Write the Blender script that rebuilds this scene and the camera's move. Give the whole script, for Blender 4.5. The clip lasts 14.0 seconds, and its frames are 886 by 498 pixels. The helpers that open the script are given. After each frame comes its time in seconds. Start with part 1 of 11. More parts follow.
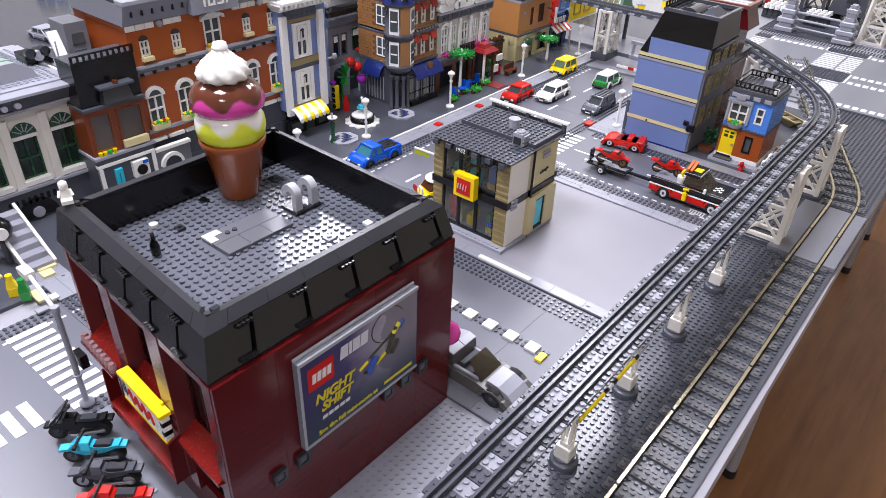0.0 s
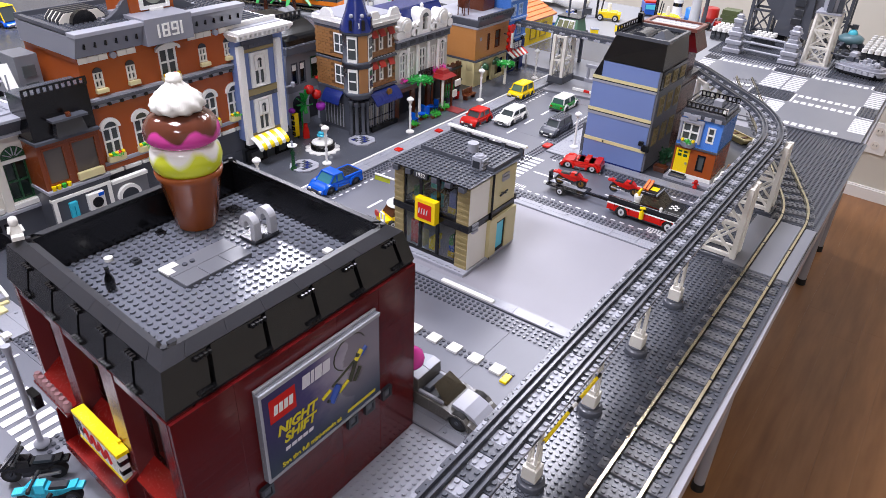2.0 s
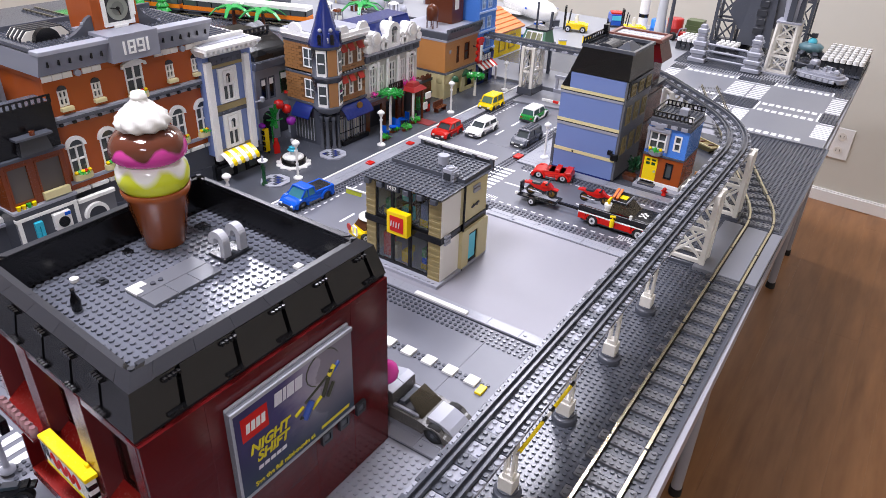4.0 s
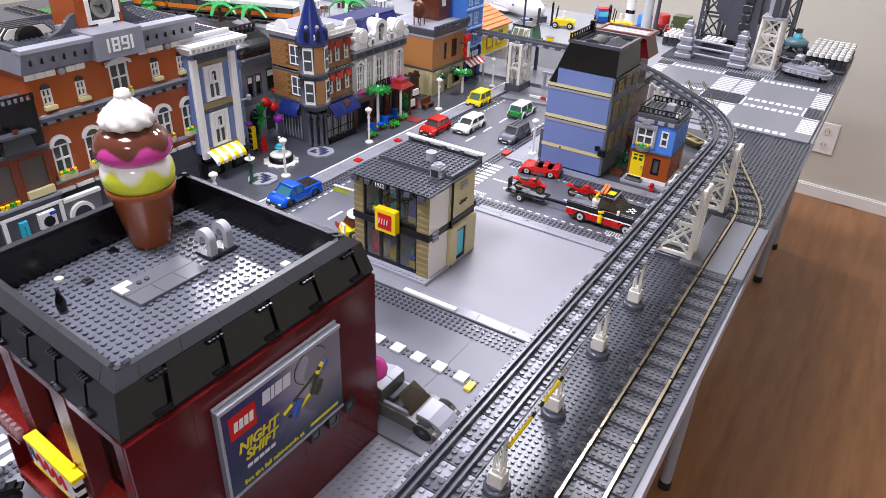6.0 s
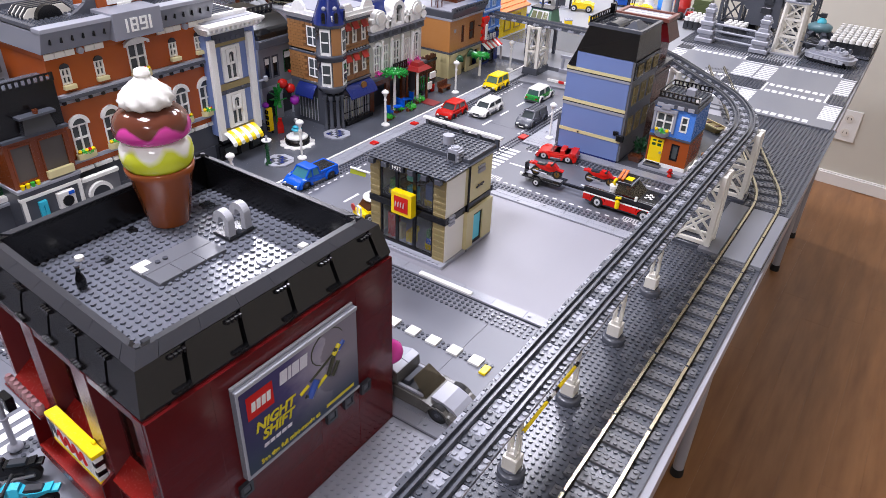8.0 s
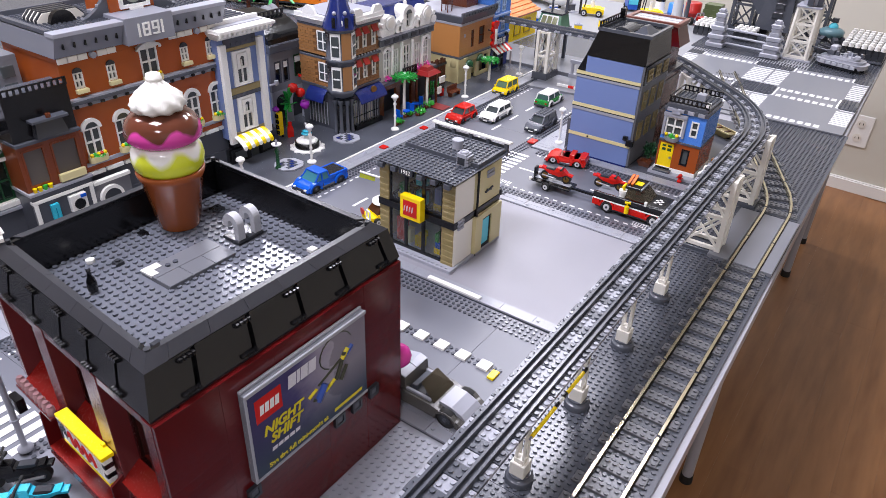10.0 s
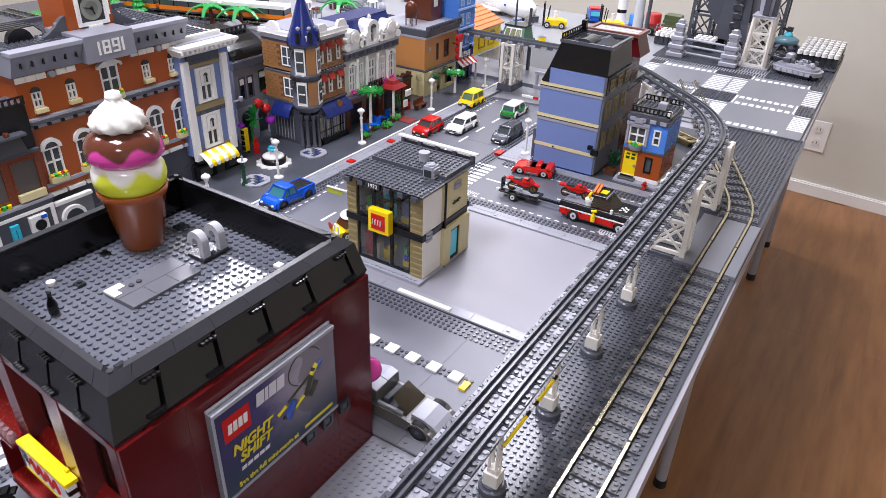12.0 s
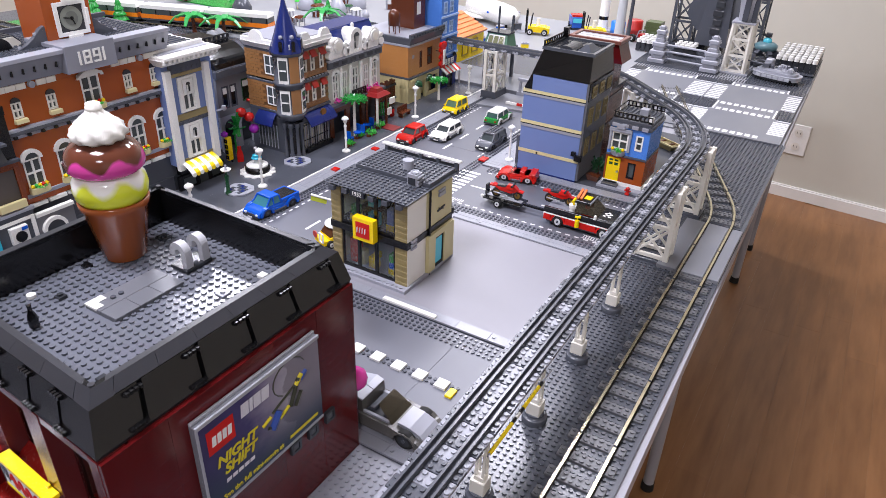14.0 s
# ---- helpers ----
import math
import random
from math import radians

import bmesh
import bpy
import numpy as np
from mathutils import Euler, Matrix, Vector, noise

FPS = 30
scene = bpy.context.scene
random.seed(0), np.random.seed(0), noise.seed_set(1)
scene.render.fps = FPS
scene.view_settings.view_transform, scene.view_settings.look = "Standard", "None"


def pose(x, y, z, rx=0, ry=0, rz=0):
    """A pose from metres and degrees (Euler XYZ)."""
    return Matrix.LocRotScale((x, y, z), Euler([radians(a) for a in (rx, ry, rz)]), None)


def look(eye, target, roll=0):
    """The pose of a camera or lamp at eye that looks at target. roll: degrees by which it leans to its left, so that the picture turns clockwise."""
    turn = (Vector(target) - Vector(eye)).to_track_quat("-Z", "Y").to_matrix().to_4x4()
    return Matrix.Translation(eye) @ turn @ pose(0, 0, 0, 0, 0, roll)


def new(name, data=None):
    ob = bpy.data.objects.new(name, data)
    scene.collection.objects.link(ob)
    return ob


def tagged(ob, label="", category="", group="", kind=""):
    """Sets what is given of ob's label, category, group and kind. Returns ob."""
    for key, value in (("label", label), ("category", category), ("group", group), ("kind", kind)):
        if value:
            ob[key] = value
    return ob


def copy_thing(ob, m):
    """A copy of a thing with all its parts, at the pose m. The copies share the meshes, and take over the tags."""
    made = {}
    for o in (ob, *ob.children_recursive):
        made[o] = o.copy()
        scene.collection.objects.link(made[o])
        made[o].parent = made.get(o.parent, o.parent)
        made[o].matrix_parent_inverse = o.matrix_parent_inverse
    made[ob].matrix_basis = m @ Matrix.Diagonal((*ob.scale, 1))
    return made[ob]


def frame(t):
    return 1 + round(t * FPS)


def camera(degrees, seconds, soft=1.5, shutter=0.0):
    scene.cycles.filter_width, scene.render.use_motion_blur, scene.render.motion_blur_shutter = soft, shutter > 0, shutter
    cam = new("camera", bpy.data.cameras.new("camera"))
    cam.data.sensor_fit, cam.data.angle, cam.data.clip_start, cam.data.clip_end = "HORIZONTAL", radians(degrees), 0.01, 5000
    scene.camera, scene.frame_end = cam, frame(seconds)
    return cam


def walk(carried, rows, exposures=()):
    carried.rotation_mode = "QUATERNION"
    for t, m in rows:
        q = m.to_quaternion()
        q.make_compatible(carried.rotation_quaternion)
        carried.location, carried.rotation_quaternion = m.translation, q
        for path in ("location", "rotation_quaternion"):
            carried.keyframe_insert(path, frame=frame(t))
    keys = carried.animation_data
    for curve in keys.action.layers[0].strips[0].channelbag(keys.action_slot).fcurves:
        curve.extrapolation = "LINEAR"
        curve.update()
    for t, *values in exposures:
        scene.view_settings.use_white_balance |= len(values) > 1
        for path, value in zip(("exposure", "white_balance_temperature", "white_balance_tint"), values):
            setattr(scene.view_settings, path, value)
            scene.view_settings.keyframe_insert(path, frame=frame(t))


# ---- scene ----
cam = camera(65.2, 14.0, soft=0.85)
PATH = [
    (0, (0.133, -0.676, 0.559), (-0.905, 0.632, -0.542), 2.4),
    (0.5, (0.134, -0.674, 0.558), (-0.886, 0.653, -0.536), 2.4),
    (1, (0.135, -0.675, 0.56), (-0.88, 0.675, -0.51), 2.5),
    (1.5, (0.137, -0.675, 0.562), (-0.87, 0.698, -0.488), 2.4),
    (2, (0.139, -0.674, 0.562), (-0.847, 0.72, -0.478), 2.4),
    (2.5, (0.141, -0.673, 0.563), (-0.824, 0.741, -0.47), 2.4),
    (3, (0.142, -0.673, 0.564), (-0.82, 0.751, -0.459), 2.3),
    (3.5, (0.142, -0.672, 0.563), (-0.808, 0.763, -0.453), 2.3),
    (4, (0.143, -0.672, 0.564), (-0.797, 0.776, -0.446), 2.3),
    (6.5, (0.145, -0.671, 0.563), (-0.766, 0.789, -0.456), 2.3),
    (7, (0.144, -0.671, 0.562), (-0.776, 0.772, -0.472), 2.2),
    (7.5, (0.142, -0.671, 0.562), (-0.783, 0.759, -0.486), 2.3),
    (8, (0.141, -0.672, 0.561), (-0.79, 0.749, -0.494), 2.4),
    (10.5, (0.141, -0.672, 0.562), (-0.816, 0.74, -0.48), 2.2),
    (11, (0.142, -0.671, 0.563), (-0.797, 0.765, -0.464), 2.2),
    (11.5, (0.145, -0.671, 0.564), (-0.775, 0.782, -0.457), 2.2),
    (12, (0.146, -0.671, 0.563), (-0.754, 0.8, -0.451), 2.1),
    (12.5, (0.147, -0.67, 0.564), (-0.737, 0.811, -0.448), 2.1),
    (13, (0.148, -0.67, 0.564), (-0.718, 0.823, -0.447), 2.1),
    (13.5, (0.148, -0.67, 0.565), (-0.715, 0.829, -0.44), 2.1),
    (14, (0.148, -0.67, 0.565), (-0.724, 0.829, -0.432), 2.1),
]
walk(cam, [(t, look(eye, target, roll)) for t, eye, target, roll in PATH])
scene.view_settings.exposure = 0.0

# ---- light: rows of unseen white ceiling panels, mostly over the table, in a closed room ----
FLOOR_Z, CEIL_Z = -0.735, 1.75
# the last panel is added behind the viewpoint to brighten the house fronts
LAMPS = [(-0.62, 1.35, 29), (-2.05, 1.2, 35), (-0.62, -0.55, 37), (-2.05, -0.55, 35), (-1.3, 2.2, 27), (0.6, -1.6, 23)]
for lx, ly, watts in LAMPS:
    data = bpy.data.lights.new("panel_light", "AREA")
    data.shape, data.size, data.size_y, data.energy, data.color = "RECTANGLE", 0.55, 0.30, watts, (0.885, 0.875, 1.0)
    ob = new("panel_light", data)
    ob.matrix_world = pose(lx, ly, CEIL_Z - 0.03)
world = bpy.data.worlds.new("room_air")
world.use_nodes = True
world.node_tree.nodes["Background"].inputs[0].default_value = (0.9, 0.93, 1.0, 1)
world.node_tree.nodes["Background"].inputs[1].default_value = 0.3
scene.world = world

# ---- materials ----
def srgb(h):
    v = [int(h[i:i + 2], 16) / 255 for i in (0, 2, 4)]
    return tuple(c / 12.92 if c < 0.04045 else ((c + 0.055) / 1.055) ** 2.4 for c in v) + (1,)


MATS = {}


def nodes_of(name):
    m = bpy.data.materials.new(name)
    m.use_nodes = True
    nt = m.node_tree
    return m, nt, nt.nodes["Principled BSDF"]


def plastic(name, color, rough=0.28, vary=0.06, bump=0.008, alpha=1.0, emit=0.0, scale=90, joints=0.0, metal=0.0):
    """Moulded plastic: faint tone drift, scuffs in the gloss, a slightly uneven skin; joints: brick courses as fine relief."""
    if name in MATS:
        return MATS[name]
    m, nt, p = nodes_of(name)
    n, ln = nt.nodes, nt.links
    co = n.new("ShaderNodeTexCoord")
    info = n.new("ShaderNodeObjectInfo")
    big = n.new("ShaderNodeTexNoise")
    big.inputs["Scale"].default_value, big.inputs["Detail"].default_value = 14, 3
    fine = n.new("ShaderNodeTexNoise")
    fine.inputs["Scale"].default_value, fine.inputs["Detail"].default_value = scale * 6, 4
    ln.new(co.outputs["Object"], big.inputs["Vector"])
    ln.new(co.outputs["Object"], fine.inputs["Vector"])
    add = n.new("ShaderNodeMath")
    add.operation = "ADD"
    ln.new(big.outputs["Fac"], add.inputs[0])
    ln.new(info.outputs["Random"], add.inputs[1])
    mr = n.new("ShaderNodeMapRange")
    mr.inputs["From Min"].default_value, mr.inputs["From Max"].default_value = 0.3, 1.7
    mr.inputs["To Min"].default_value, mr.inputs["To Max"].default_value = 1 - vary, 1 + vary
    ln.new(add.outputs[0], mr.inputs["Value"])
    mix = n.new("ShaderNodeVectorMath")
    mix.operation = "SCALE"
    c = srgb(color) if isinstance(color, str) else tuple(color) + (1,)
    mix.inputs[0].default_value = c[:3]
    ln.new(mr.outputs[0], mix.inputs["Scale"])
    ln.new(mix.outputs[0], p.inputs["Base Color"])
    rr = n.new("ShaderNodeMapRange")
    rr.inputs["To Min"].default_value, rr.inputs["To Max"].default_value = max(rough - 0.05, 0.04), rough + 0.07
    ln.new(fine.outputs["Fac"], rr.inputs["Value"])
    ln.new(rr.outputs[0], p.inputs["Roughness"])
    p.inputs["Metallic"].default_value = metal
    bp = n.new("ShaderNodeBump")
    bp.inputs["Strength"].default_value, bp.inputs["Distance"].default_value = bump, 0.001
    ln.new(fine.outputs["Fac"], bp.inputs["Height"])
    if joints:
        br = n.new("ShaderNodeTexBrick")
        br.inputs["Scale"].default_value = 1.0
        br.inputs["Brick Width"].default_value, br.inputs["Row Height"].default_value = 0.032, 0.0096
        br.inputs["Mortar Size"].default_value, br.inputs["Mortar Smooth"].default_value = 0.0003, 0.3
        br.inputs["Color1"].default_value = br.inputs["Color2"].default_value = (1, 1, 1, 1)
        br.inputs["Mortar"].default_value = (0, 0, 0, 1)
        sep, comb = n.new("ShaderNodeSeparateXYZ"), n.new("ShaderNodeCombineXYZ")
        s2 = n.new("ShaderNodeMath")
        s2.operation = "ADD"
        ln.new(co.outputs["Object"], sep.inputs[0])
        ln.new(sep.outputs[0], s2.inputs[0])
        ln.new(sep.outputs[1], s2.inputs[1])
        ln.new(s2.outputs[0], comb.inputs[0])
        ln.new(sep.outputs[2], comb.inputs[1])
        ln.new(comb.outputs[0], br.inputs["Vector"])
        b2 = n.new("ShaderNodeBump")
        b2.inputs["Strength"].default_value, b2.inputs["Distance"].default_value = joints, 0.0006
        ln.new(br.outputs["Color"], b2.inputs["Height"])
        ln.new(bp.outputs[0], b2.inputs["Normal"])
        bp = b2
    ln.new(bp.outputs[0], p.inputs["Normal"])
    if alpha < 1:
        p.inputs["Transmission Weight"].default_value = 1 - alpha
        p.inputs["IOR"].default_value = 1.15
    if emit:
        p.inputs["Emission Color"].default_value = c
        p.inputs["Emission Strength"].default_value = emit
    MATS[name] = m
    return m


DBG = plastic("dark_bluish_grey", "4c4f57", 0.24)
ROADG = plastic("road_grey", "62646d", 0.34, 0.05)
LBG = plastic("light_bluish_grey", "9a9ca6", 0.30)
LOTG = plastic("lot_grey", "8a8991", 0.42, 0.03)
BLACK = plastic("black", "0e0e10", 0.22, 0.1, 0.008)
CAPG = plastic("roof_cap_black", "33353a", 0.2, 0.16)
WHITE = plastic("white", "e9e8e4", 0.26, 0.03)
PRINT = plastic("white_print", "e4e4e6", 0.4, 0.03)
DKRED = plastic("dark_red", "551012", 0.14, 0.10, 0.03, joints=0.15)
RED = plastic("red", "c41a12", 0.22)
YELLOW = plastic("yellow", "f5d40c", 0.25)
BLUE = plastic("blue", "0a55c4", 0.2)
SANDBLUE = plastic("sand_blue", "6f82b4", 0.3, 0.05, joints=0.12)
MEDBLUE = plastic("medium_blue", "4f86dc", 0.26, joints=0.2)
DKBLUE = plastic("dark_blue", "1c2a68", 0.16, 0.04, 0.004)
TAN = plastic("tan", "c8bc8c", 0.3, joints=0.3)
TANP = plastic("tan_plain", "d9cd9a", 0.3)
DKTAN = plastic("dark_tan", "8f8055", 0.32, joints=0.5)
ORANGE = plastic("dark_orange", "9f4c1b", 0.2, 0.07, joints=0.15)
NOUGAT = plastic("medium_nougat", "b37a42", 0.28, joints=0.35)
BROWN = plastic("reddish_brown", "5b2c16", 0.25)
CONE = plastic("cone_brown", "985028", 0.16)
GREEN = plastic("green", "1d8a34", 0.26)
BGREEN = plastic("bright_green", "39b23c", 0.28)
DKGREEN = plastic("dark_green", "1d4a2c", 0.26)
PINK = plastic("dark_pink", "d43f9c", 0.12)
MAGENTA = plastic("magenta", "9a2aa8", 0.22)
AZURE = plastic("medium_azure", "35b4cf", 0.25)
SAND = plastic("sand_green", "8aa593", 0.3)
CREAM = plastic("cream_white", "e2ded4", 0.3)
STICK = plastic("vanilla_white", "eceae4", 0.2)
RUBBER = plastic("rubber", "161616", 0.7)
CHROME = plastic("nickel_rail", (0.62, 0.56, 0.40), 0.2, 0.12, metal=1.0)
STEEL = plastic("silver", (0.6, 0.6, 0.62), 0.3, metal=1.0)
GLASS = plastic("window_glass", "4a4f50", 0.06, 0.25, 0.0, scale=40)
CLEAR = plastic("clear_glass", "eef4f6", 0.03, 0.0, 0.0, alpha=0.05)
SMOKE = plastic("smoke_glass", "6a6252", 0.08, 0.0, 0.0, alpha=0.3)
TRBLUE = plastic("trans_blue", "58c4d8", 0.08)
PEARL = plastic("pearl_gold", "8a6a30", 0.3, metal=0.6)
TABLEW = plastic("table_laminate", "9a9aa1", 0.4, 0.03)


def wood_floor():
    m, nt, p = nodes_of("oak_floor")
    n, ln = nt.nodes, nt.links
    co = n.new("ShaderNodeTexCoord")
    mp = n.new("ShaderNodeMapping")
    mp.inputs["Scale"].default_value = (9, 1.2, 1)
    ln.new(co.outputs["Object"], mp.inputs["Vector"])
    noi = n.new("ShaderNodeTexNoise")
    noi.inputs["Scale"].default_value, noi.inputs["Detail"].default_value = 3.5, 8
    ln.new(mp.outputs[0], noi.inputs["Vector"])
    info = n.new("ShaderNodeObjectInfo")
    mixv = n.new("ShaderNodeMath")
    mixv.operation = "MULTIPLY_ADD"
    mixv.inputs[1].default_value = 0.14
    ln.new(info.outputs["Random"], mixv.inputs[0])
    ln.new(noi.outputs["Fac"], mixv.inputs[2])
    ramp = n.new("ShaderNodeValToRGB")
    ramp.color_ramp.elements[0].position, ramp.color_ramp.elements[1].position = 0.3, 0.9
    ramp.color_ramp.elements[0].color, ramp.color_ramp.elements[1].color = srgb("77502f"), srgb("a07148")
    ln.new(mixv.outputs[0], ramp.inputs[0])
    ln.new(ramp.outputs[0], p.inputs["Base Color"])
    p.inputs["Roughness"].default_value = 0.34
    bp = n.new("ShaderNodeBump")
    bp.inputs["Strength"].default_value, bp.inputs["Distance"].default_value = 0.15, 0.002
    ln.new(noi.outputs["Fac"], bp.inputs["Height"])
    ln.new(bp.outputs[0], p.inputs["Normal"])
    return m


OAK = wood_floor()
PAINT = plastic("wall_paint", "cbc8bc", 0.7, 0.03, 0.15)
CEILP = plastic("ceiling_paint", "e6e5e0", 0.8, 0.03, 0.1)


def blotchy(name, base, drip, level, soft):
    """Two-colour ice cream: the drip colour comes down in tongues round the scoop."""
    m, nt, p = nodes_of(name)
    n, ln = nt.nodes, nt.links
    co, sep = n.new("ShaderNodeTexCoord"), n.new("ShaderNodeSeparateXYZ")
    ln.new(co.outputs["Object"], sep.inputs[0])
    at = n.new("ShaderNodeMath")
    at.operation = "ARCTAN2"
    ln.new(sep.outputs[1], at.inputs[0])
    ln.new(sep.outputs[0], at.inputs[1])
    mul = n.new("ShaderNodeMath")
    mul.operation = "MULTIPLY"
    mul.inputs[1].default_value = 6
    ln.new(at.outputs[0], mul.inputs[0])
    sn = n.new("ShaderNodeMath")
    sn.operation = "SINE"
    ln.new(mul.outputs[0], sn.inputs[0])
    noi = n.new("ShaderNodeTexNoise")
    noi.inputs["Scale"].default_value = 60
    ln.new(co.outputs["Object"], noi.inputs["Vector"])
    ma = n.new("ShaderNodeMath")
    ma.operation = "MULTIPLY_ADD"
    ma.inputs[1].default_value = 0.0056
    ln.new(sn.outputs[0], ma.inputs[0])
    ln.new(sep.outputs[2], ma.inputs[2])
    nb = n.new("ShaderNodeMath")
    nb.operation = "MULTIPLY_ADD"
    nb.inputs[1].default_value = 0.010
    ln.new(noi.outputs["Fac"], nb.inputs[0])
    ln.new(ma.outputs[0], nb.inputs[2])
    mr = n.new("ShaderNodeMapRange")
    mr.inputs["From Min"].default_value, mr.inputs["From Max"].default_value = level - soft, level + soft
    ln.new(nb.outputs[0], mr.inputs["Value"])
    mx = n.new("ShaderNodeMix")
    mx.data_type = "RGBA"
    mx.inputs[6].default_value, mx.inputs[7].default_value = srgb(base), srgb(drip)
    ln.new(mr.outputs[0], mx.inputs[0])
    ln.new(mx.outputs[2], p.inputs["Base Color"])
    p.inputs["Roughness"].default_value = 0.1
    return m


# ---- mesh helpers ----
P = 0.008
PL = 0.0032


class MB:
    """Collects boxes, cylinders, prisms and studs for one mesh."""

    def __init__(self):
        self.v, self.f, self.smooth = [], [], []

    def add(self, vs, fs, smooth=False):
        o = len(self.v)
        self.v += vs
        self.f += [[i + o for i in q] for q in fs]
        self.smooth += [smooth] * len(fs)
        return self

    def box(self, x0, x1, y0, y1, z0, z1):
        vs = [(x, y, z) for z in (z0, z1) for y in (y0, y1) for x in (x0, x1)]
        return self.add(vs, [(0, 2, 3, 1), (4, 5, 7, 6), (0, 1, 5, 4), (2, 6, 7, 3), (0, 4, 6, 2), (1, 3, 7, 5)])

    def cbox(self, x0, x1, y0, y1, z0, z1, b=0.0004):
        """A box with its upper and upright edges eased."""
        def ring(i, z):
            return [(x0 + i + b, y0 + i, z), (x1 - i - b, y0 + i, z), (x1 - i, y0 + i + b, z), (x1 - i, y1 - i - b, z),
                    (x1 - i - b, y1 - i, z), (x0 + i + b, y1 - i, z), (x0 + i, y1 - i - b, z), (x0 + i, y0 + i + b, z)]
        vs = ring(0, z0) + ring(0, z1 - b) + ring(b, z1)
        fs = [tuple(range(7, -1, -1)), tuple(range(16, 24))]
        for k in (0, 8):
            fs += [(k + i, k + (i + 1) % 8, k + 8 + (i + 1) % 8, k + 8 + i) for i in range(8)]
        return self.add(vs, fs)

    def cyl(self, cx, cy, z0, z1, r0, r1=None, n=16, smooth=True):
        r1 = r0 if r1 is None else r1
        a = [2 * math.pi * i / n for i in range(n)]
        vs = [(cx + r0 * math.cos(t), cy + r0 * math.sin(t), z0) for t in a] + [(cx + r1 * math.cos(t), cy + r1 * math.sin(t), z1) for t in a]
        self.add(vs, [(i, (i + 1) % n, n + (i + 1) % n, n + i) for i in range(n)], smooth)
        return self.add(vs, [tuple(range(n - 1, -1, -1)), tuple(range(n, 2 * n))])

    def tube(self, a, b, r, n=8):
        """A round bar from a to b."""
        a, b = Vector(a), Vector(b)
        q = (b - a).to_track_quat("Z", "Y")
        vs = []
        for p in (a, b):
            vs += [tuple(p + q @ Vector((r * math.cos(2 * math.pi * i / n), r * math.sin(2 * math.pi * i / n), 0))) for i in range(n)]
        self.add(vs, [(i, (i + 1) % n, n + (i + 1) % n, n + i) for i in range(n)], True)
        return self.add(vs, [tuple(range(n - 1, -1, -1)), tuple(range(n, 2 * n))])

    def bar(self, a, b, w, h=None):
        """A square bar from a to b."""
        a, b, h = Vector(a), Vector(b), h or w
        q = (b - a).to_track_quat("Z", "Y")
        vs = []
        for p in (a, b):
            vs += [tuple(p + q @ Vector(c)) for c in ((-w / 2, -h / 2, 0), (w / 2, -h / 2, 0), (w / 2, h / 2, 0), (-w / 2, h / 2, 0))]
        return self.add(vs, [(0, 1, 5, 4), (1, 2, 6, 5), (2, 3, 7, 6), (3, 0, 4, 7), (3, 2, 1, 0), (4, 5, 6, 7)])

    def disc_x(self, x0, x1, cy, cz, r, n=16, smooth=True):
        """A wheel-like cylinder along x."""
        a = [2 * math.pi * i / n for i in range(n)]
        vs = [(x, cy + r * math.cos(t), cz + r * math.sin(t)) for x in (x0, x1) for t in a]
        self.add(vs, [(i, (i + 1) % n, n + (i + 1) % n, n + i) for i in range(n)], smooth)
        return self.add(vs, [tuple(range(n - 1, -1, -1)), tuple(range(n, 2 * n))])

    def disc_y(self, y0, y1, cx, cz, r, n=16, half=False):
        a = [(math.pi if half else 2 * math.pi) * i / (n - (1 if half else 0)) for i in range(n)]
        vs = [(cx + r * math.cos(t), y, cz + r * math.sin(t)) for y in (y0, y1) for t in a]
        self.add(vs, [(i, (i + 1) % n, n + (i + 1) % n, n + i) for i in range(n)])
        return self.add(vs, [tuple(range(n)), tuple(range(2 * n - 1, n - 1, -1))])

    def lathe(self, prof, cx=0, cy=0, n=28, wob=0.0, lobes=8, twist=0.0):
        """Turns (radius, height) pairs about the upright axis; wob: lobes pressed into the round."""
        vs = []
        for k, (r, z) in enumerate(prof):
            for i in range(n):
                t = 2 * math.pi * i / n
                rr = r * (1 + wob * math.cos(lobes * (t + twist * k)))
                vs.append((cx + rr * math.cos(t), cy + rr * math.sin(t), z))
        fs = []
        for k in range(len(prof) - 1):
            fs += [(k * n + i, k * n + (i + 1) % n, (k + 1) * n + (i + 1) % n, (k + 1) * n + i) for i in range(n)]
        self.add(vs, fs, True)
        m = (len(prof) - 1) * n
        return self.add(vs, [tuple(range(n - 1, -1, -1)), tuple(range(m, m + n))])

    def prism(self, poly, y0, y1):
        """A polygon in x and z, drawn out along y."""
        n = len(poly)
        vs = [(x, y0, z) for x, z in poly] + [(x, y1, z) for x, z in poly]
        return self.add(vs, [tuple(range(n)), tuple(range(2 * n - 1, n - 1, -1))] + [(i, n + i, n + (i + 1) % n, (i + 1) % n) for i in range(n)])

    def slab(self, poly, z0, z1):
        """A polygon in x and y, drawn up."""
        n = len(poly)
        vs = [(x, y, z0) for x, y in poly] + [(x, y, z1) for x, y in poly]
        return self.add(vs, [tuple(range(n - 1, -1, -1)), tuple(range(n, 2 * n))] + [(i, (i + 1) % n, n + (i + 1) % n, n + i) for i in range(n)])

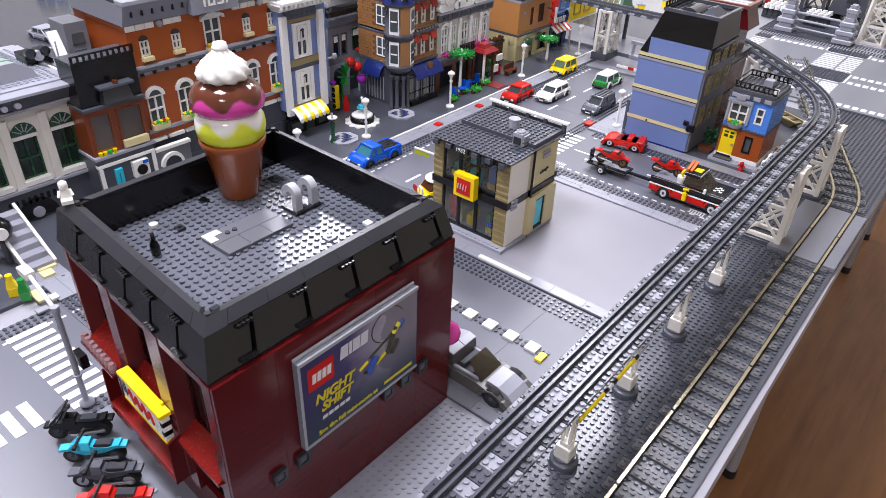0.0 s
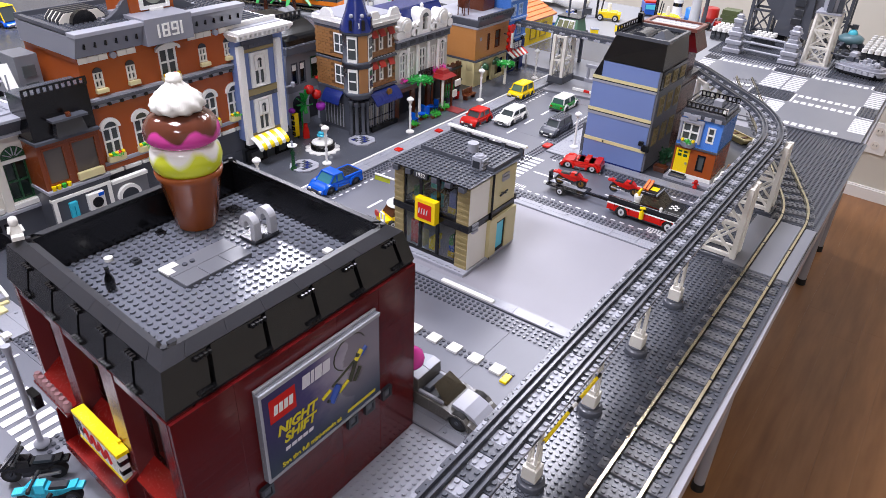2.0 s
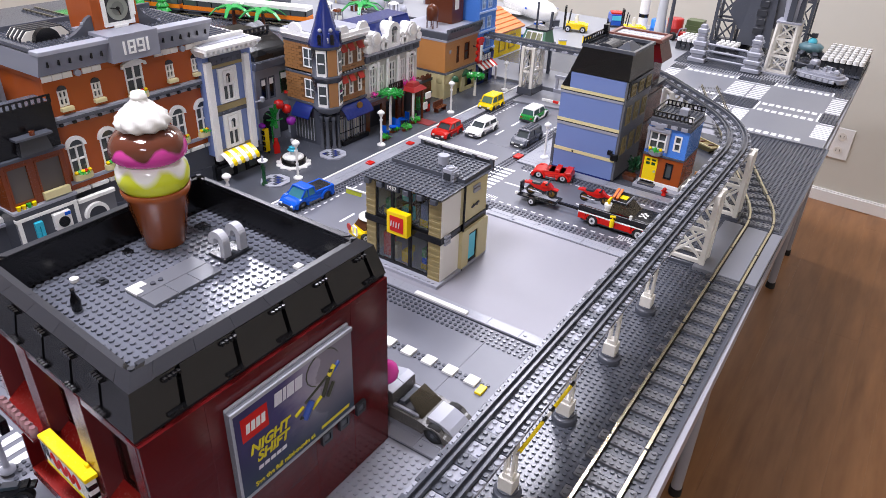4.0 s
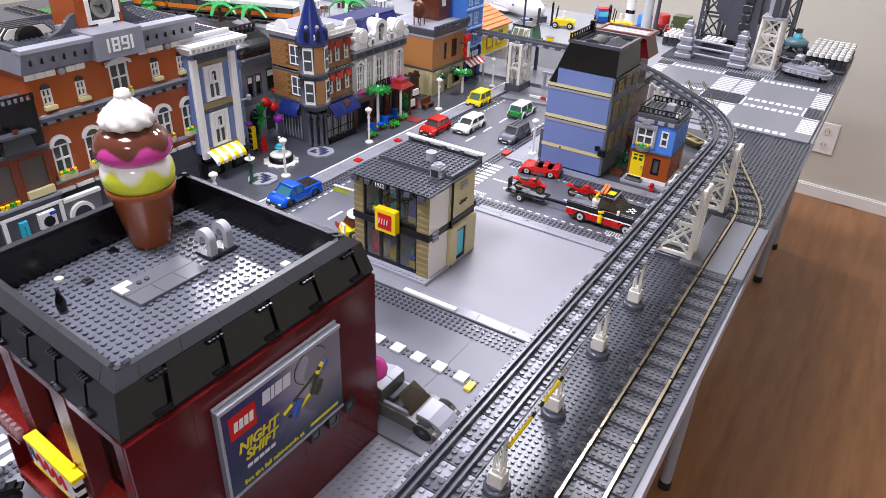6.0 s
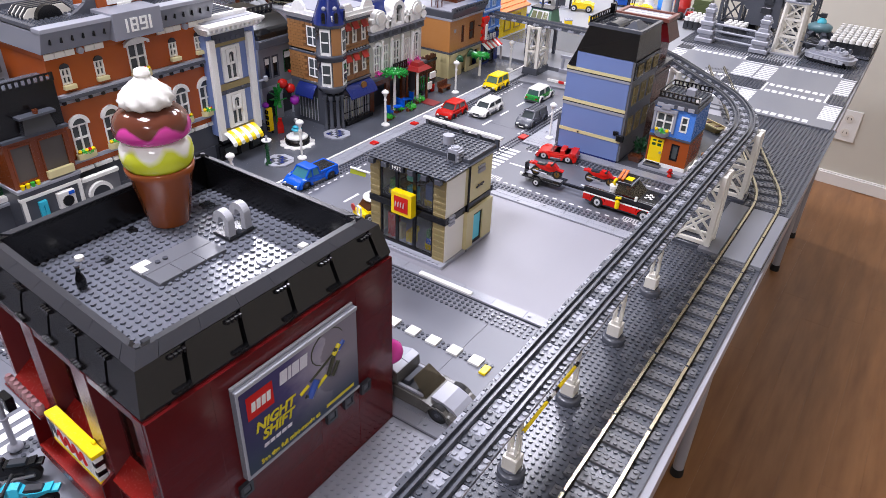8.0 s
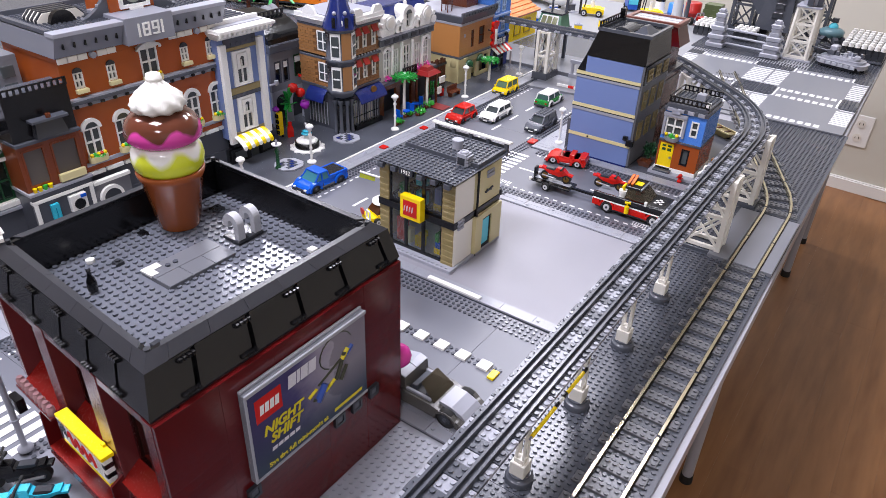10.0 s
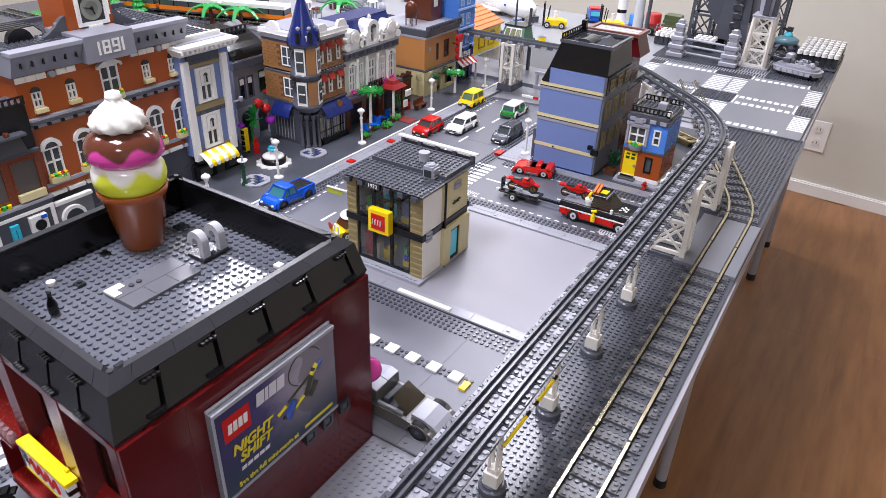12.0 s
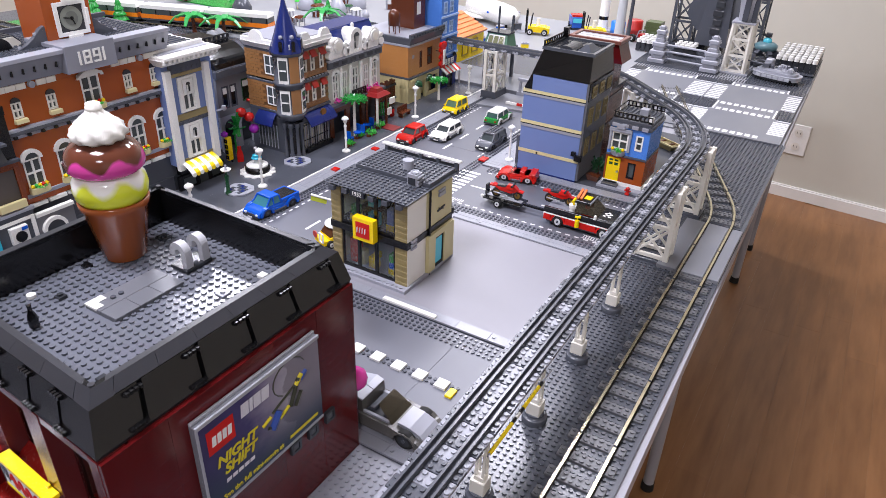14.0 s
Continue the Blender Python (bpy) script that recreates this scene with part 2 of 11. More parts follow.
    def frustum(self, a, b, z0, z1):
        """From the rectangle a (x0, x1, y0, y1) at z0 to the rectangle b at z1."""
        vs = [(a[0], a[2], z0), (a[1], a[2], z0), (a[1], a[3], z0), (a[0], a[3], z0), (b[0], b[2], z1), (b[1], b[2], z1), (b[1], b[3], z1), (b[0], b[3], z1)]
        return self.add(vs, [(3, 2, 1, 0), (4, 5, 6, 7), (0, 1, 5, 4), (1, 2, 6, 5), (2, 3, 7, 6), (3, 0, 4, 7)])

    def studs(self, x0, y0, nx, ny, z, skip=None, n=8, px=P, py=P, r=0.0024):
        """A grid of studs; the first one's centre is half a pitch in from (x0, y0)."""
        a = [2 * math.pi * (i + 0.5) / n for i in range(n)]
        cs = [(r * math.cos(t), r * math.sin(t)) for t in a]
        side = [(i, (i + 1) % n, n + (i + 1) % n, n + i) for i in range(n)] + [tuple(range(n, 2 * n))]
        for j in range(ny):
            for i in range(nx):
                if skip and skip(i, j):
                    continue
                cx, cy = x0 + (i + 0.5) * px, y0 + (j + 0.5) * py
                self.add([(cx + a_, cy + b_, z) for a_, b_ in cs] + [(cx + a_, cy + b_, z + 0.0017) for a_, b_ in cs], side)
        return self

    def wall(self, x0, x1, z0, z1, y0, y1, holes=()):
        """An upright wall along x, in one piece, with openings (hx0, hx1, hz0, hz1) right through it."""
        xs = sorted({x0, x1, *[min(max(h[k], x0), x1) for h in holes for k in (0, 1)]})
        zs = sorted({z0, z1, *[min(max(h[k], z0), z1) for h in holes for k in (2, 3)]})
        nx, nz = len(xs) - 1, len(zs) - 1

        def solid(i, j):
            if not (0 <= i < nx and 0 <= j < nz):
                return False
            x, z = (xs[i] + xs[i + 1]) / 2, (zs[j] + zs[j + 1]) / 2
            return not any(h[0] < x < h[1] and h[2] < z < h[3] for h in holes)
        at, vs, fs = {}, [], []

        def v(i, j, k):
            if (i, j, k) not in at:
                at[i, j, k] = len(vs)
                vs.append((xs[i], (y0, y1)[k], zs[j]))
            return at[i, j, k]
        for i in range(nx):
            for j in range(nz):
                if not solid(i, j):
                    continue
                fs.append((v(i, j, 0), v(i + 1, j, 0), v(i + 1, j + 1, 0), v(i, j + 1, 0)))
                fs.append((v(i, j, 1), v(i, j + 1, 1), v(i + 1, j + 1, 1), v(i + 1, j, 1)))
                if not solid(i - 1, j):
                    fs.append((v(i, j, 0), v(i, j + 1, 0), v(i, j + 1, 1), v(i, j, 1)))
                if not solid(i + 1, j):
                    fs.append((v(i + 1, j, 0), v(i + 1, j, 1), v(i + 1, j + 1, 1), v(i + 1, j + 1, 0)))
                if not solid(i, j - 1):
                    fs.append((v(i, j, 0), v(i, j, 1), v(i + 1, j, 1), v(i + 1, j, 0)))
                if not solid(i, j + 1):
                    fs.append((v(i, j + 1, 0), v(i + 1, j + 1, 0), v(i + 1, j + 1, 1), v(i, j + 1, 1)))
        return self.add(vs, fs)

    def leaves(self, c, r, n, size, flat=1.0, seed=1):
        """Many small tilted leaf blades in a ball of radius r round c."""
        rnd = random.Random(seed)
        for _ in range(n):
            d = Vector((rnd.gauss(0, 1), rnd.gauss(0, 1), rnd.gauss(0, 1) * flat)).normalized() * r * rnd.uniform(0.3, 1)
            q = Euler((rnd.uniform(0, 6), rnd.uniform(0, 6), rnd.uniform(0, 6))).to_matrix()
            o = Vector(c) + d
            k = size * rnd.uniform(0.7, 1.3)
            pts = [(-k, 0, 0), (0, -k * 0.4, k * 0.1), (k, 0, 0), (0, k * 0.4, k * 0.1), (0, 0, k * 0.25), (0, 0, -k * 0.12)]
            self.add([tuple(o + q @ Vector(p_)) for p_ in pts], [(0, 1, 4), (1, 2, 4), (2, 3, 4), (3, 0, 4), (1, 0, 5), (2, 1, 5), (3, 2, 5), (0, 3, 5)])
        return self

    def mesh(self, name):
        me = bpy.data.meshes.new(name)
        me.from_pydata(self.v, [], self.f)
        me.polygons.foreach_set("use_smooth", self.smooth)
        me.update()
        return me


def part(name, mb, material, parent=None, label="", kind=""):
    me = mb.mesh(name)
    me.materials.append(material)
    ob = new(name, me)
    ob.parent = parent
    return tagged(ob, label, kind=kind)


def thing(name, m, label, category, group="", kind=""):
    ob = new(name)
    ob.empty_display_size = 0.01
    ob.matrix_basis = m if isinstance(m, Matrix) else pose(*m)
    return tagged(ob, label, category, group, kind)


def solo(name, mb, material, label, category, group="", kind="", m=None):
    ob = part(name, mb, material)
    if m is not None:
        ob.matrix_basis = m if isinstance(m, Matrix) else pose(*m)
    return tagged(ob, label, category, group, kind)


def letters(parent, text, size, m, material, depth=0.0006, name="lettering", align="CENTER", shear=0.0, label="", bold=0.0):
    """Raised lettering in the built-in font, turned into a mesh."""
    cu = bpy.data.curves.new(name, "FONT")
    cu.body, cu.size, cu.extrude, cu.align_x, cu.align_y, cu.shear = text, size, depth, align, "CENTER", shear
    cu.offset = bold
    tmp = new("lettering_curve", cu)
    me = bpy.data.meshes.new_from_object(tmp.evaluated_get(bpy.context.evaluated_depsgraph_get()))
    bpy.data.objects.remove(tmp)
    bpy.data.curves.remove(cu)
    me.materials.clear()
    me.materials.append(material)
    ob = new(name, me)
    ob.parent = parent
    ob.matrix_basis = m
    return tagged(ob, label)


def quad(mb, a, b, c, d, t):
    """A four-cornered panel of thickness t, its outer face at a, b, c, d (anticlockwise seen from outside)."""
    a, b, c, d = (Vector(v) for v in (a, b, c, d))
    n = (b - a).cross(d - a).normalized() * t
    vs = [tuple(v - n) for v in (a, b, c, d)] + [tuple(v) for v in (a, b, c, d)]
    return mb.add(vs, [(3, 2, 1, 0), (4, 5, 6, 7), (0, 1, 5, 4), (1, 2, 6, 5), (2, 3, 7, 6), (3, 0, 4, 7)])


def wpart(name, mb, material, th, label="", kind="", parent=None):
    """A part given in the place's own coordinates, under an unturned thing."""
    ob = part(name, mb, material, parent or th, label, kind)
    if parent is None:
        ob.location = -th.location
    return ob


def box(*a):
    return MB().cbox(*a)

# ---- the room ----
def room():
    # the wall behind the table stands a little askew to it
    def askew(x, y):
        return (x, y - 0.0725 * (x + 0.02))
    mb = MB().slab([askew(-4.0, 2.570), askew(1.7, 2.570), askew(1.7, 2.67), askew(-4.0, 2.67)], FLOOR_Z, CEIL_Z)
    tagged(part("wall_north", mb, PAINT), "plain off-white painted room wall behind the table", "wall", kind="structure")
    for nm, b in (("wall_east", (1.6, 1.7, -3.5, 2.56)), ("wall_west", (-4.1, -4.0, -3.5, 2.96)), ("wall_south", (-4.0, 1.7, -3.6, -3.5))):
        tagged(part(nm, MB().box(*b, FLOOR_Z, CEIL_Z), PAINT), "plain off-white painted room wall", "wall", kind="structure")
    tagged(part("ceiling", MB().box(-4.1, 1.7, -3.6, 2.96, CEIL_Z, CEIL_Z + 0.1), CEILP), "plain white ceiling of the room", "ceiling", kind="structure")
    tagged(part("baseboard", MB().slab([askew(-4.0, 2.5705), askew(-4.0, 2.562), askew(1.6, 2.562), askew(1.6, 2.5705)], FLOOR_Z + 0.048, FLOOR_Z + 0.054).slab([askew(-4.0, 2.5705), askew(-4.0, 2.556), askew(1.6, 2.556), askew(1.6, 2.5705)], FLOOR_Z, FLOOR_Z + 0.048), WHITE), "white painted baseboard along the wall", "baseboard", kind="structure")
    fl = tagged(part("floor", MB().box(-4.1, 1.7, -3.6, 2.96, FLOOR_Z - 0.1, FLOOR_Z - 0.004), OAK), "warm brown oak plank floor with soft shine", "floor", kind="structure")
    for lx, ly, watts in LAMPS:
        t = thing("ceiling_light", (lx, ly, CEIL_Z), "unseen flat white ceiling light panel with a thin frame", "ceiling light", "ceiling lights")
        part("frame", MB().wall(-0.32, 0.32, -0.19, 0.19, -0.02, 0.0, [(-0.29, 0.29, -0.16, 0.16)]), WHITE, t).matrix_basis = pose(0, 0, 0, -90)
    return fl


FLOOR = room()
rnd = random.Random(17)
for a in range(21):
    y = -1.6 - rnd.random() * 0.9
    while y < 2.5:
        y1 = min(2.57, y + rnd.uniform(0.7, 1.2))
        if y1 - y > 0.05 and y1 > -1.4:
            part("plank", MB().cbox(-0.12 + 0.082 * a + 0.00006, -0.12 + 0.082 * (a + 1) - 0.00006, y + 0.00006, y1 - 0.00006, FLOOR_Z - 0.004, FLOOR_Z + 0.0001 * rnd.random(), 0.0002), OAK, FLOOR)
        y = y1

# outlet on the wall
ot = thing("wall_outlet", (0.018, 2.5672, -0.47, 0, 0, -4.15), "white double power outlet plate on the wall", "outlet")
part("plate", MB().cbox(-0.043, 0.043, -0.006, 0.0, -0.066, 0.066, 0.002), WHITE, ot)
for dz in (-0.03, 0.03):
    s_ = part("socket", MB().disc_y(-0.008, -0.005, 0, dz, 0.017, 20), CREAM, ot)
    part("slot", MB().box(-0.008, -0.006, -0.0088, -0.007, dz - 0.004, dz + 0.006).box(0.006, 0.008, -0.0088, -0.007, dz - 0.004, dz + 0.006), BLACK, s_)

# ---- the table ----
def table():
    t = thing("table", (0, 0, 0), "long light grey laminate table carrying the toy city", "table")
    edge = [(-2.6, -1.2), (0.081, -1.2), (0.045, 1.99), (-2.6, 1.99)]
    part("tabletop", MB().slab(edge, -0.030, -0.003), TABLEW, t)
    for x, y in ((-0.012, 1.955), (-0.010, 1.673), (0.004, 0.584), (0.018, -0.6), (-2.4, 1.8), (-2.4, -1.0)):
        leg = part("leg", MB().cyl(x, y, FLOOR_Z + 0.02, -0.030, 0.0125, 0.0135, 14), TABLEW, t)
        part("foot", MB().cyl(x, y, FLOOR_Z - 0.003, FLOOR_Z + 0.022, 0.0155, 0.0145, 14), RUBBER, leg, "black rubber foot")
    part("apron", MB().slab([(-2.5, -1.1), (0.05, -1.1), (0.01, 1.9), (-2.5, 1.9)], -0.07, -0.030), TABLEW, t)


table()


# ---- baseplates, roads and pavements ----
def plate(name, x0, x1, y0, y1, z, material, label, studs=None, cat="baseplate", group="baseplates", studmat=None):
    """A thin plate; studs: rectangles (x0, y0, nx, ny) of studs on it."""
    t = thing(name, (0, 0, 0), label, cat, group)
    part("sheet", MB().box(x0, x1, y0, y1, z - 0.0035, z), material, t)
    if studs:
        mb = MB()
        for sx, sy, nx, ny in studs:
            mb.studs(sx, sy, nx, ny, z)
        part("studs", mb, studmat or material, t, kind="stuff")
    return t


def tiles(name, rects, z, material, label, h=PL, cat="tile", group=""):
    for r in rects:
        solo(name, MB().cbox(r[0], r[1], r[2], r[3], z, z + h, 0.0004), material, label, cat, group)


def kerb(x0, x1, y0, y1, label):
    """A row of light grey tiles laid end to end on a plate, with a stud left bare here and there."""
    t = tagged(new("kerb"), label, "pavement", kind="structure")
    part("bed", MB().box(x0, x1, y0, y1, -0.003, 0.0008), DBG, t)
    lengthways = y1 - y0 > x1 - x0
    a0, a1, b0, b1 = (y0, y1, x0, x1) if lengthways else (x0, x1, y0, y1)
    rows = 2 if b1 - b0 > 0.022 else 1
    for r in range(rows):
        c0, c1 = b0 + (b1 - b0) * r / rows + 0.00015, b0 + (b1 - b0) * (r + 1) / rows - 0.00015
        n_ = max(1, round((a1 - a0) / 0.048))
        for k in range(n_):
            p0, p1 = a0 + (a1 - a0) * k / n_ + 0.00015, a0 + (a1 - a0) * (k + 1) / n_ - 0.00015
            mb = MB().cbox(*((c0, c1, p0, p1) if lengthways else (p0, p1, c0, c1)), 0.0009, PL + 0.00008 * ((k * 5 + r * 3) % 4), 0.0003)
            if (k * 7 + r * 3) % 5 == 2:
                cx, cy = ((c0 + c1) / 2, p0 + 0.006) if lengthways else (p0 + 0.006, (c0 + c1) / 2)
                mb.studs(cx - 0.004, cy - 0.004, 1, 1, PL)
            part("tile", mb, plastic("tile_grey", "90929b", 0.28), t)


# strip under the railway, plate by plate
for k in range(-3, 8):
    y0 = 0.008 + 0.256 * k
    y1 = y0 + 0.2555
    if k < 4:
        plate("baseplate", -0.1195, 0.0605, y0, y1, 0.0, DBG, "dark grey studded baseplate under the railway", [(-0.1195, y0, 22, 31 if k == 7 else 32)])
# open plate by the red shop
plate("baseplate", -0.1995, -0.1200, -0.7, -0.2385, 0.0, LBG, "light grey studded baseplate beside the red shop", [(-0.1995, -0.69, 9, 56)])
plate("baseplate", -0.4700, -0.1200, -0.90, -0.7005, 0.0, LBG, "light grey studded baseplate")
# front road, runs across
plate("road_plate", -0.4615, -0.2020, -0.2380, -0.0010, 0.0, ROADG, "dark grey road plate with a studded verge", [(-0.458, -0.0345, 32, 4)], "road plate", "road plates", DBG)
plate("road_plate", -0.2015, -0.1200, -0.2380, -0.0010, 0.0, ROADG, "dark grey road plate with a studded verge", [(-0.2015, -0.0345, 10, 4)], "road plate", "road plates", DBG)
kerb(-0.4615, -0.1200, -0.2375, -0.2055, "light grey tiled pavement along the front road")
kerb(-0.4700, -0.1200, 0.0005, 0.0185, "light grey tiled pavement along the empty lot")
kerb(-0.3900, -0.1200, 0.2855, 0.3090, "light grey tiled pavement behind the empty lot")
tiles("tile", [(-0.340, -0.252, 0.0008, 0.0085)], PL, WHITE, "long white tile on the kerb")
for k in range(9):
    tiles("tile", [(-0.1825 - 0.0320 * k, -0.1665 - 0.0320 * k, -0.1140, -0.0980)], 0.0002, WHITE, "square white lane tile on the road", PL, "tile", "lane tiles")
tiles("tile", [(-0.1615, -0.1525, -0.1225, -0.1065)], 0.0002, YELLOW, "small yellow tile with one stud on the road")
lane = MB()
for k in range(10):
    lane.studs(-0.1665 - 0.0320 * k, -0.1140, 2, 2, 0.0001)
solo("lane_studs", lane, DBG, "pairs of dark studs between white lane tiles", "studs", kind="stuff")
# empty lot
solo("lot", MB().box(-0.4700, -0.1200, 0.0190, 0.2850, -0.003, 0.0008), LOTG, "smooth light grey empty building lot", "ground", kind="structure")
# cross road with the race truck
plate("road_plate", -0.4600, -0.1200, 0.3095, 0.5240, 0.0, ROADG, "dark grey road plate with studded verges and white dashes",
      [(-0.440, 0.3105, 40, 3), (-0.440, 0.500, 40, 3)], "road plate", "road plates", DBG)
# long street
for k, (a, b) in enumerate(((-0.95, -0.696), (-0.6955, -0.4405), (-0.44, -0.185), (-0.1845, 0.070), (0.0705, 0.325), (0.3255, 0.58), (0.5805, 0.835), (0.8355, 1.09))):
    plate("road_plate", -0.6725, -0.4605, a, b, 0.0, ROADG, "dark grey street plate with a studded verge", [(-0.6725, a, 3, 31), (-0.4860, a, 3, 31)] if a > 0.3 else [(-0.6725, a, 3, 31)],
          "road plate", "road plates", DBG)
kerb(-0.7080, -0.6730, -0.25, 1.0, "light grey tiled kerb along the street")
solo("edging", MB().cbox(-0.7085, -0.7045, -0.25, 1.0, PL + 0.0004, PL + 0.0022, 0.0003), WHITE, "thin white edging along the plaza kerb", "edging", kind="structure")
for y in (0.326, 0.461):
    tiles("tile", [(-0.694, -0.680, y - 0.008, y + 0.006)], PL, RED, "small red kerb tile", PL, "tile", "red kerb tiles")
solo("pavement", MB().box(-1.25, -0.7085, -0.25, 1.0, -0.003, 0.0028), DBG, "dark grey plaza in front of the town houses", "pavement", kind="structure")
kerb(-0.4600, -0.1200, 0.5245, 0.5480, "light grey tiled pavement before the blue tower")
kerb(-0.4600, -0.3950, 0.5485, 0.90, "light grey tiled pavement beside the blue tower")
solo("pavement", MB().box(-0.3945, -0.1200, 0.5485, 0.95, -0.003, 0.0020), DBG, "dark grey plot under the blue tower and cottage", "pavement", kind="structure")
tiles("tile", [(-0.476, -0.461, 0.535, 0.556)], PL, RED, "small red kerb tile", PL, "tile", "red kerb tiles")
# back area
solo("pavement", MB().box(-2.5, -0.1200, 1.0005, 1.98, -0.003, 0.0010), plastic("board_grey", "8c8e92", 0.4, 0.06), "light grey boards behind the railway bridge", "pavement", kind="structure")


def marks(name, rects, z, label):
    mb = MB()
    for r in rects:
        mb.box(r[0], r[1], r[2], r[3], z, z + 0.0003)
    return solo(name, mb, PRINT, label, "road marking", kind="structure")


marks("road_marking", [(-0.4300 + 0.0165 * k, -0.4215 + 0.0165 * k, 0.3405, 0.3440) for k in range(18)], 0.0001, "white dashes along the cross road edge")
marks("road_marking", [(-0.4300 + 0.0165 * k, -0.4215 + 0.0165 * k, 0.4940, 0.4970) for k in range(18)], 0.0001, "white dashes along the cross road edge")
marks("road_marking", [(-0.6440, -0.6405, -0.9 + 0.0165 * k, -0.8915 + 0.0165 * k) for k in range(118)], 0.0001, "white dashes along the street edge")
marks("road_marking", [(-0.4910, -0.4880, 0.56 + 0.0165 * k, 0.5685 + 0.0165 * k) for k in range(28)], 0.0001, "white dashes along the street edge")
marks("road_marking", [(-0.5760, -0.5715, -0.42 + 0.075 * k, -0.382 + 0.075 * k) for k in range(20)], 0.0001, "long white dashes along the street centre")
marks("road_marking", [(-0.430 + 0.075 * k, -0.392 + 0.075 * k, 0.4205, 0.4250) for k in range(4)], 0.0001, "long white dashes along the cross road centre")
marks("zebra_crossing", [(-0.482, -0.440, 0.335 + 0.0155 * k, 0.3435 + 0.0155 * k) for k in range(10)], 0.0004, "white zebra crossing over the cross road")
marks("road_marking", [(-0.170 + 0.0045 * k, -0.168 + 0.0045 * k, 0.347, 0.357) for k in range(6)] + [(-0.172, -0.1435, 0.3455, 0.3468), (-0.172, -0.1435, 0.3572, 0.3585)], 0.0002, "white printed drain grid on the road")
marks("road_marking", [(-0.432 + 0.0045 * k, -0.430 + 0.0045 * k, 0.347, 0.357) for k in range(6)], 0.0002, "white printed drain grid on the road")
# big crossing beyond the red shop
marks("zebra_crossing", [(-0.648 + 0.0172 * k, -0.638 + 0.0172 * k, -0.515, -0.468) for k in range(10)], 0.0004, "white zebra crossing at the street corner")

# ---- railways ----
def along(path, step):
    """Points and headings along straight and curved pieces: ("s", length) and ("c", radius, degrees, side)."""
    x, y, h = path[0]
    out = []
    for kind, *a in path[1:]:
        if kind == "s":
            n = max(1, round(a[0] / step))
            for k in range(n):
                out.append((x - math.sin(h) * a[0] * k / n, y + math.cos(h) * a[0] * k / n, h))
            x, y = x - math.sin(h) * a[0], y + math.cos(h) * a[0]
        else:
            r, deg = a
            n = max(1, round(r * radians(deg) / step))
            cx, cy, h0 = x - math.cos(h) * r, y - math.sin(h) * r, h
            for k in range(n):
                g = h0 + radians(deg) * k / n
                out.append((cx + math.cos(g) * r, cy + math.sin(g) * r, g))
            h = h0 + radians(deg)
            x, y = cx + math.cos(h) * r, cy + math.sin(h) * r
    out.append((x, y, h))
    return out


def ribbon(pts, off, w, z0, z1):
    """A rail swept along pts at a sideways offset."""
    mb = MB()
    vs = []
    for x, y, h in pts:
        for o, z in ((off - w / 2, z0), (off + w / 2, z0), (off + w / 2, z1), (off - w / 2, z1)):
            vs.append((x + math.cos(h) * o, y + math.sin(h) * o, z))
    fs = []
    for k in range(len(pts) - 1):
        for i in range(4):
            fs.append((4 * k + i, 4 * k + (i + 1) % 4, 4 * k + 4 + (i + 1) % 4, 4 * k + 4 + i))
    m = 4 * (len(pts) - 1)
    return mb.add(vs, fs + [(3, 2, 1, 0), (m, m + 1, m + 2, m + 3)])


def tie_mesh(nm, n, bare):
    """A sleeper n studs long and two deep; bare: the columns under the rails."""
    mb = MB().cbox(-0.004 * n, 0.004 * n, -0.0077, 0.0077, 0, PL)
    return mb.studs(-0.004 * n, -0.008, n, 2, PL, lambda i, j: i in bare).mesh(nm)


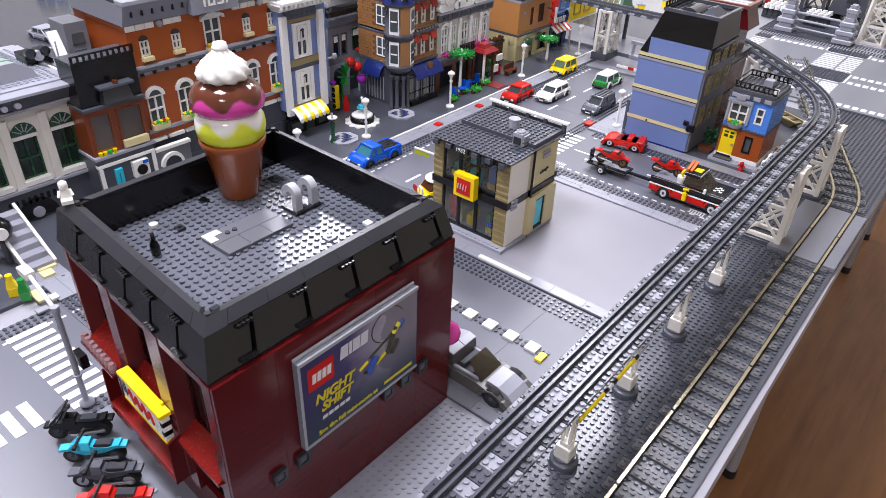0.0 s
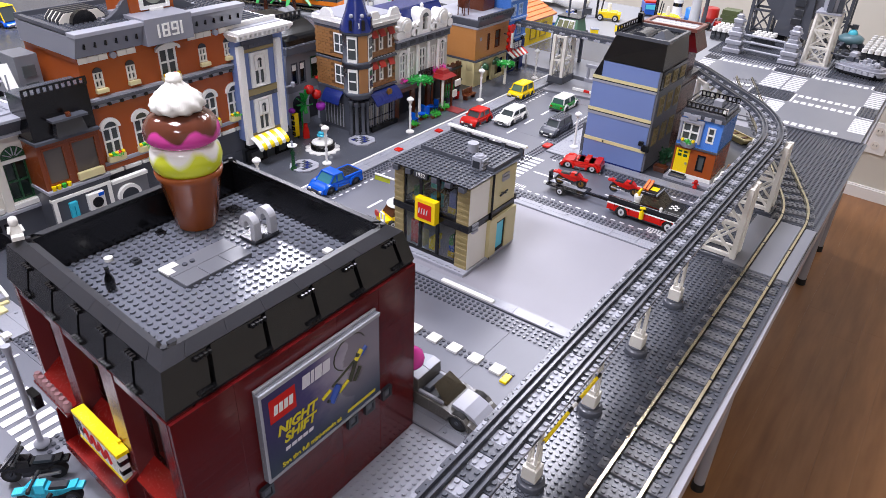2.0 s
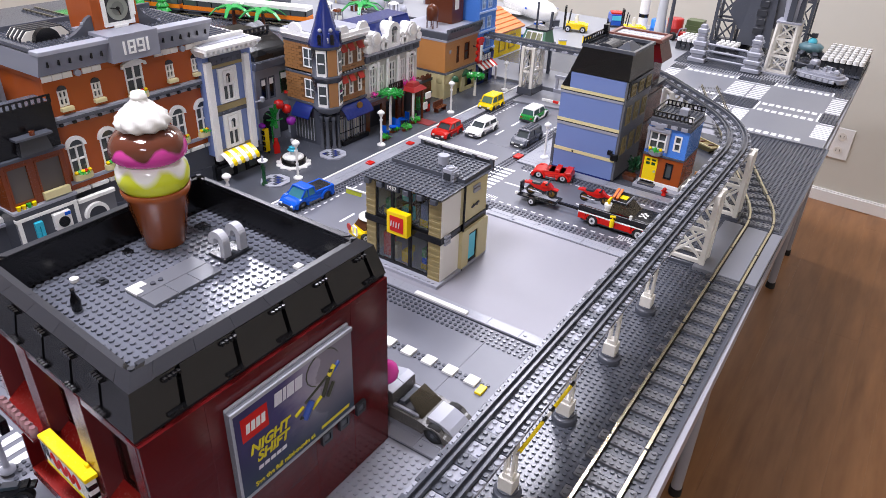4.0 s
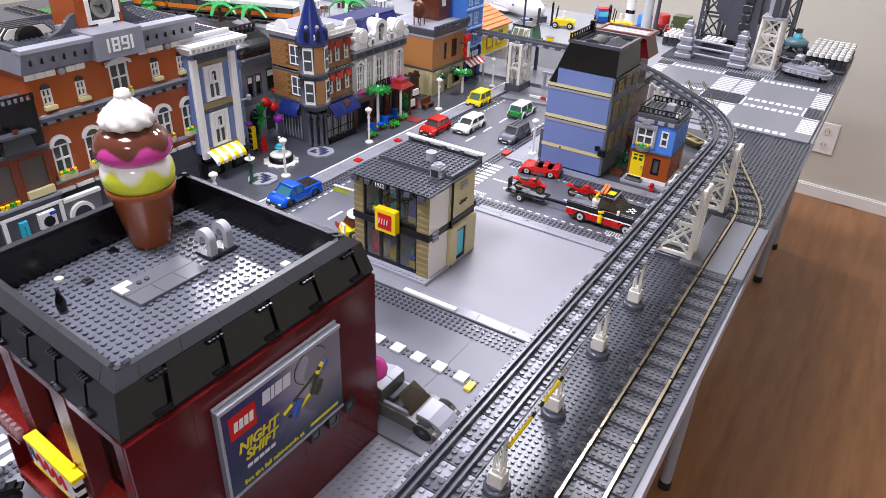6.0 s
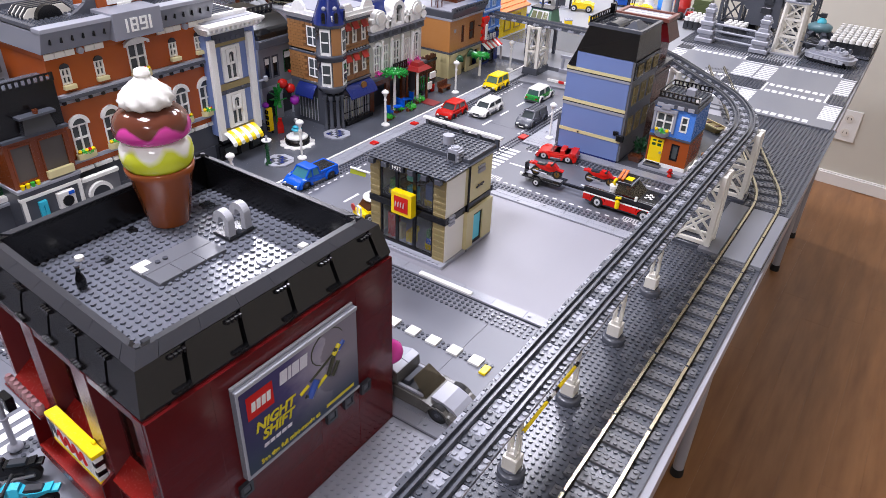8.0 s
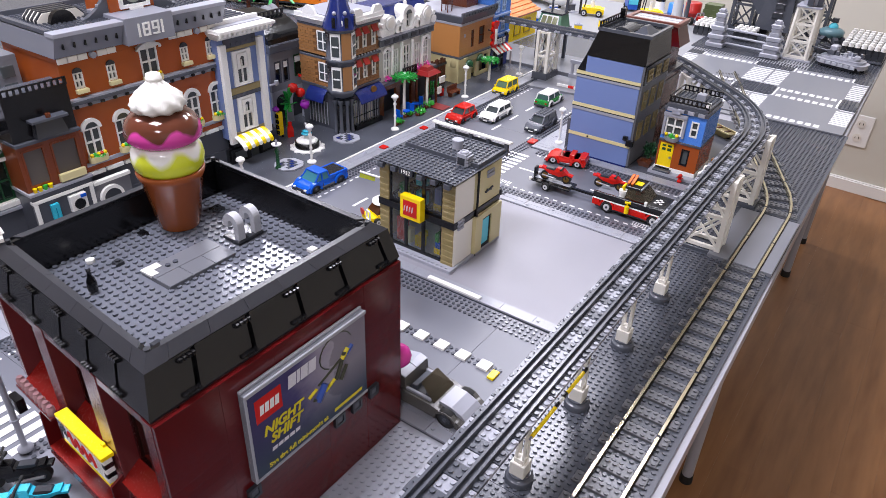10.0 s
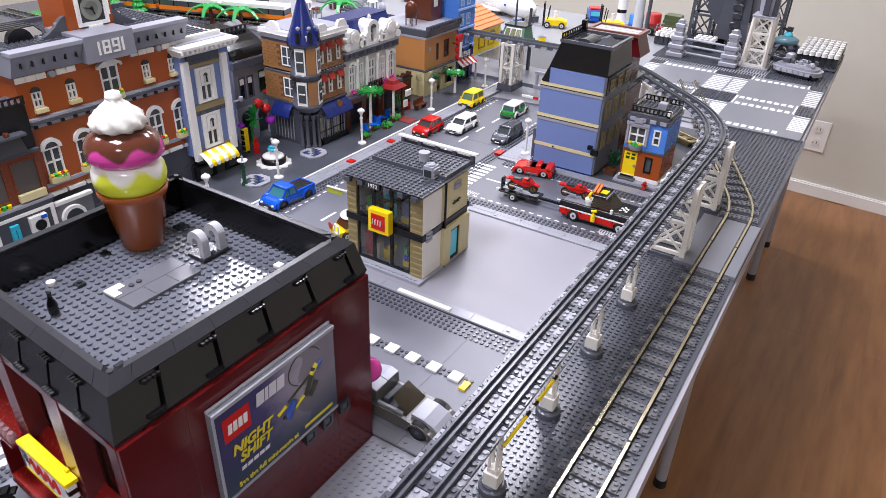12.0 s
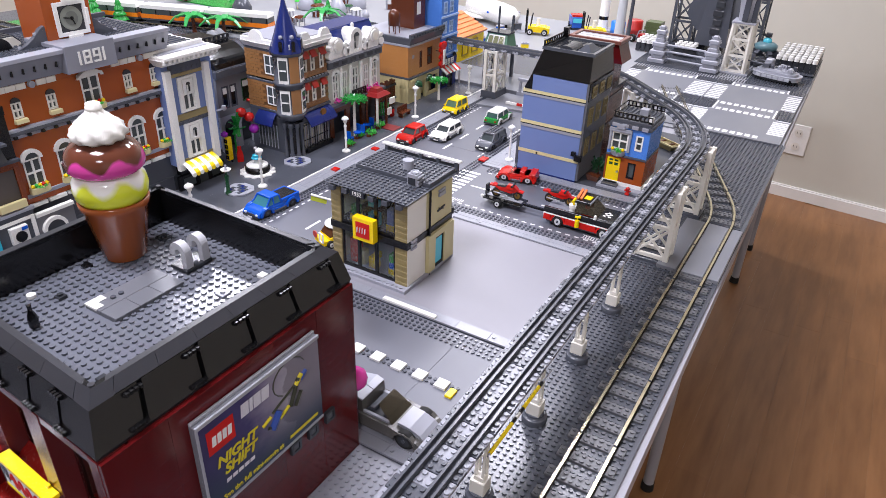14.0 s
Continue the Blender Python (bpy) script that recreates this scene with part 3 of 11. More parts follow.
def track(name, path, z, tie_mat, rail_mat, label, infill=None, skip=None):
    """Sleepers and rails along a path; with infill: plastic double rails and plates between the sleepers."""
    t = thing(name, (0, 0, 0), label, "railway track", "railway tracks")
    me = tie_mesh("tie", 6, (1, 4)) if infill else tie_mesh("tie", 8, (1, 6))
    me.materials.append(tie_mat)
    fill = None
    if infill:
        fb = MB().cbox(-0.0078, 0.0078, -0.0078, 0.0078, 0, PL - 0.0004).studs(-0.008, -0.008, 2, 2, PL - 0.0004)
        for x in (-0.024, 0.0178):
            fb.cbox(x, x + 0.0062, -0.0078, 0.0078, 0, PL - 0.0004).studs(x - 0.0007, -0.008, 1, 2, PL - 0.0004)
        fill = fb.mesh("infill_plate")
        fill.materials.append(infill)
    pts = along(path, 0.016)
    for k, (x, y, h) in enumerate(pts[:-1]):
        if skip and skip(x, y):
            continue
        if k % 2 == 0 or fill:
            ob = new("tie" if k % 2 == 0 else "infill_plate", me if k % 2 == 0 else fill)
            ob.parent = t
            ob.matrix_basis = pose(x, y, z, 0, 0, math.degrees(h))
    for s_ in (-1, 1):
        if infill:
            part("rail_base", ribbon(pts, s_ * 0.0132, 0.0088, z + 0.0010, z + PL + 0.0008), tie_mat, t)
            for off in (0.0098, 0.0162):
                part("rail", ribbon(pts, s_ * off, 0.0024, z + PL, z + 0.0088), rail_mat, t)
        else:
            part("rail_base", ribbon(pts, s_ * 0.020, 0.0059, z + 0.0012, z + PL + 0.0012), BLACK, t)
            part("rail", ribbon(pts, s_ * 0.020, 0.0034, z + PL, z + 0.0088), rail_mat, t)
            for k in range(4, len(pts) - 4, 8):
                x, y, h = pts[k]
                part("rail_joint", MB().cbox(-0.0020, 0.0020, -0.0018, 0.0018, PL, 0.0091), CAPG, t).matrix_basis = pose(x + math.cos(h) * s_ * 0.020, y + math.sin(h) * s_ * 0.020, z, 0, 0, math.degrees(h))
    return t


low = [(0.020, -0.80, 0.0), ("s", 1.312), ("c", 0.32, 22.5), ("s", 0.75)]
track("ground_track", low, 0.0002, plastic("sleeper_grey", "5f6064", 0.3), CHROME, "grey train track with bare metal rails", skip=lambda x, y: 0.322 < y < 0.516)
high = [(-0.0530, -0.80, 0.0), ("s", 1.308), ("c", 0.32, 45), ("s", 0.179), ("c", 0.32, 45), ("s", 0.72)]
ZE = 0.1265
track("elevated_track", high, ZE, DBG, DBG, "elevated dark grey train track with light plates between ties", infill=plastic("infill_grey", "8d8f98", 0.34))
# level crossing plates
for x0, x1 in ((-0.036, -0.004), (0.0035, 0.0365), (0.0435, 0.0600)):
    solo("crossing_plate", MB().cbox(x0, x1, 0.322, 0.516, 0.0003, 0.0066), plastic("crossing_grey", "777980", 0.3), "smooth grey crossing plate between the rails", "plate", "crossing plates")


def pedestal(y):
    t = thing("bridge_post", (-0.0553, y, 0.0), "white bridge post on a round dark grey foot", "bridge post", "bridge posts")
    part("foot", MB().lathe([(0.0145, 0.0), (0.0145, 0.0075), (0.0136, 0.0085), (0.0112, 0.0086), (0.0112, 0.0125)], n=20), DBG, t, "round dark grey foot")
    part("block", MB().cbox(-0.008, 0.008, -0.008, 0.008, 0.0125, 0.0285).cbox(-0.0055, 0.0055, -0.0055, 0.0055, 0.0285, 0.034), CREAM, t)
    mb = MB()
    for s in (-1, 1):
        mb.bar((0.004 * s, 0.004, 0.03), (0.0035 * s, 0.0, ZE), 0.003).bar((0.004 * s, -0.004, 0.03), (0.0035 * s, 0.0, ZE - 0.05), 0.0026)
    for z in (0.06, 0.085, 0.11):
        mb.bar((-0.004, 0, z), (0.004, 0, z), 0.0024)
    part("column", mb, CREAM, t)
    part("head", MB().cbox(-0.012, 0.012, -0.012, 0.012, ZE - 0.008, ZE - 0.0002), CREAM, t)
    return t


post = pedestal(-0.2300)
for k in (-4, -3, -2, -1, 1, 2, 3):
    copy_thing(post, pose(-0.0553, -0.2300 + 0.1320 * k, 0))


def truss(x, y, rz, h, label, foot=0.0):
    t = thing("bridge_pier", (x, y, 0, 0, 0, rz), label, "bridge pier", "bridge piers")
    part("base_plate", MB().cbox(-0.034, 0.034, -0.022, 0.022, 0.0, PL + 0.0026), DBG, t)
    if foot:
        part("foot_block", MB().cbox(-0.032, 0.032, -0.021, 0.021, PL + 0.0028, foot), DBG, t, "dark grey brick footing")
    for sy in (-0.015, 0.015):
        for sx in (-0.026, 0.026):
            part("leg", MB().cbox(sx - 0.004, sx + 0.004, sy - 0.004, sy + 0.004, 0.006, h), CREAM, t)
        for z in (0.010, h * 0.5, h - 0.004):
            part("cross_bar", MB().bar((-0.026, sy, z), (0.026, sy, z), 0.006, 0.0055), CREAM, t)
        for a, b in ((0.010, h * 0.5), (h * 0.5, h - 0.004)):
            part("brace", MB().bar((-0.026, sy, a), (0.026, sy, b), 0.0035), CREAM, t)
            part("brace", MB().bar((0.026, sy, a), (-0.026, sy, b), 0.0033), CREAM, t)
    for sx in (-0.026, 0.026):
        for z in (0.010, h * 0.5, h - 0.004):
            part("tie_bar", MB().bar((sx, -0.015, z), (sx, 0.015, z), 0.005), CREAM, t)
    return t


pier = truss(-0.052, 0.352, 0, ZE - 0.0004, "white lattice bridge pier under the elevated track")
copy_thing(pier, pose(-0.052, 0.555, 0))
truss(-0.66, 0.955, 90, ZE - 0.0004, "white lattice bridge pier on a dark grey brick footing", 0.0215)
copy_thing(pier, pose(-0.240, 0.829, 0, 0, 0, 45))

# ---- the red ice cream shop ----
def lerp(a, b, t):
    return tuple(p + (q - p) * t for p, q in zip(a, b))


ROOFG = plastic("roof_plate_grey", "62656e", 0.18)


def red_shop():
    t = thing("ice_cream_shop", (-0.33, -0.36, 0), "dark red shop with a black panelled parapet and flat studded roof", "toy building")
    X0, X1, Y0, Y1, ZT = -0.4490, -0.2000, -0.5055, -0.2385, 0.2090
    # sills and ledge: brighter red than the walls, light from above in the colour
    LITSILL = plastic("lit_sill_red", "7c1713", 0.25)
    # pinker red for piers and shelf: glare on dark red, put into the colour
    GLARERED = plastic("glare_red", "66292b", 0.2, 0.2, 0.03)
    FRAME = plastic("deep_red_frame", "2c0b0b", 0.25)
    SHOPGLASS = plastic("shop_glass", "17130f", 0.07, 0.05, 0.0)

    def front(mb):
        """Lays a piece given along x, inwards and up on the slightly skewed shop front."""
        mb.v = [(x, -0.5060 + 0.07 * (-0.2 - x) + d, z) for x, d, z in mb.v]
        return mb
    upper = [(-0.4420, -0.3810, 0.120, 0.202), (-0.3610, -0.3010, 0.120, 0.202), (-0.2785, -0.2160, 0.108, 0.202)]
    lower = (-0.2630, -0.2140, 0.046, 0.090)
    edges = [X0] + [v for h in upper for v in h[:2]] + [-0.2040]
    for x0, x1 in zip(edges[::2], edges[1::2]):
        wpart("pier", front(MB().cbox(x0, x1, 0.0, 0.022, 0.046, ZT)), GLARERED if x0 < -0.30 and x1 < -0.25 else DKRED, t)
    for k, h in enumerate(upper):
        if k < 2:
            wpart("wall_below", front(MB().box(h[0] + 0.0001, h[1] - 0.0001, 0.0004, 0.022, 0.046, h[2] - 0.0142)), DKRED, t)
        else:
            wpart("wall_below", front(MB().wall(h[0] + 0.0001, h[1] - 0.0001, 0.046, h[2] - 0.0142, 0.0004, 0.022, [lower])), DKRED, t)
        wpart("lintel", front(MB().box(h[0] + 0.0001, h[1] - 0.0001, 0.0006, 0.022, h[3], ZT)), DKRED, t)
        g = 0.0160
        w = wpart("shop_window", front(MB().wall(h[0], h[1], h[2] - 0.002, h[3] - 0.0002, g, g + 0.004, [(h[0] + 0.004, h[1] - 0.004, h[2] + 0.003, h[3] - 0.004)])), FRAME, t, "dark red window frame")
        wpart("pane", front(MB().box(h[0] + 0.004, h[1] - 0.004, g + 0.0015, g + 0.0025, h[2] + 0.003, h[3] - 0.004)), SHOPGLASS, t, parent=w)
        for f in (0.36, 0.72):
            x = h[0] + (h[1] - h[0]) * f
            wpart("glazing_bar", front(MB().cbox(x - 0.0013, x + 0.0013, g - 0.0006, g + 0.0012, h[2] + 0.003, h[3] - 0.004)), BLACK, t, parent=w)
        sill, z = MB(), h[2]
        vs = [(h[0], -0.003, z - 0.014), (h[1], -0.003, z - 0.014), (h[1], -0.003, z - 0.010), (h[0], -0.003, z - 0.010), (h[0], g - 0.0004, z - 0.006), (h[1], g - 0.0004, z - 0.006), (h[1], g - 0.0004, z + 0.002), (h[0], g - 0.0004, z + 0.002)]
        sill.add(vs, [(0, 1, 2, 3), (5, 4, 7, 6), (3, 2, 6, 7), (1, 0, 4, 5), (1, 5, 6, 2), (0, 3, 7, 4)])
        wpart("window_sill", front(sill), LITSILL, t, "glossy red sloping sill, toned as lit from above")
    h = lower
    w = wpart("shop_window", front(MB().wall(h[0], h[1], 0.0462, h[3], 0.010, 0.014, [(h[0] + 0.004, h[1] - 0.004, 0.050, h[3] - 0.004)])), BLACK, t, "low black-framed window")
    wpart("pane", front(MB().box(h[0] + 0.004, h[1] - 0.004, 0.0115, 0.0125, 0.050, h[3] - 0.004)), SHOPGLASS, t, parent=w)
    wpart("plinth", front(MB().cbox(X0, -0.2040, 0.0060, 0.022, 0.0, 0.0458)), DKRED, t)
    # row of round pieces along the first sill, their glare put in as pale rose
    for k in range(8):
        wpart("round_piece", front(MB().lathe([(0.0036, 0.1085), (0.0038, 0.1092), (0.0038, 0.1160), (0.0026, 0.1166), (0.0026, 0.1182)], -0.4400 + 0.0082 * k, -0.0072, 10)), plastic("glare_rose", "8a6769", 0.15), t, "dark red round piece with glare in its pale colour")
    wpart("piece_shelf", front(MB().cbox(-0.4450, -0.3780, -0.0112, -0.0032, 0.1056, 0.1084)), GLARERED, t)
    # oriel that carries the sign, with side fins and a red ledge
    for x in (-0.4030, -0.2800):
        vs = [(x, -0.0130, 0.050), (x, -0.0002, 0.050), (x, -0.0002, 0.1040), (x, -0.0115, 0.0990)]
        fin = MB().add([(p[0] - 0.0012, p[1], p[2]) for p in vs] + [(p[0] + 0.0012, p[1], p[2]) for p in vs], [(0, 3, 2, 1), (4, 5, 6, 7), (0, 1, 5, 4), (1, 2, 6, 5), (2, 3, 7, 6), (3, 0, 4, 7)])
        wpart("side_fin", front(fin), DKRED, t)
    wpart("window_ledge", front(MB().cbox(-0.4015, -0.2815, -0.0130, -0.0002, 0.0500, 0.0610)), LITSILL, t, "glossy red ledge under the sign, toned as lit from above")
    # yellow reflection on the glossy pier, added as a small block
    wpart("yellow_bracket", front(MB().cbox(-0.3000, -0.2950, -0.0035, -0.0005, 0.1120, 0.1290)), YELLOW, t, "small yellow block standing in for a reflection")
    wpart("side_wall", MB().box(X1 - 0.010, X1 - 0.0035, Y0 + 0.0240, Y1, 0, ZT), DKRED, t)
    wpart("side_wall", MB().box(X0, X0 + 0.008, Y0 + 0.0420, Y1 - 0.0082, 0, ZT), DKRED, t)
    wpart("back_wall", MB().box(X0, X1 - 0.0102, Y1 - 0.008, Y1, 0, ZT), DKRED, t)
    # the long side is clad in large panels that sit a little unevenly
    rnd = random.Random(5)
    for a in range(5):
        for c in range(4):
            dy, dz = (Y1 - Y0) / 5, ZT / 4
            ob = wpart("wall_panel", MB().cbox(-0.0016, 0.0016, -dy / 2 + 0.00003, dy / 2 - 0.00003, -dz / 2 + 0.00003, dz / 2 - 0.00003, 0.00015), DKRED, t)
            ob.matrix_basis = Matrix.Translation(-t.location) @ pose(X1 - 0.0017, Y0 + dy * (a + 0.5), dz * (c + 0.5), 0, rnd.uniform(-0.15, 0.15), rnd.uniform(-0.2, 0.2))
    # parapet: black clip-on panels under sloping caps
    ci = [(-0.4375, -0.4670), (-0.2290, -0.4815), (-0.2275, -0.2580), (-0.4410, -0.2540)]
    cu = [(-0.4575, -0.4805), (-0.2150, -0.4957), (-0.2120, -0.2430), (-0.4590, -0.2420)]
    cb = [(-0.4560, -0.4890), (-0.2040, -0.5055), (-0.2025, -0.2375), (-0.4640, -0.2360)]
    i = (-0.4410, -0.2265, -0.4785, -0.2540)
    ZB, ZU, ZI, ZF = 0.2125, 0.2420, 0.2490, 0.2100
    CAPC = plastic("cap_charcoal", "2b2c31", 0.32, 0.14)
    for s in range(4):
        b0, b1, u0, u1, i0, i1 = cb[s], cb[(s + 1) % 4], cu[s], cu[(s + 1) % 4], ci[s], ci[(s + 1) % 4]
        core = MB()
        quad(core, (*lerp(b0, i0, 0.12), ZB - 0.0066), (*lerp(b1, i1, 0.12), ZB - 0.0066), (*lerp(u1, i1, 0.22), ZU - 0.001), (*lerp(u0, i0, 0.22), ZU - 0.001), 0.004)
        wpart("parapet_core", core, BLACK, t)
        inner = MB()
        quad(inner, (*i1, ZF - 0.004), (*i0, ZF - 0.004), (*i0, ZI - 0.0008), (*i1, ZI - 0.0008), 0.004)
        wpart("parapet_lining", inner, BLACK, t)
        lip = MB()
        quad(lip, (*lerp(b0, i0, 0.05), ZB - 0.0036), (*lerp(b1, i1, 0.05), ZB - 0.0036), (*lerp(b1, i1, 0.03), ZB - 0.0012), (*lerp(b0, i0, 0.03), ZB - 0.0012), 0.003)
        wpart("lip", lip, CAPC, t)
        cuts = [0.0, 0.15, 0.345, 0.54, 0.735, 0.935, 1.0] if s in (1, 3) else [0.0, 0.17, 0.345, 0.52, 0.685, 0.845, 1.0]
        out = Vector(((b0[1] - b1[1]), (b1[0] - b0[0]))).normalized() * -1
        q_ = (Vector(b1) - Vector(b0)).normalized()
        for k, (f0, f1) in enumerate(zip(cuts, cuts[1:])):
            f0, f1 = f0 + (0.008 if k else 0.0), f1 - (0.008 if f1 < 1 else 0.0)
            mb = MB()
            quad(mb, (*lerp(b0, b1, f0), ZB), (*lerp(b0, b1, f1), ZB), (*lerp(u0, u1, f1), ZU), (*lerp(u0, u1, f0), ZU), 0.0030)
            wpart("parapet_panel", mb, BLACK, t)
            if f1 == 1:
                continue
            for f in (0.10, 0.88):
                p_ = lerp(lerp(b0, b1, cuts[k + 1]), lerp(u0, u1, cuts[k + 1]), f)
                z = ZB + (ZU - ZB) * f
                d0, d1 = (-0.0135, 0.0015) if s in (1, 3) else (-0.0070, 0.0070)
                def at(d, o, z_=z, p_=p_):
                    return (p_[0] + q_.x * d + out.x * o, p_[1] + q_.y * d + out.y * o, z_)
                hinge = wpart("clip", MB().tube(at(d0, 0.0010), at(d1, 0.0010), 0.0013, 8), BLACK, t)
                for e in range(4):
                    d = d0 + (d1 - d0) * (e + 0.5) / 4
                    wpart("clip_tab", MB().bar(at(d - 0.0011, 0.0014, z + 0.0004), at(d + 0.0011, 0.0014, z + 0.0004), 0.0034, 0.0030), BLACK, t, parent=hinge)
        m0, m1 = lerp(u0, i0, 0.62), lerp(u1, i1, 0.62)
        NC = 6 if s in (1, 3) else 5
        for k in range(NC):
            g0, g1 = 0.075 + 0.85 * k / NC + 0.0006, 0.075 + 0.85 * (k + 1) / NC - 0.0006
            cap = MB()
            quad(cap, (*lerp(u0, u1, g0), ZU + 0.0006), (*lerp(u0, u1, g1), ZU + 0.0006), (*lerp(m0, m1, g1), ZI), (*lerp(m0, m1, g0), ZI), 0.005)
            wpart("cap_slope", cap, CAPC, t, "charcoal sloping cap brick")
        for k in range(3):
            g0, g1 = 0.045 + 0.91 * k / 3 + 0.0005, 0.045 + 0.91 * (k + 1) / 3 - 0.0005
            cap = MB()
            quad(cap, (*lerp(m0, m1, g0), ZI + 0.0001), (*lerp(m0, m1, g1), ZI + 0.0001), (*lerp(i0, i1, g1), ZI + 0.0001), (*lerp(i0, i1, g0), ZI + 0.0001), 0.005)
            wpart("cap_tile", cap, CAPC, t)
    for s in range(4):
        # corner brick: two slopes that meet in a ridge
        p, nx, pv = s, (s + 1) % 4, (s - 1) % 4
        mb = MB()
        for o in (nx, pv):
            vs = [(*cu[p], ZU), (*lerp(cu[p], cu[o], 0.074), ZU), (*lerp(lerp(cu[p], ci[p], 0.62), lerp(cu[o], ci[o], 0.62), 0.074), ZI), (*lerp(cu[p], ci[p], 0.70), ZI + 0.0006),
                  (*lerp(cu[p], ci[p], 0.30), ZU - 0.004), (*lerp(lerp(cu[p], ci[p], 0.3), lerp(cu[o], ci[o], 0.3), 0.074), ZU - 0.004)]
            mb.add(vs, [(0, 1, 2, 3), (0, 4, 5, 1), (1, 5, 2), (0, 3, 4), (3, 2, 5, 4)] if o == nx else [(3, 2, 1, 0), (1, 5, 4, 0), (2, 5, 1), (4, 3, 0), (4, 5, 2, 3)])
        wpart("corner_brick", mb, CAPC, t)
        wpart("corner_stud", MB().cyl(*lerp(cu[s], ci[s], 0.86), ZI - 0.005, ZI + 0.0017, 0.0025, n=12), CAPC, t)
    roof = wpart("roof", MB().box(i[0] + 0.0002, i[1] - 0.0002, i[2] + 0.0002, i[3] - 0.0002, ZF - 0.004, ZF), ROOFG, t)
    wpart("studs", MB().studs(i[0] + 0.0015, i[2] + 0.002, 26, 28, ZF, lambda a, c: 9 <= a <= 13 and 9 <= c <= 17, n=10), ROOFG, t, kind="stuff", parent=roof)
    # hatch of flat tiles
    for (x0, x1, y0, y1) in ((-0.366, -0.3455, -0.4005, -0.3285), (-0.3452, -0.3245, -0.4005, -0.3760), (-0.3452, -0.3245, -0.3757, -0.3520), (-0.3452, -0.3245, -0.3517, -0.3285)):
        wpart("hatch_tile", MB().cbox(x0, x1, y0, y1, ZF, ZF + 0.0045), plastic("hatch_grey", "63656b", 0.3), t)
    wpart("hatch_tile", MB().slab([(-0.3662, -0.4007), (-0.3500, -0.4007), (-0.3500, -0.3930), (-0.3580, -0.3930), (-0.3580, -0.3845), (-0.3662, -0.3845)], ZF + 0.0030, ZF + 0.0050), WHITE, t, "small white corner tile")
    wpart("hatch_stud", MB().studs(-0.3580, -0.3850, 1, 2, ZF + 0.0045), DBG, t)
    # small loose plates on the roof
    for x, y, w, d, m_ in ((-0.425, -0.358, 0.008, 0.008, BLACK), (-0.397, -0.403, 0.008, 0.008, CAPG), (-0.410, -0.281, 0.012, 0.012, CAPG), (-0.283, -0.321, 0.010, 0.010, LBG), (-0.268, -0.452, 0.014, 0.008, CAPG)):
        wpart("loose_plate", MB().cbox(x - w / 2, x + w / 2, y - d / 2, y + d / 2, ZF + 0.0002, ZF + 0.0034).studs(x - 0.004, y - 0.004, 1, 1, ZF + 0.0034), m_, t)
    wpart("loose_tile", MB().cbox(-0.279, -0.271, -0.283, -0.275, ZF + 0.0010, ZF + 0.0042), WHITE, t, "small square white tile")
    wpart("round_tile", MB().cyl(-0.418, -0.417, ZF + 0.001, ZF + 0.0042, 0.0040, n=16), WHITE, t, "small round white tile")
    return t


red_shop()


def figurine_on_parapet():
    mb = MB().frustum((-0.0040, 0.0040, -0.0030, 0.0030), (-0.0030, 0.0030, -0.0022, 0.0022), 0.0030, 0.0095)
    mb.cbox(-0.0042, 0.0042, -0.0075, 0.0030, 0.0, 0.0034).lathe([(0.0016, 0.0095), (0.0030, 0.0100), (0.0034, 0.0125), (0.0030, 0.0155), (0.0014, 0.0165)], n=14)
    for s_ in (-1, 1):
        mb.tube((0.0036 * s_, 0.0, 0.0088), (0.0048 * s_, -0.0035, 0.0050), 0.0012, 8)
    solo("figurine", mb, STICK, "plain small white toy figurine on the parapet corner", "figurine", m=(-0.4490, -0.4730, 0.2500, 0, 0, 70)).scale = (1.15, 1.15, 1.15)


figurine_on_parapet()
solo("bottle", MB().lathe([(0.0036, 0.0), (0.0042, 0.001), (0.0042, 0.009), (0.0034, 0.012), (0.0018, 0.016), (0.0017, 0.020), (0.0020, 0.0205), (0.0012, 0.021)], n=14), BLACK,
     "small black toy bottle standing on the roof", "bottle", m=(-0.374, -0.441, 0.2117))


def roof_pipes():
    t = thing("roof_vent", (-0.347, -0.300, 0.2117), "pair of light grey arched vents on a dark plate", "roof vent")
    part("base", MB().cbox(-0.0115, 0.0115, -0.0155, 0.0155, 0.0, PL), CAPG, t)
    R_, r_ = 0.0105, 0.0040
    outer = [(R_ * math.cos(radians(a)), 0.0185 + R_ * math.sin(radians(a))) for a in range(0, 181, 15)]
    inner = [(0.0005 + r_ * math.cos(radians(a)), 0.0180 + r_ * math.sin(radians(a))) for a in range(180, -1, -20)]
    poly = [(R_, PL + 0.0002)] + outer + [(-R_, 0.0140), (-0.0035, 0.0140)] + inner + [(0.0045, PL + 0.0002)]
    for y in (-0.0140, 0.0060):
        part("vent", MB().prism(poly[::-1], y, y + 0.0080), plastic("vent_grey", "b4b5bb", 0.25), t)
    for y in (-0.004, 0.0):
        part("stud", MB().studs(-0.0115, y - 0.002, 1, 1, PL), CAPG, t)


roof_pipes()


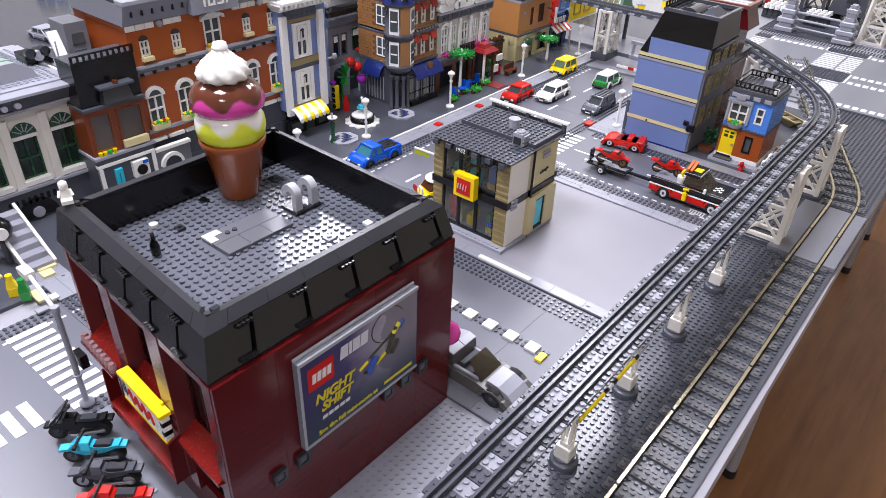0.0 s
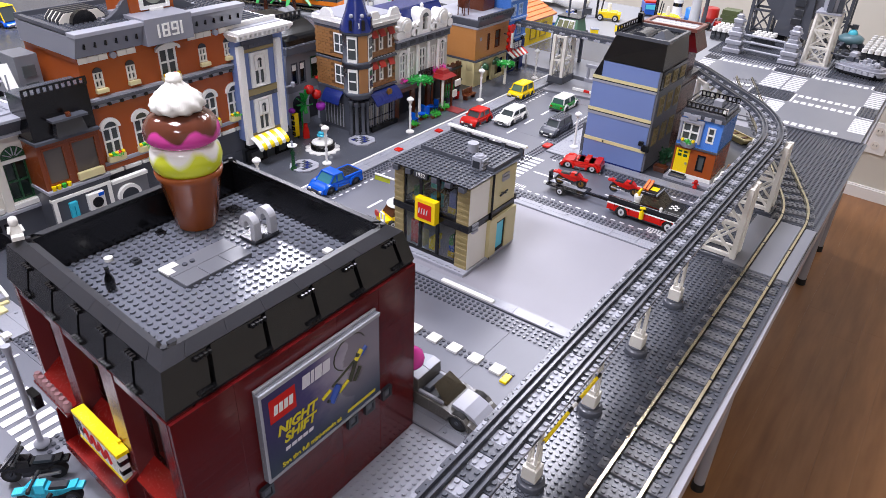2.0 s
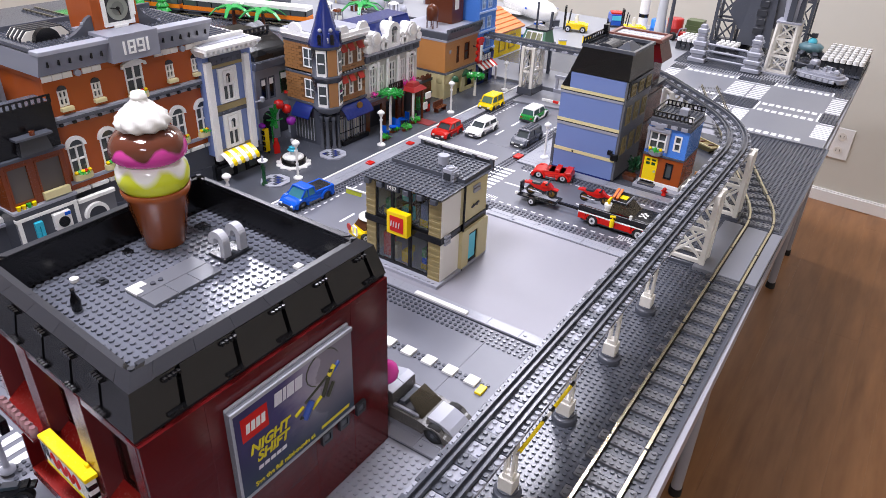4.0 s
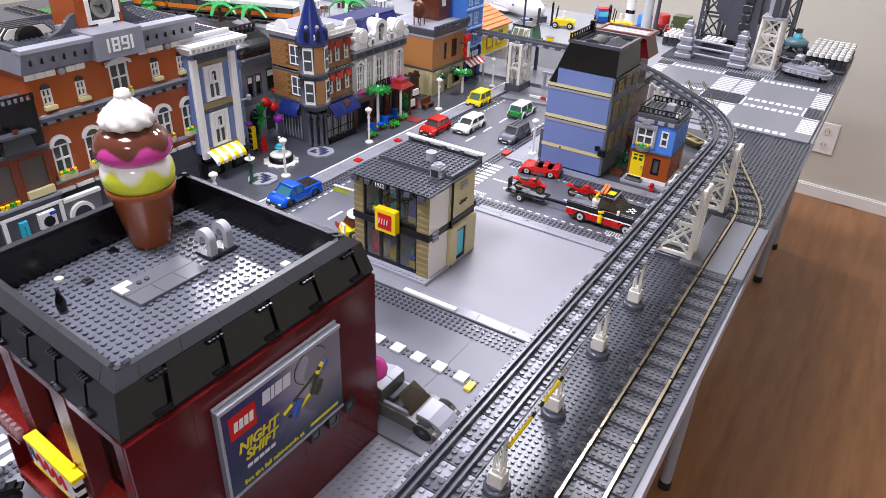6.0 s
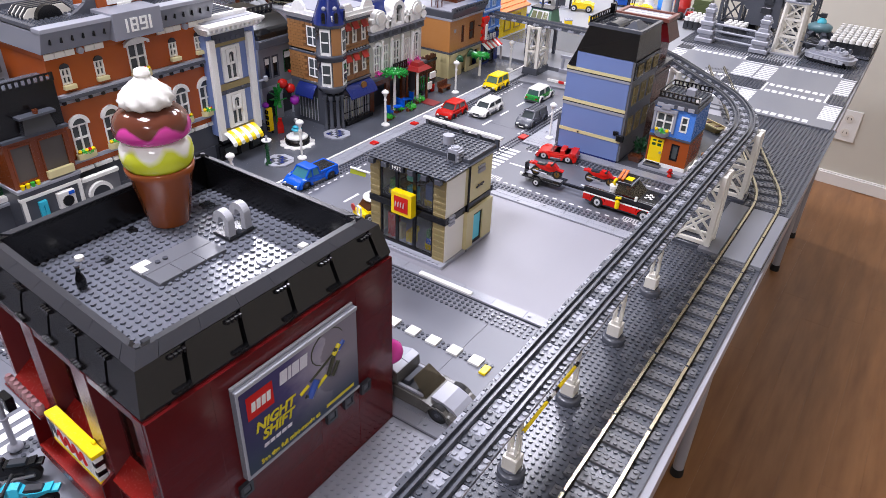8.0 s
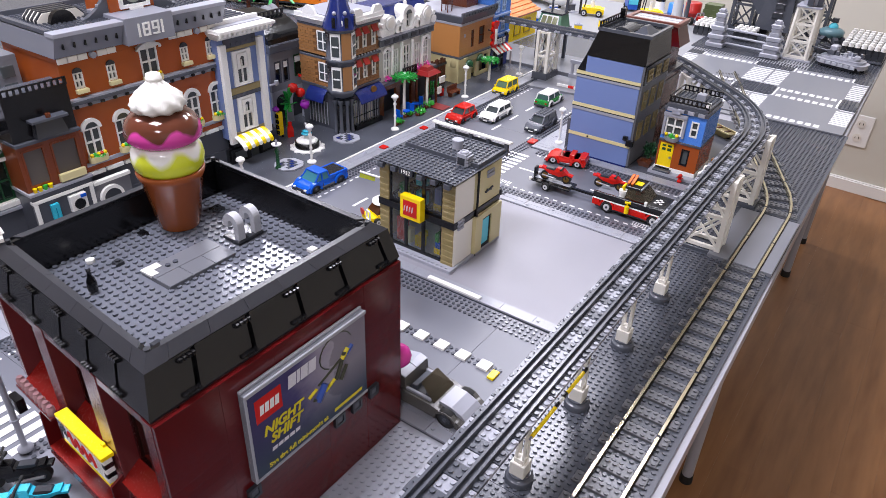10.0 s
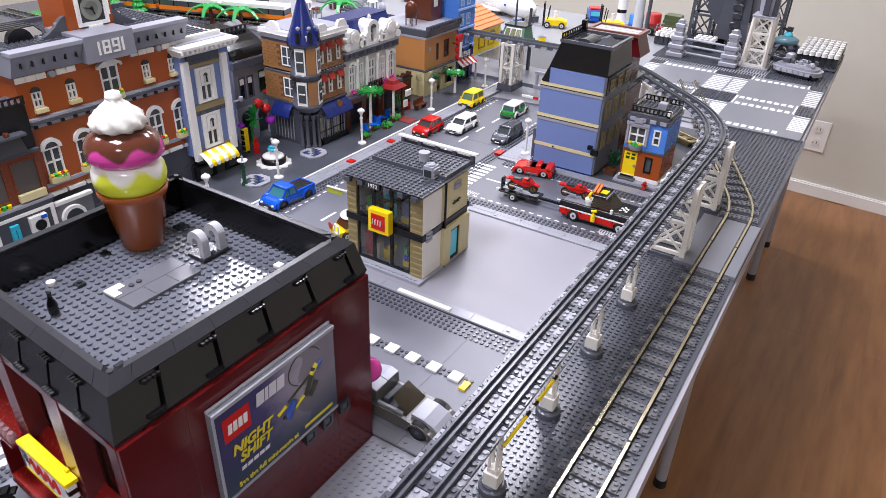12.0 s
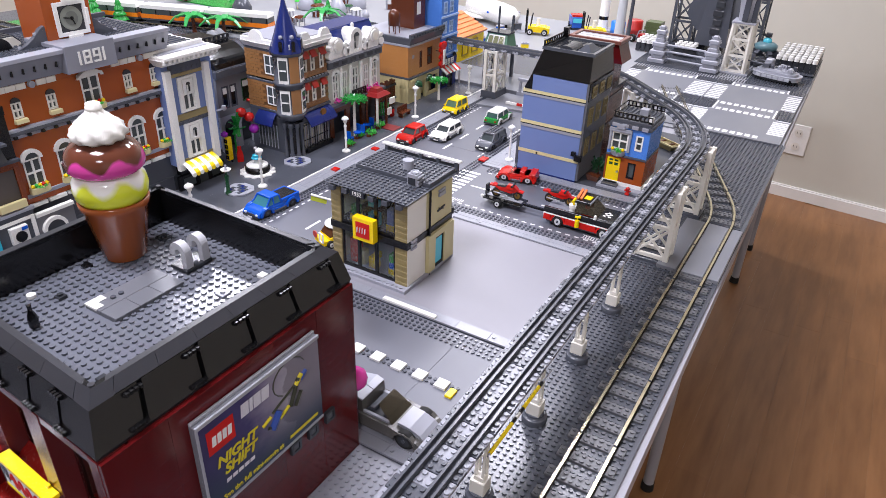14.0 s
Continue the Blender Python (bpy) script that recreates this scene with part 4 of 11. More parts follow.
def ice_cream():
    t = thing("ice_cream_cone", (-0.415, -0.322, 0.2117), "giant brown cone with lime, pink and white scoops on the roof", "rooftop ornament")
    part("cone", MB().lathe([(0.0190, 0.0), (0.0197, 0.001), (0.0290, 0.0530), (0.0312, 0.0550), (0.0320, 0.0605), (0.0306, 0.0622), (0.0285, 0.0608), (0.0270, 0.0560)], n=40), CONE, t, "glossy brown cone")
    s1 = [(0.0240, 0.0585), (0.0290, 0.0612), (0.0322, 0.0660), (0.0335, 0.0740), (0.0322, 0.0825), (0.0280, 0.0890), (0.018, 0.0925), (0.006, 0.093)]
    s2 = [(0.0220, 0.0900), (0.0310, 0.0910), (0.0342, 0.0945), (0.0348, 0.1000), (0.0330, 0.1080), (0.0278, 0.1145), (0.016, 0.1195), (0.004, 0.1205)]
    part("lower_scoop", MB().lathe(s1, n=48), blotchy("lemon_cream", "d7df3a", "ecebe6", 0.0850, 0.0034), t, "lime scoop with white cream running down")
    part("upper_scoop", MB().lathe(s2, n=48), blotchy("raspberry_chocolate", "d2429c", "5e3426", 0.1080, 0.0016), t, "pink scoop under shiny chocolate sauce")
    part("whipped_cream", MB().lathe([(0.0130, 0.1185), (0.0200, 0.1192), (0.0236, 0.1225), (0.0238, 0.1265), (0.0216, 0.1310), (0.0176, 0.1355), (0.0128, 0.1400), (0.0080, 0.1440), (0.0068, 0.1462)], n=80, wob=0.085, lobes=9, twist=0.20), STICK, t, "swirled white whipped cream")
    part("tip", MB().lathe([(0.0062, 0.1455), (0.0072, 0.1465), (0.0072, 0.1490), (0.0064, 0.1496), (0.0064, 0.1520), (0.0052, 0.1526)], n=20), STICK, t)


ice_cream()


def poster_material():
    m, nt, p = nodes_of("night_poster")
    n, ln = nt.nodes, nt.links
    co = n.new("ShaderNodeTexCoord")
    sep = n.new("ShaderNodeSeparateXYZ")
    ln.new(co.outputs["Generated"], sep.inputs[0])
    noi = n.new("ShaderNodeTexNoise")
    noi.inputs["Scale"].default_value, noi.inputs["Detail"].default_value = 3.2, 5
    ln.new(co.outputs["Generated"], noi.inputs["Vector"])
    ma = n.new("ShaderNodeMath")
    ma.operation = "MULTIPLY_ADD"
    ma.inputs[1].default_value = 0.55
    ln.new(noi.outputs["Fac"], ma.inputs[0])
    ln.new(sep.outputs[1], ma.inputs[2])
    r1 = n.new("ShaderNodeValToRGB")
    e = r1.color_ramp.elements
    e[0].position, e[0].color = 0.35, srgb("3a345f")
    e[1].position, e[1].color = 1.35, srgb("857f8c")
    for pos, c in ((0.62, "453f6c"), (0.80, "857d96"), (0.98, "a19cab")):
        q = e.new(pos)
        q.color = srgb(c)
    ln.new(ma.outputs[0], r1.inputs[0])
    r2 = n.new("ShaderNodeMapRange")
    r2.inputs["From Min"].default_value, r2.inputs["From Max"].default_value = 0.55, 0.05
    ln.new(sep.outputs[2], r2.inputs["Value"])
    mx = n.new("ShaderNodeMix")
    mx.data_type = "RGBA"
    mx.inputs[7].default_value = srgb("2c3a4e")
    ln.new(r2.outputs[0], mx.inputs[0])
    ln.new(r1.outputs[0], mx.inputs[6])
    ln.new(mx.outputs[2], p.inputs["Base Color"])
    p.inputs["Roughness"].default_value = 0.22
    return m


def billboard():
    t = thing("billboard", (-0.2000, -0.4380, 0.094), "grey framed night-scene film poster on the red wall", "billboard")
    W, Hh = 0.139, 0.096
    # local: x out of the wall, y along it, z up
    part("frame", MB().cbox(0.0003, 0.0060, 0, W, 0.0, Hh), plastic("billboard_grey", "75777e", 0.25), t)
    SILVER = plastic("silver_grey", "a2a4ac", 0.12)
    part("frame_bar", MB().cbox(0.0062, 0.0082, 0.0, W, Hh - 0.0030, Hh + 0.0006), SILVER, t)
    part("frame_bar", MB().cbox(0.0004, 0.0030, 0.0, W, Hh + 0.0002, Hh + 0.0026), SILVER, t)
    part("frame_bar", MB().cbox(0.0062, 0.0078, 0.0, W, 0.0, 0.0024), LBG, t)
    part("frame_bar", MB().cbox(0.0062, 0.0078, 0.0, 0.0022, 0.0026, Hh - 0.0032), LBG, t)
    ps = part("poster", MB().box(0.0061, 0.0068, 0.0024, W - 0.0006, 0.0026, Hh - 0.0034), poster_material(), t, "purple night-scene poster")
    rot = pose(0, 0, 0, 90, 0, 90)

    def flat(name, y0, y1, z0, z1, m_, skew=0.0, d=0.0001):
        mb = MB()
        quad(mb, (0.0070 + d, y0, z0), (0.0070 + d, y1, z0), (0.0070 + d, y1 + skew, z1), (0.0070 + d, y0 + skew, z1), 0.0002)
        return part(name, mb, m_, ps)

    flat("red_square", 0.0085, 0.0360, 0.060, 0.084, RED)
    for k in range(4):
        flat("white_mark", 0.0125 + 0.0053 * k, 0.0165 + 0.0053 * k, 0.0670, 0.0765, WHITE, 0.001, 0.0004)
    for k, (a, w) in enumerate(((0.043, 0.0085), (0.0525, 0.0035), (0.057, 0.0080), (0.066, 0.0085))):
        flat("white_mark", a, a + w, 0.0725, 0.0855, plastic("poster_white", "d8d6e2", 0.25), 0.0015, 0.0004)
    for txt, z, y in (("NIGHT", 0.0470, 0.0350), ("SHIFT", 0.0350, 0.0370)):
        letters(ps, txt, 0.0138, Matrix.Translation((0.0074, y, z)) @ rot, plastic("poster_yellow", "d8c830", 0.25), 0.00015, shear=0.25, bold=0.0005)
    for k in range(5):
        flat("white_mark", 0.020 + 0.0065 * k, 0.0252 + 0.0065 * k, 0.0215, 0.0252, plastic("poster_white", "d8d6e2", 0.25), 0.0006, 0.0004)
    letters(ps, "See the full mini-movie at", 0.0068, Matrix.Translation((0.0074, 0.0500, 0.0085)) @ rot, plastic("poster_yellow", "d8c830", 0.25), 0.00015, bold=0.0002)
    flat("yellow_mark", 0.0935, 0.1310, 0.0078, 0.0112, plastic("poster_yellow", "d8c830", 0.25), 0.0004, 0.0004)
    # rider and swinging hook, as plain shapes
    DKF, YLF, BLF = plastic("figure_dark", "3a3c30", 0.3), plastic("poster_yellow", "d8c830", 0.25), plastic("poster_blue", "3350a0", 0.3)
    for y0, z0, y1, z1, r_, m_ in ((0.076, 0.052, 0.108, 0.064, 0.0012, DKF), (0.098, 0.044, 0.110, 0.068, 0.0022, DKF), (0.104, 0.040, 0.112, 0.052, 0.0020, DKF), (0.106, 0.062, 0.114, 0.070, 0.0024, YLF), (0.064, 0.046, 0.074, 0.050, 0.0016, YLF),
                                   (0.074, 0.036, 0.084, 0.050, 0.0036, BLF), (0.112, 0.064, 0.120, 0.070, 0.0022, BLF), (0.084, 0.040, 0.096, 0.046, 0.0016, YLF), (0.070, 0.040, 0.078, 0.034, 0.0018, DKF)):
        part("figure_shape", MB().tube((0.0071, y0, z0), (0.0071, y1, z1), r_), m_, ps)
    ring = MB()
    pts = [(0.100 + 0.020 * math.cos(a), 0.076 + 0.017 * math.sin(a)) for a in [radians(v) for v in range(20, 250, 20)]]
    for (a, c), (b_, d_) in zip(pts, pts[1:]):
        ring.tube((0.0071, a, c), (0.0071, b_, d_), 0.0006, 6)
    part("hook_shape", ring, plastic("figure_dark", "3a3c30", 0.3), ps)
    return t


billboard()
for y in (-0.4630, -0.4380, -0.3340, -0.3100, -0.2850):
    t_ = thing("wall_clip", (-0.2000, y, 0.081), "small square black clip brick on the red wall", "clip brick", "wall clips")
    part("frame", MB().wall(-0.0065, 0.0065, -0.0065, 0.0065, -0.004, -0.0002, [(-0.004, 0.004, -0.004, 0.004)]), CAPG, t_).matrix_basis = pose(0, 0, 0, 0, 0, 90)
    part("block", MB().cbox(0.0003, 0.0030, -0.0038, 0.0038, -0.0038, 0.0038), DBG, t_)


def shop_sign():
    t = thing("shop_sign", (-0.3245, -0.4985, 0.0965, 0, 0, -4), "yellow and white shop sign board with red squiggles", "shop sign")
    part("board", MB().cbox(-0.0360, 0.0345, -0.0085, -0.0015, 0.0, 0.0260), WHITE, t)
    part("top_bar", MB().cbox(-0.0365, 0.0400, -0.0100, 0.0010, 0.0262, 0.0300), YELLOW, t, "bright yellow top bar")
    part("bottom_bar", MB().cbox(-0.0365, 0.0400, -0.0090, -0.0010, -0.0030, -0.0002), YELLOW, t)
    for x0, x1 in ((0.0347, 0.0395),):
        for k in range(5):
            part("stripe", MB().cbox(x0, x1, -0.0087, -0.0010, 0.0002 + 0.0052 * k, 0.0052 + 0.0052 * k), WHITE if k % 2 == 0 else BLACK, t)
    for k in range(3):
        part("stripe", MB().box(-0.0355 + 0.0035 * k, -0.0335 + 0.0035 * k, -0.0089, -0.0086, 0.010 - 0.002 * k, 0.024), BLACK, t)
    curl = [(-0.022 + 0.0022 * k, 0.0125 + 0.0065 * math.sin(k * 1.15)) for k in range(21)]
    mb = MB()
    for (x0, z0), (x1, z1) in zip(curl, curl[1:]):
        mb.tube((x0, -0.0085, z0), (x1, -0.0085, z1), 0.0015, 6)
    part("red_squiggle", mb, RED, t)
    part("bracket", MB().cbox(-0.002, 0.002, -0.0014, 0.0012, 0.006, 0.014), DKRED, t)


shop_sign()


# ---- the glass-fronted toy store ----
def toy_store():
    t = thing("toy_store", (-0.394, 0.10, 0), "two-storey tan brick toy store with glass front and grey studded roof", "toy building")
    X0, X1, Y0, Y1, H1 = -0.4620, -0.3260, 0.0430, 0.1660, 0.1380
    part_ = lambda nm, mb, m_, lb="", pr=None, kd="": wpart(nm, mb, m_, t, lb, kd, pr)
    part_("base_plate", MB().cbox(X0 - 0.010, X1 + 0.004, Y0 - 0.012, Y1 + 0.004, 0.001, 0.0062), LBG)
    part_("base_studs", MB().studs(X0 - 0.010, Y0 - 0.011, 18, 1, 0.0062), LBG, kd="stuff")
    for x0, x1 in ((X0, X0 + 0.0175), (X1 - 0.0215, X1 - 0.0005)):
        for z0, z1 in ((0.0065, 0.0690), (0.0800, H1)):
            n_ = int((z1 - z0) / 0.0048)
            for k in range(n_):
                dz = (z1 - z0) / n_
                part_("brick", MB().cbox(x0, x1, Y0 + (0.0006 if k % 2 else 0), Y0 + 0.010, z0 + dz * k, z0 + dz * (k + 1) - 0.0004), DKTAN)
    part_("floor_band", MB().cbox(X0 - 0.0015, X1 + 0.0015, Y0 - 0.0015, Y1 + 0.0005, 0.0692, 0.0798), BLACK)
    for z0, z1 in ((0.0065, 0.0690), (0.0800, H1)):
        xs = [X0 + 0.0178, -0.4140, -0.3820, X1 - 0.0218]
        for a, b in zip(xs, xs[1:]):
            fr = part_("shop_window", MB().wall(a, b, z0, z1, Y0 + 0.002, Y0 + 0.006, [(a + 0.0024, b - 0.0024, z0 + 0.004, z1 - 0.002)]), BLACK, "black window frame")
            part_("pane", MB().box(a + 0.0024, b - 0.0024, Y0 + 0.0035, Y0 + 0.0042, z0 + 0.004, z1 - 0.002), CLEAR, "clear glass", fr)
    part_("back_wall", MB().box(X0, X1 - 0.008, Y1 - 0.006, Y1, 0.0065, H1), TAN)
    part_("side_wall", MB().box(X0, X0 + 0.006, Y0 + 0.0105, Y1 - 0.0065, 0.0065, H1), TAN)
    for z0, z1 in ((0.0065, 0.0690), (0.0800, H1)):
        part_("white_panel", MB().cbox(X1 - 0.006, X1 + 0.0004, Y0 + 0.0012, 0.0925, z0, z1 - 0.0005), CREAM, "plain white wall panel")
    part_("side_wall", MB().wall(0.0930, Y1, 0.0065, 0.0690, -0.006, 0.0, [(0.1120, 0.1380, 0.0, 0.060)]), TAN).matrix_basis = Matrix.Translation(-t.location) @ pose(X1, 0, 0, 0, 0, 90)
    part_("side_wall", MB().box(X1 - 0.006, X1, 0.0930, Y1, 0.0800, H1), TAN)
    dr = part_("door", MB().wall(0.1120, 0.1380, 0.0065, 0.060, -0.004, -0.001, [(0.1150, 0.1350, 0.012, 0.056)]), BLACK, "black framed glass door")
    dr.matrix_basis = Matrix.Translation(-t.location) @ pose(X1, 0, 0, 0, 0, 90)
    part("pane", MB().box(0.1150, 0.1350, -0.003, -0.002, 0.012, 0.056), TRBLUE, dr)
    part_("drain_pipe", MB().tube((X1 + 0.003, 0.0985, 0.0), (X1 + 0.003, 0.0985, H1 + 0.004), 0.0018), BLACK)
    part_("wall_vent", MB().cbox(X1 + 0.0006, X1 + 0.0034, 0.124, 0.142, 0.122, 0.128).cbox(X1 + 0.0006, X1 + 0.0030, 0.124, 0.142, 0.1295, 0.133), LBG)
    part_("wall_emblem", MB().bar((X1 + 0.001, 0.123, 0.0985), (X1 + 0.001, 0.143, 0.1015), 0.002).bar((X1 + 0.001, 0.127, 0.102), (X1 + 0.001, 0.139, 0.098), 0.002), CAPG)
    for k in range(3):
        part_("louvre", MB().cbox(X1 + 0.0008, X1 + 0.0042, 0.050, 0.064, 0.066 + 0.0055 * k, 0.0695 + 0.0055 * k), LBG)
    part_("wall_lamp", MB().tube((X1 - 0.012, Y1, 0.074), (X1 - 0.008, Y1 + 0.016, 0.074), 0.003).tube((X1 - 0.008, Y1 + 0.014, 0.070), (X1 - 0.008, Y1 + 0.014, 0.080), 0.0045), BLACK)
    # roof
    E = (-0.4680, -0.3215, 0.0345, 0.1770)
    part_("roof", MB().frustum((E[0] + 0.005, E[1] - 0.005, E[2] + 0.006, E[3] - 0.005), E, H1, H1 + 0.0065), DBG)
    part_("roof_studs", MB().studs(E[0] + 0.001, E[2] + 0.001, 18, 8, H1 + 0.0065), DBG, kd="stuff")
    for k in range(6):
        part_("roof_bracket", MB().cbox(E[0] + 0.010 + 0.0235 * k, E[0] + 0.020 + 0.0235 * k, E[2] - 0.0008, E[2] + 0.006, H1 - 0.004, H1 + 0.0035), DBG)
    part_("raised_roof", MB().cbox(-0.4580, E[1] - 0.004, 0.1000, 0.1740, H1 + 0.0068, H1 + 0.0130), DBG)
    part_("roof_studs", MB().studs(-0.4575, 0.1005, 16, 9, H1 + 0.0130), DBG, kd="stuff")
    for x in (-0.4560, -0.4240, -0.3920, -0.3600, -0.3280):
        part_("rail_post", MB().cbox(x - 0.003, x + 0.003, 0.1775, 0.1830, H1, H1 + 0.0190), DBG)
    part_("rail_lattice", MB().cbox(-0.4580, -0.3240, 0.1790, 0.1812, H1 + 0.003, H1 + 0.0150), CAPG)
    part_("rail_top", MB().cbox(-0.4640, -0.3200, 0.1765, 0.1840, H1 + 0.0192, H1 + 0.0222), WHITE, "white parapet rail")
    part_("roof_vent", MB().cyl(-0.3820, 0.1290, H1 + 0.013, H1 + 0.0245, 0.0082, n=20).cyl(-0.3820, 0.1290, H1 + 0.0246, H1 + 0.0275, 0.0086, n=20), LBG, "round light grey vent")
    ac = part_("air_conditioner", MB().cbox(-0.3580, -0.3420, 0.0905, 0.1065, H1 + 0.0068, H1 + 0.0255), LBG, "light grey roof air conditioner")
    part("fan", MB().lathe([(0.0066, 0), (0.0066, 0.0022), (0.0048, 0.0022), (0.0048, 0.0008), (0.001, 0.0008)], -0.3500, 0.0985, 18), LBG, ac).location = (0, 0, H1 + 0.0256)
    part("grille", MB().box(-0.3560, -0.3440, 0.0895, 0.0903, H1 + 0.0095, H1 + 0.0200), CAPG, ac)
    for k in range(3):
        part("slat", MB().box(-0.3418, -0.3390, 0.0915, 0.1055, H1 + 0.0085 + 0.0055 * k, H1 + 0.0120 + 0.0055 * k), LBG, ac)
    letters(t, "1932", 0.0085, Matrix.Translation(-t.location) @ Matrix.Translation((-0.4060, E[2] - 0.0014, H1 + 0.0012)) @ pose(0, 0, 0, 90), WHITE, 0.0003)
    part_("number_plate", MB().box(-0.4180, -0.3940, E[2] - 0.0010, E[2] + 0.004, H1 - 0.0035, H1 + 0.0058), CAPG)
    # square sign
    sg = part_("square_sign", MB().cbox(-0.4120, -0.3755, 0.0290, 0.0405, 0.0690, 0.1050), YELLOW, "yellow square sign with a red centre")
    part("red_square", MB().box(-0.4060, -0.3815, 0.0283, 0.0288, 0.0745, 0.0990), RED, sg)
    for k in range(4):
        part("white_mark", MB().bar((-0.4030 + 0.0047 * k, 0.0279, 0.0825), (-0.4022 + 0.0047 * k, 0.0279, 0.0910), 0.0032, 0.0006), WHITE, sg)
    # goods behind the glass
    rnd = random.Random(5)
    part_("inner_floor", MB().box(X0 + 0.0065, X1 - 0.0065, Y0 + 0.0105, Y1 - 0.0065, 0.0690, 0.0790), LBG)
    for k, (x, z, m_, w, h) in enumerate(((-0.434, 0.0064, RED, 0.016, 0.040), (-0.400, 0.0064, YELLOW, 0.014, 0.018), (-0.394, 0.0245, YELLOW, 0.008, 0.009), (-0.362, 0.0064, YELLOW, 0.018, 0.010), (-0.362, 0.0165, BLUE, 0.014, 0.010),
                                          (-0.366, 0.0268, GREEN, 0.006, 0.014), (-0.432, 0.0800, YELLOW, 0.016, 0.008), (-0.432, 0.0882, GREEN, 0.010, 0.016), (-0.398, 0.0800, AZURE, 0.016, 0.020), (-0.398, 0.1110, TRBLUE, 0.016, 0.018),
                                          (-0.364, 0.0800, YELLOW, 0.020, 0.010), (-0.364, 0.0905, SANDBLUE, 0.016, 0.024), (-0.420, 0.0064, TAN, 0.010, 0.024))):
        part_("shelf_goods", MB().cbox(x - w / 2, x + w / 2, Y0 + 0.016, Y0 + 0.028, z, z + h), m_)


toy_store()

# ---- the blue tower, the house behind it and the cottage ----
def frame_window(parent, x0, x1, z0, z1, y, fm, mull=1, cross=1, arch=False, glass=None, sill=None, flowers=0, depth=0.004, seed=0):
    """A window in a wall that faces -y: frame, glazing bars, pane, and where seen a sill with flowers."""
    w = 0.0026
    cx_ = [x0 + (x1 - x0) * k / (mull + 1) for k in range(mull + 2)]
    cz_ = [z0 + (z1 - z0) * k / (cross + 1) for k in range(cross + 2)]
    lights = [(a + (w if k == 0 else 0.0013), b - (w if k == mull else 0.0013), c + (w if j == 0 else 0.0013), d - (w if j == cross else 0.0013))
              for k, (a, b) in enumerate(zip(cx_, cx_[1:])) for j, (c, d) in enumerate(zip(cz_, cz_[1:]))]
    mb = MB().wall(x0, x1, z0, z1, y - 0.0012, y + depth, lights)
    win = part("window", mb, fm, parent)
    part("pane", MB().box(x0 + w, x1 - w, y + depth * 0.45, y + depth * 0.6, z0 + w, z1 - w), glass or GLASS, win)
    if arch:
        r = (x1 - x0) / 2 + 0.002
        cx = (x0 + x1) / 2
        ring = [math.pi * k / 10 for k in range(11)]
        poly = [(cx + (r + 0.0012) * math.cos(a), z1 - 0.001 + (r + 0.0012) * math.sin(a)) for a in ring] + [(cx + (r - 0.0050) * math.cos(a), z1 - 0.001 + (r - 0.0050) * math.sin(a)) for a in ring[::-1]]
        am = MB().prism(poly[::-1], y - 0.0045, y + 0.001)
        part("arch", am, fm, win)
        part("fanlight", MB().disc_y(y - 0.0008, y + 0.0006, (x0 + x1) / 2, z1 - 0.001, r - 0.0045, 10, True), glass or GLASS, win)
    if sill:
        if flowers:
            part("planter", MB().slab([(x0 - 0.002, y - 0.0014), (x0 - 0.001, y - 0.0075), (x0 + 0.004, y - 0.0105), (x1 - 0.004, y - 0.0105), (x1 + 0.001, y - 0.0075), (x1 + 0.002, y - 0.0014)], z0 - 0.0100, z0 - 0.0003), sill, win)
        else:
            part("sill", MB().cbox(x0 - 0.002, x1 + 0.002, y - 0.009, y - 0.0014, z0 - 0.0065, z0 - 0.0003), sill, win)
    if flowers:
        rnd = random.Random(seed + int(x0 * 1000))
        for k in range(flowers):
            c = x0 + (x1 - x0) * (k + 0.5) / flowers
            part("flower", MB().cyl(c, y - 0.0060, z0 + 0.0004, z0 + 0.0034, 0.0024, 0.0036, 8).cyl(c, y - 0.0060, z0 + 0.0034, z0 + 0.0058, 0.0030, 0.0016, 8), (YELLOW, BGREEN, YELLOW, RED, YELLOW)[k % 5], win)
        part("foliage", MB().leaves(((x0 + x1) / 2, y - 0.0055, z0 + 0.0012), (x1 - x0) * 0.42, 26, 0.0030, 0.12, seed), BGREEN, win, kind="stuff")
    return win


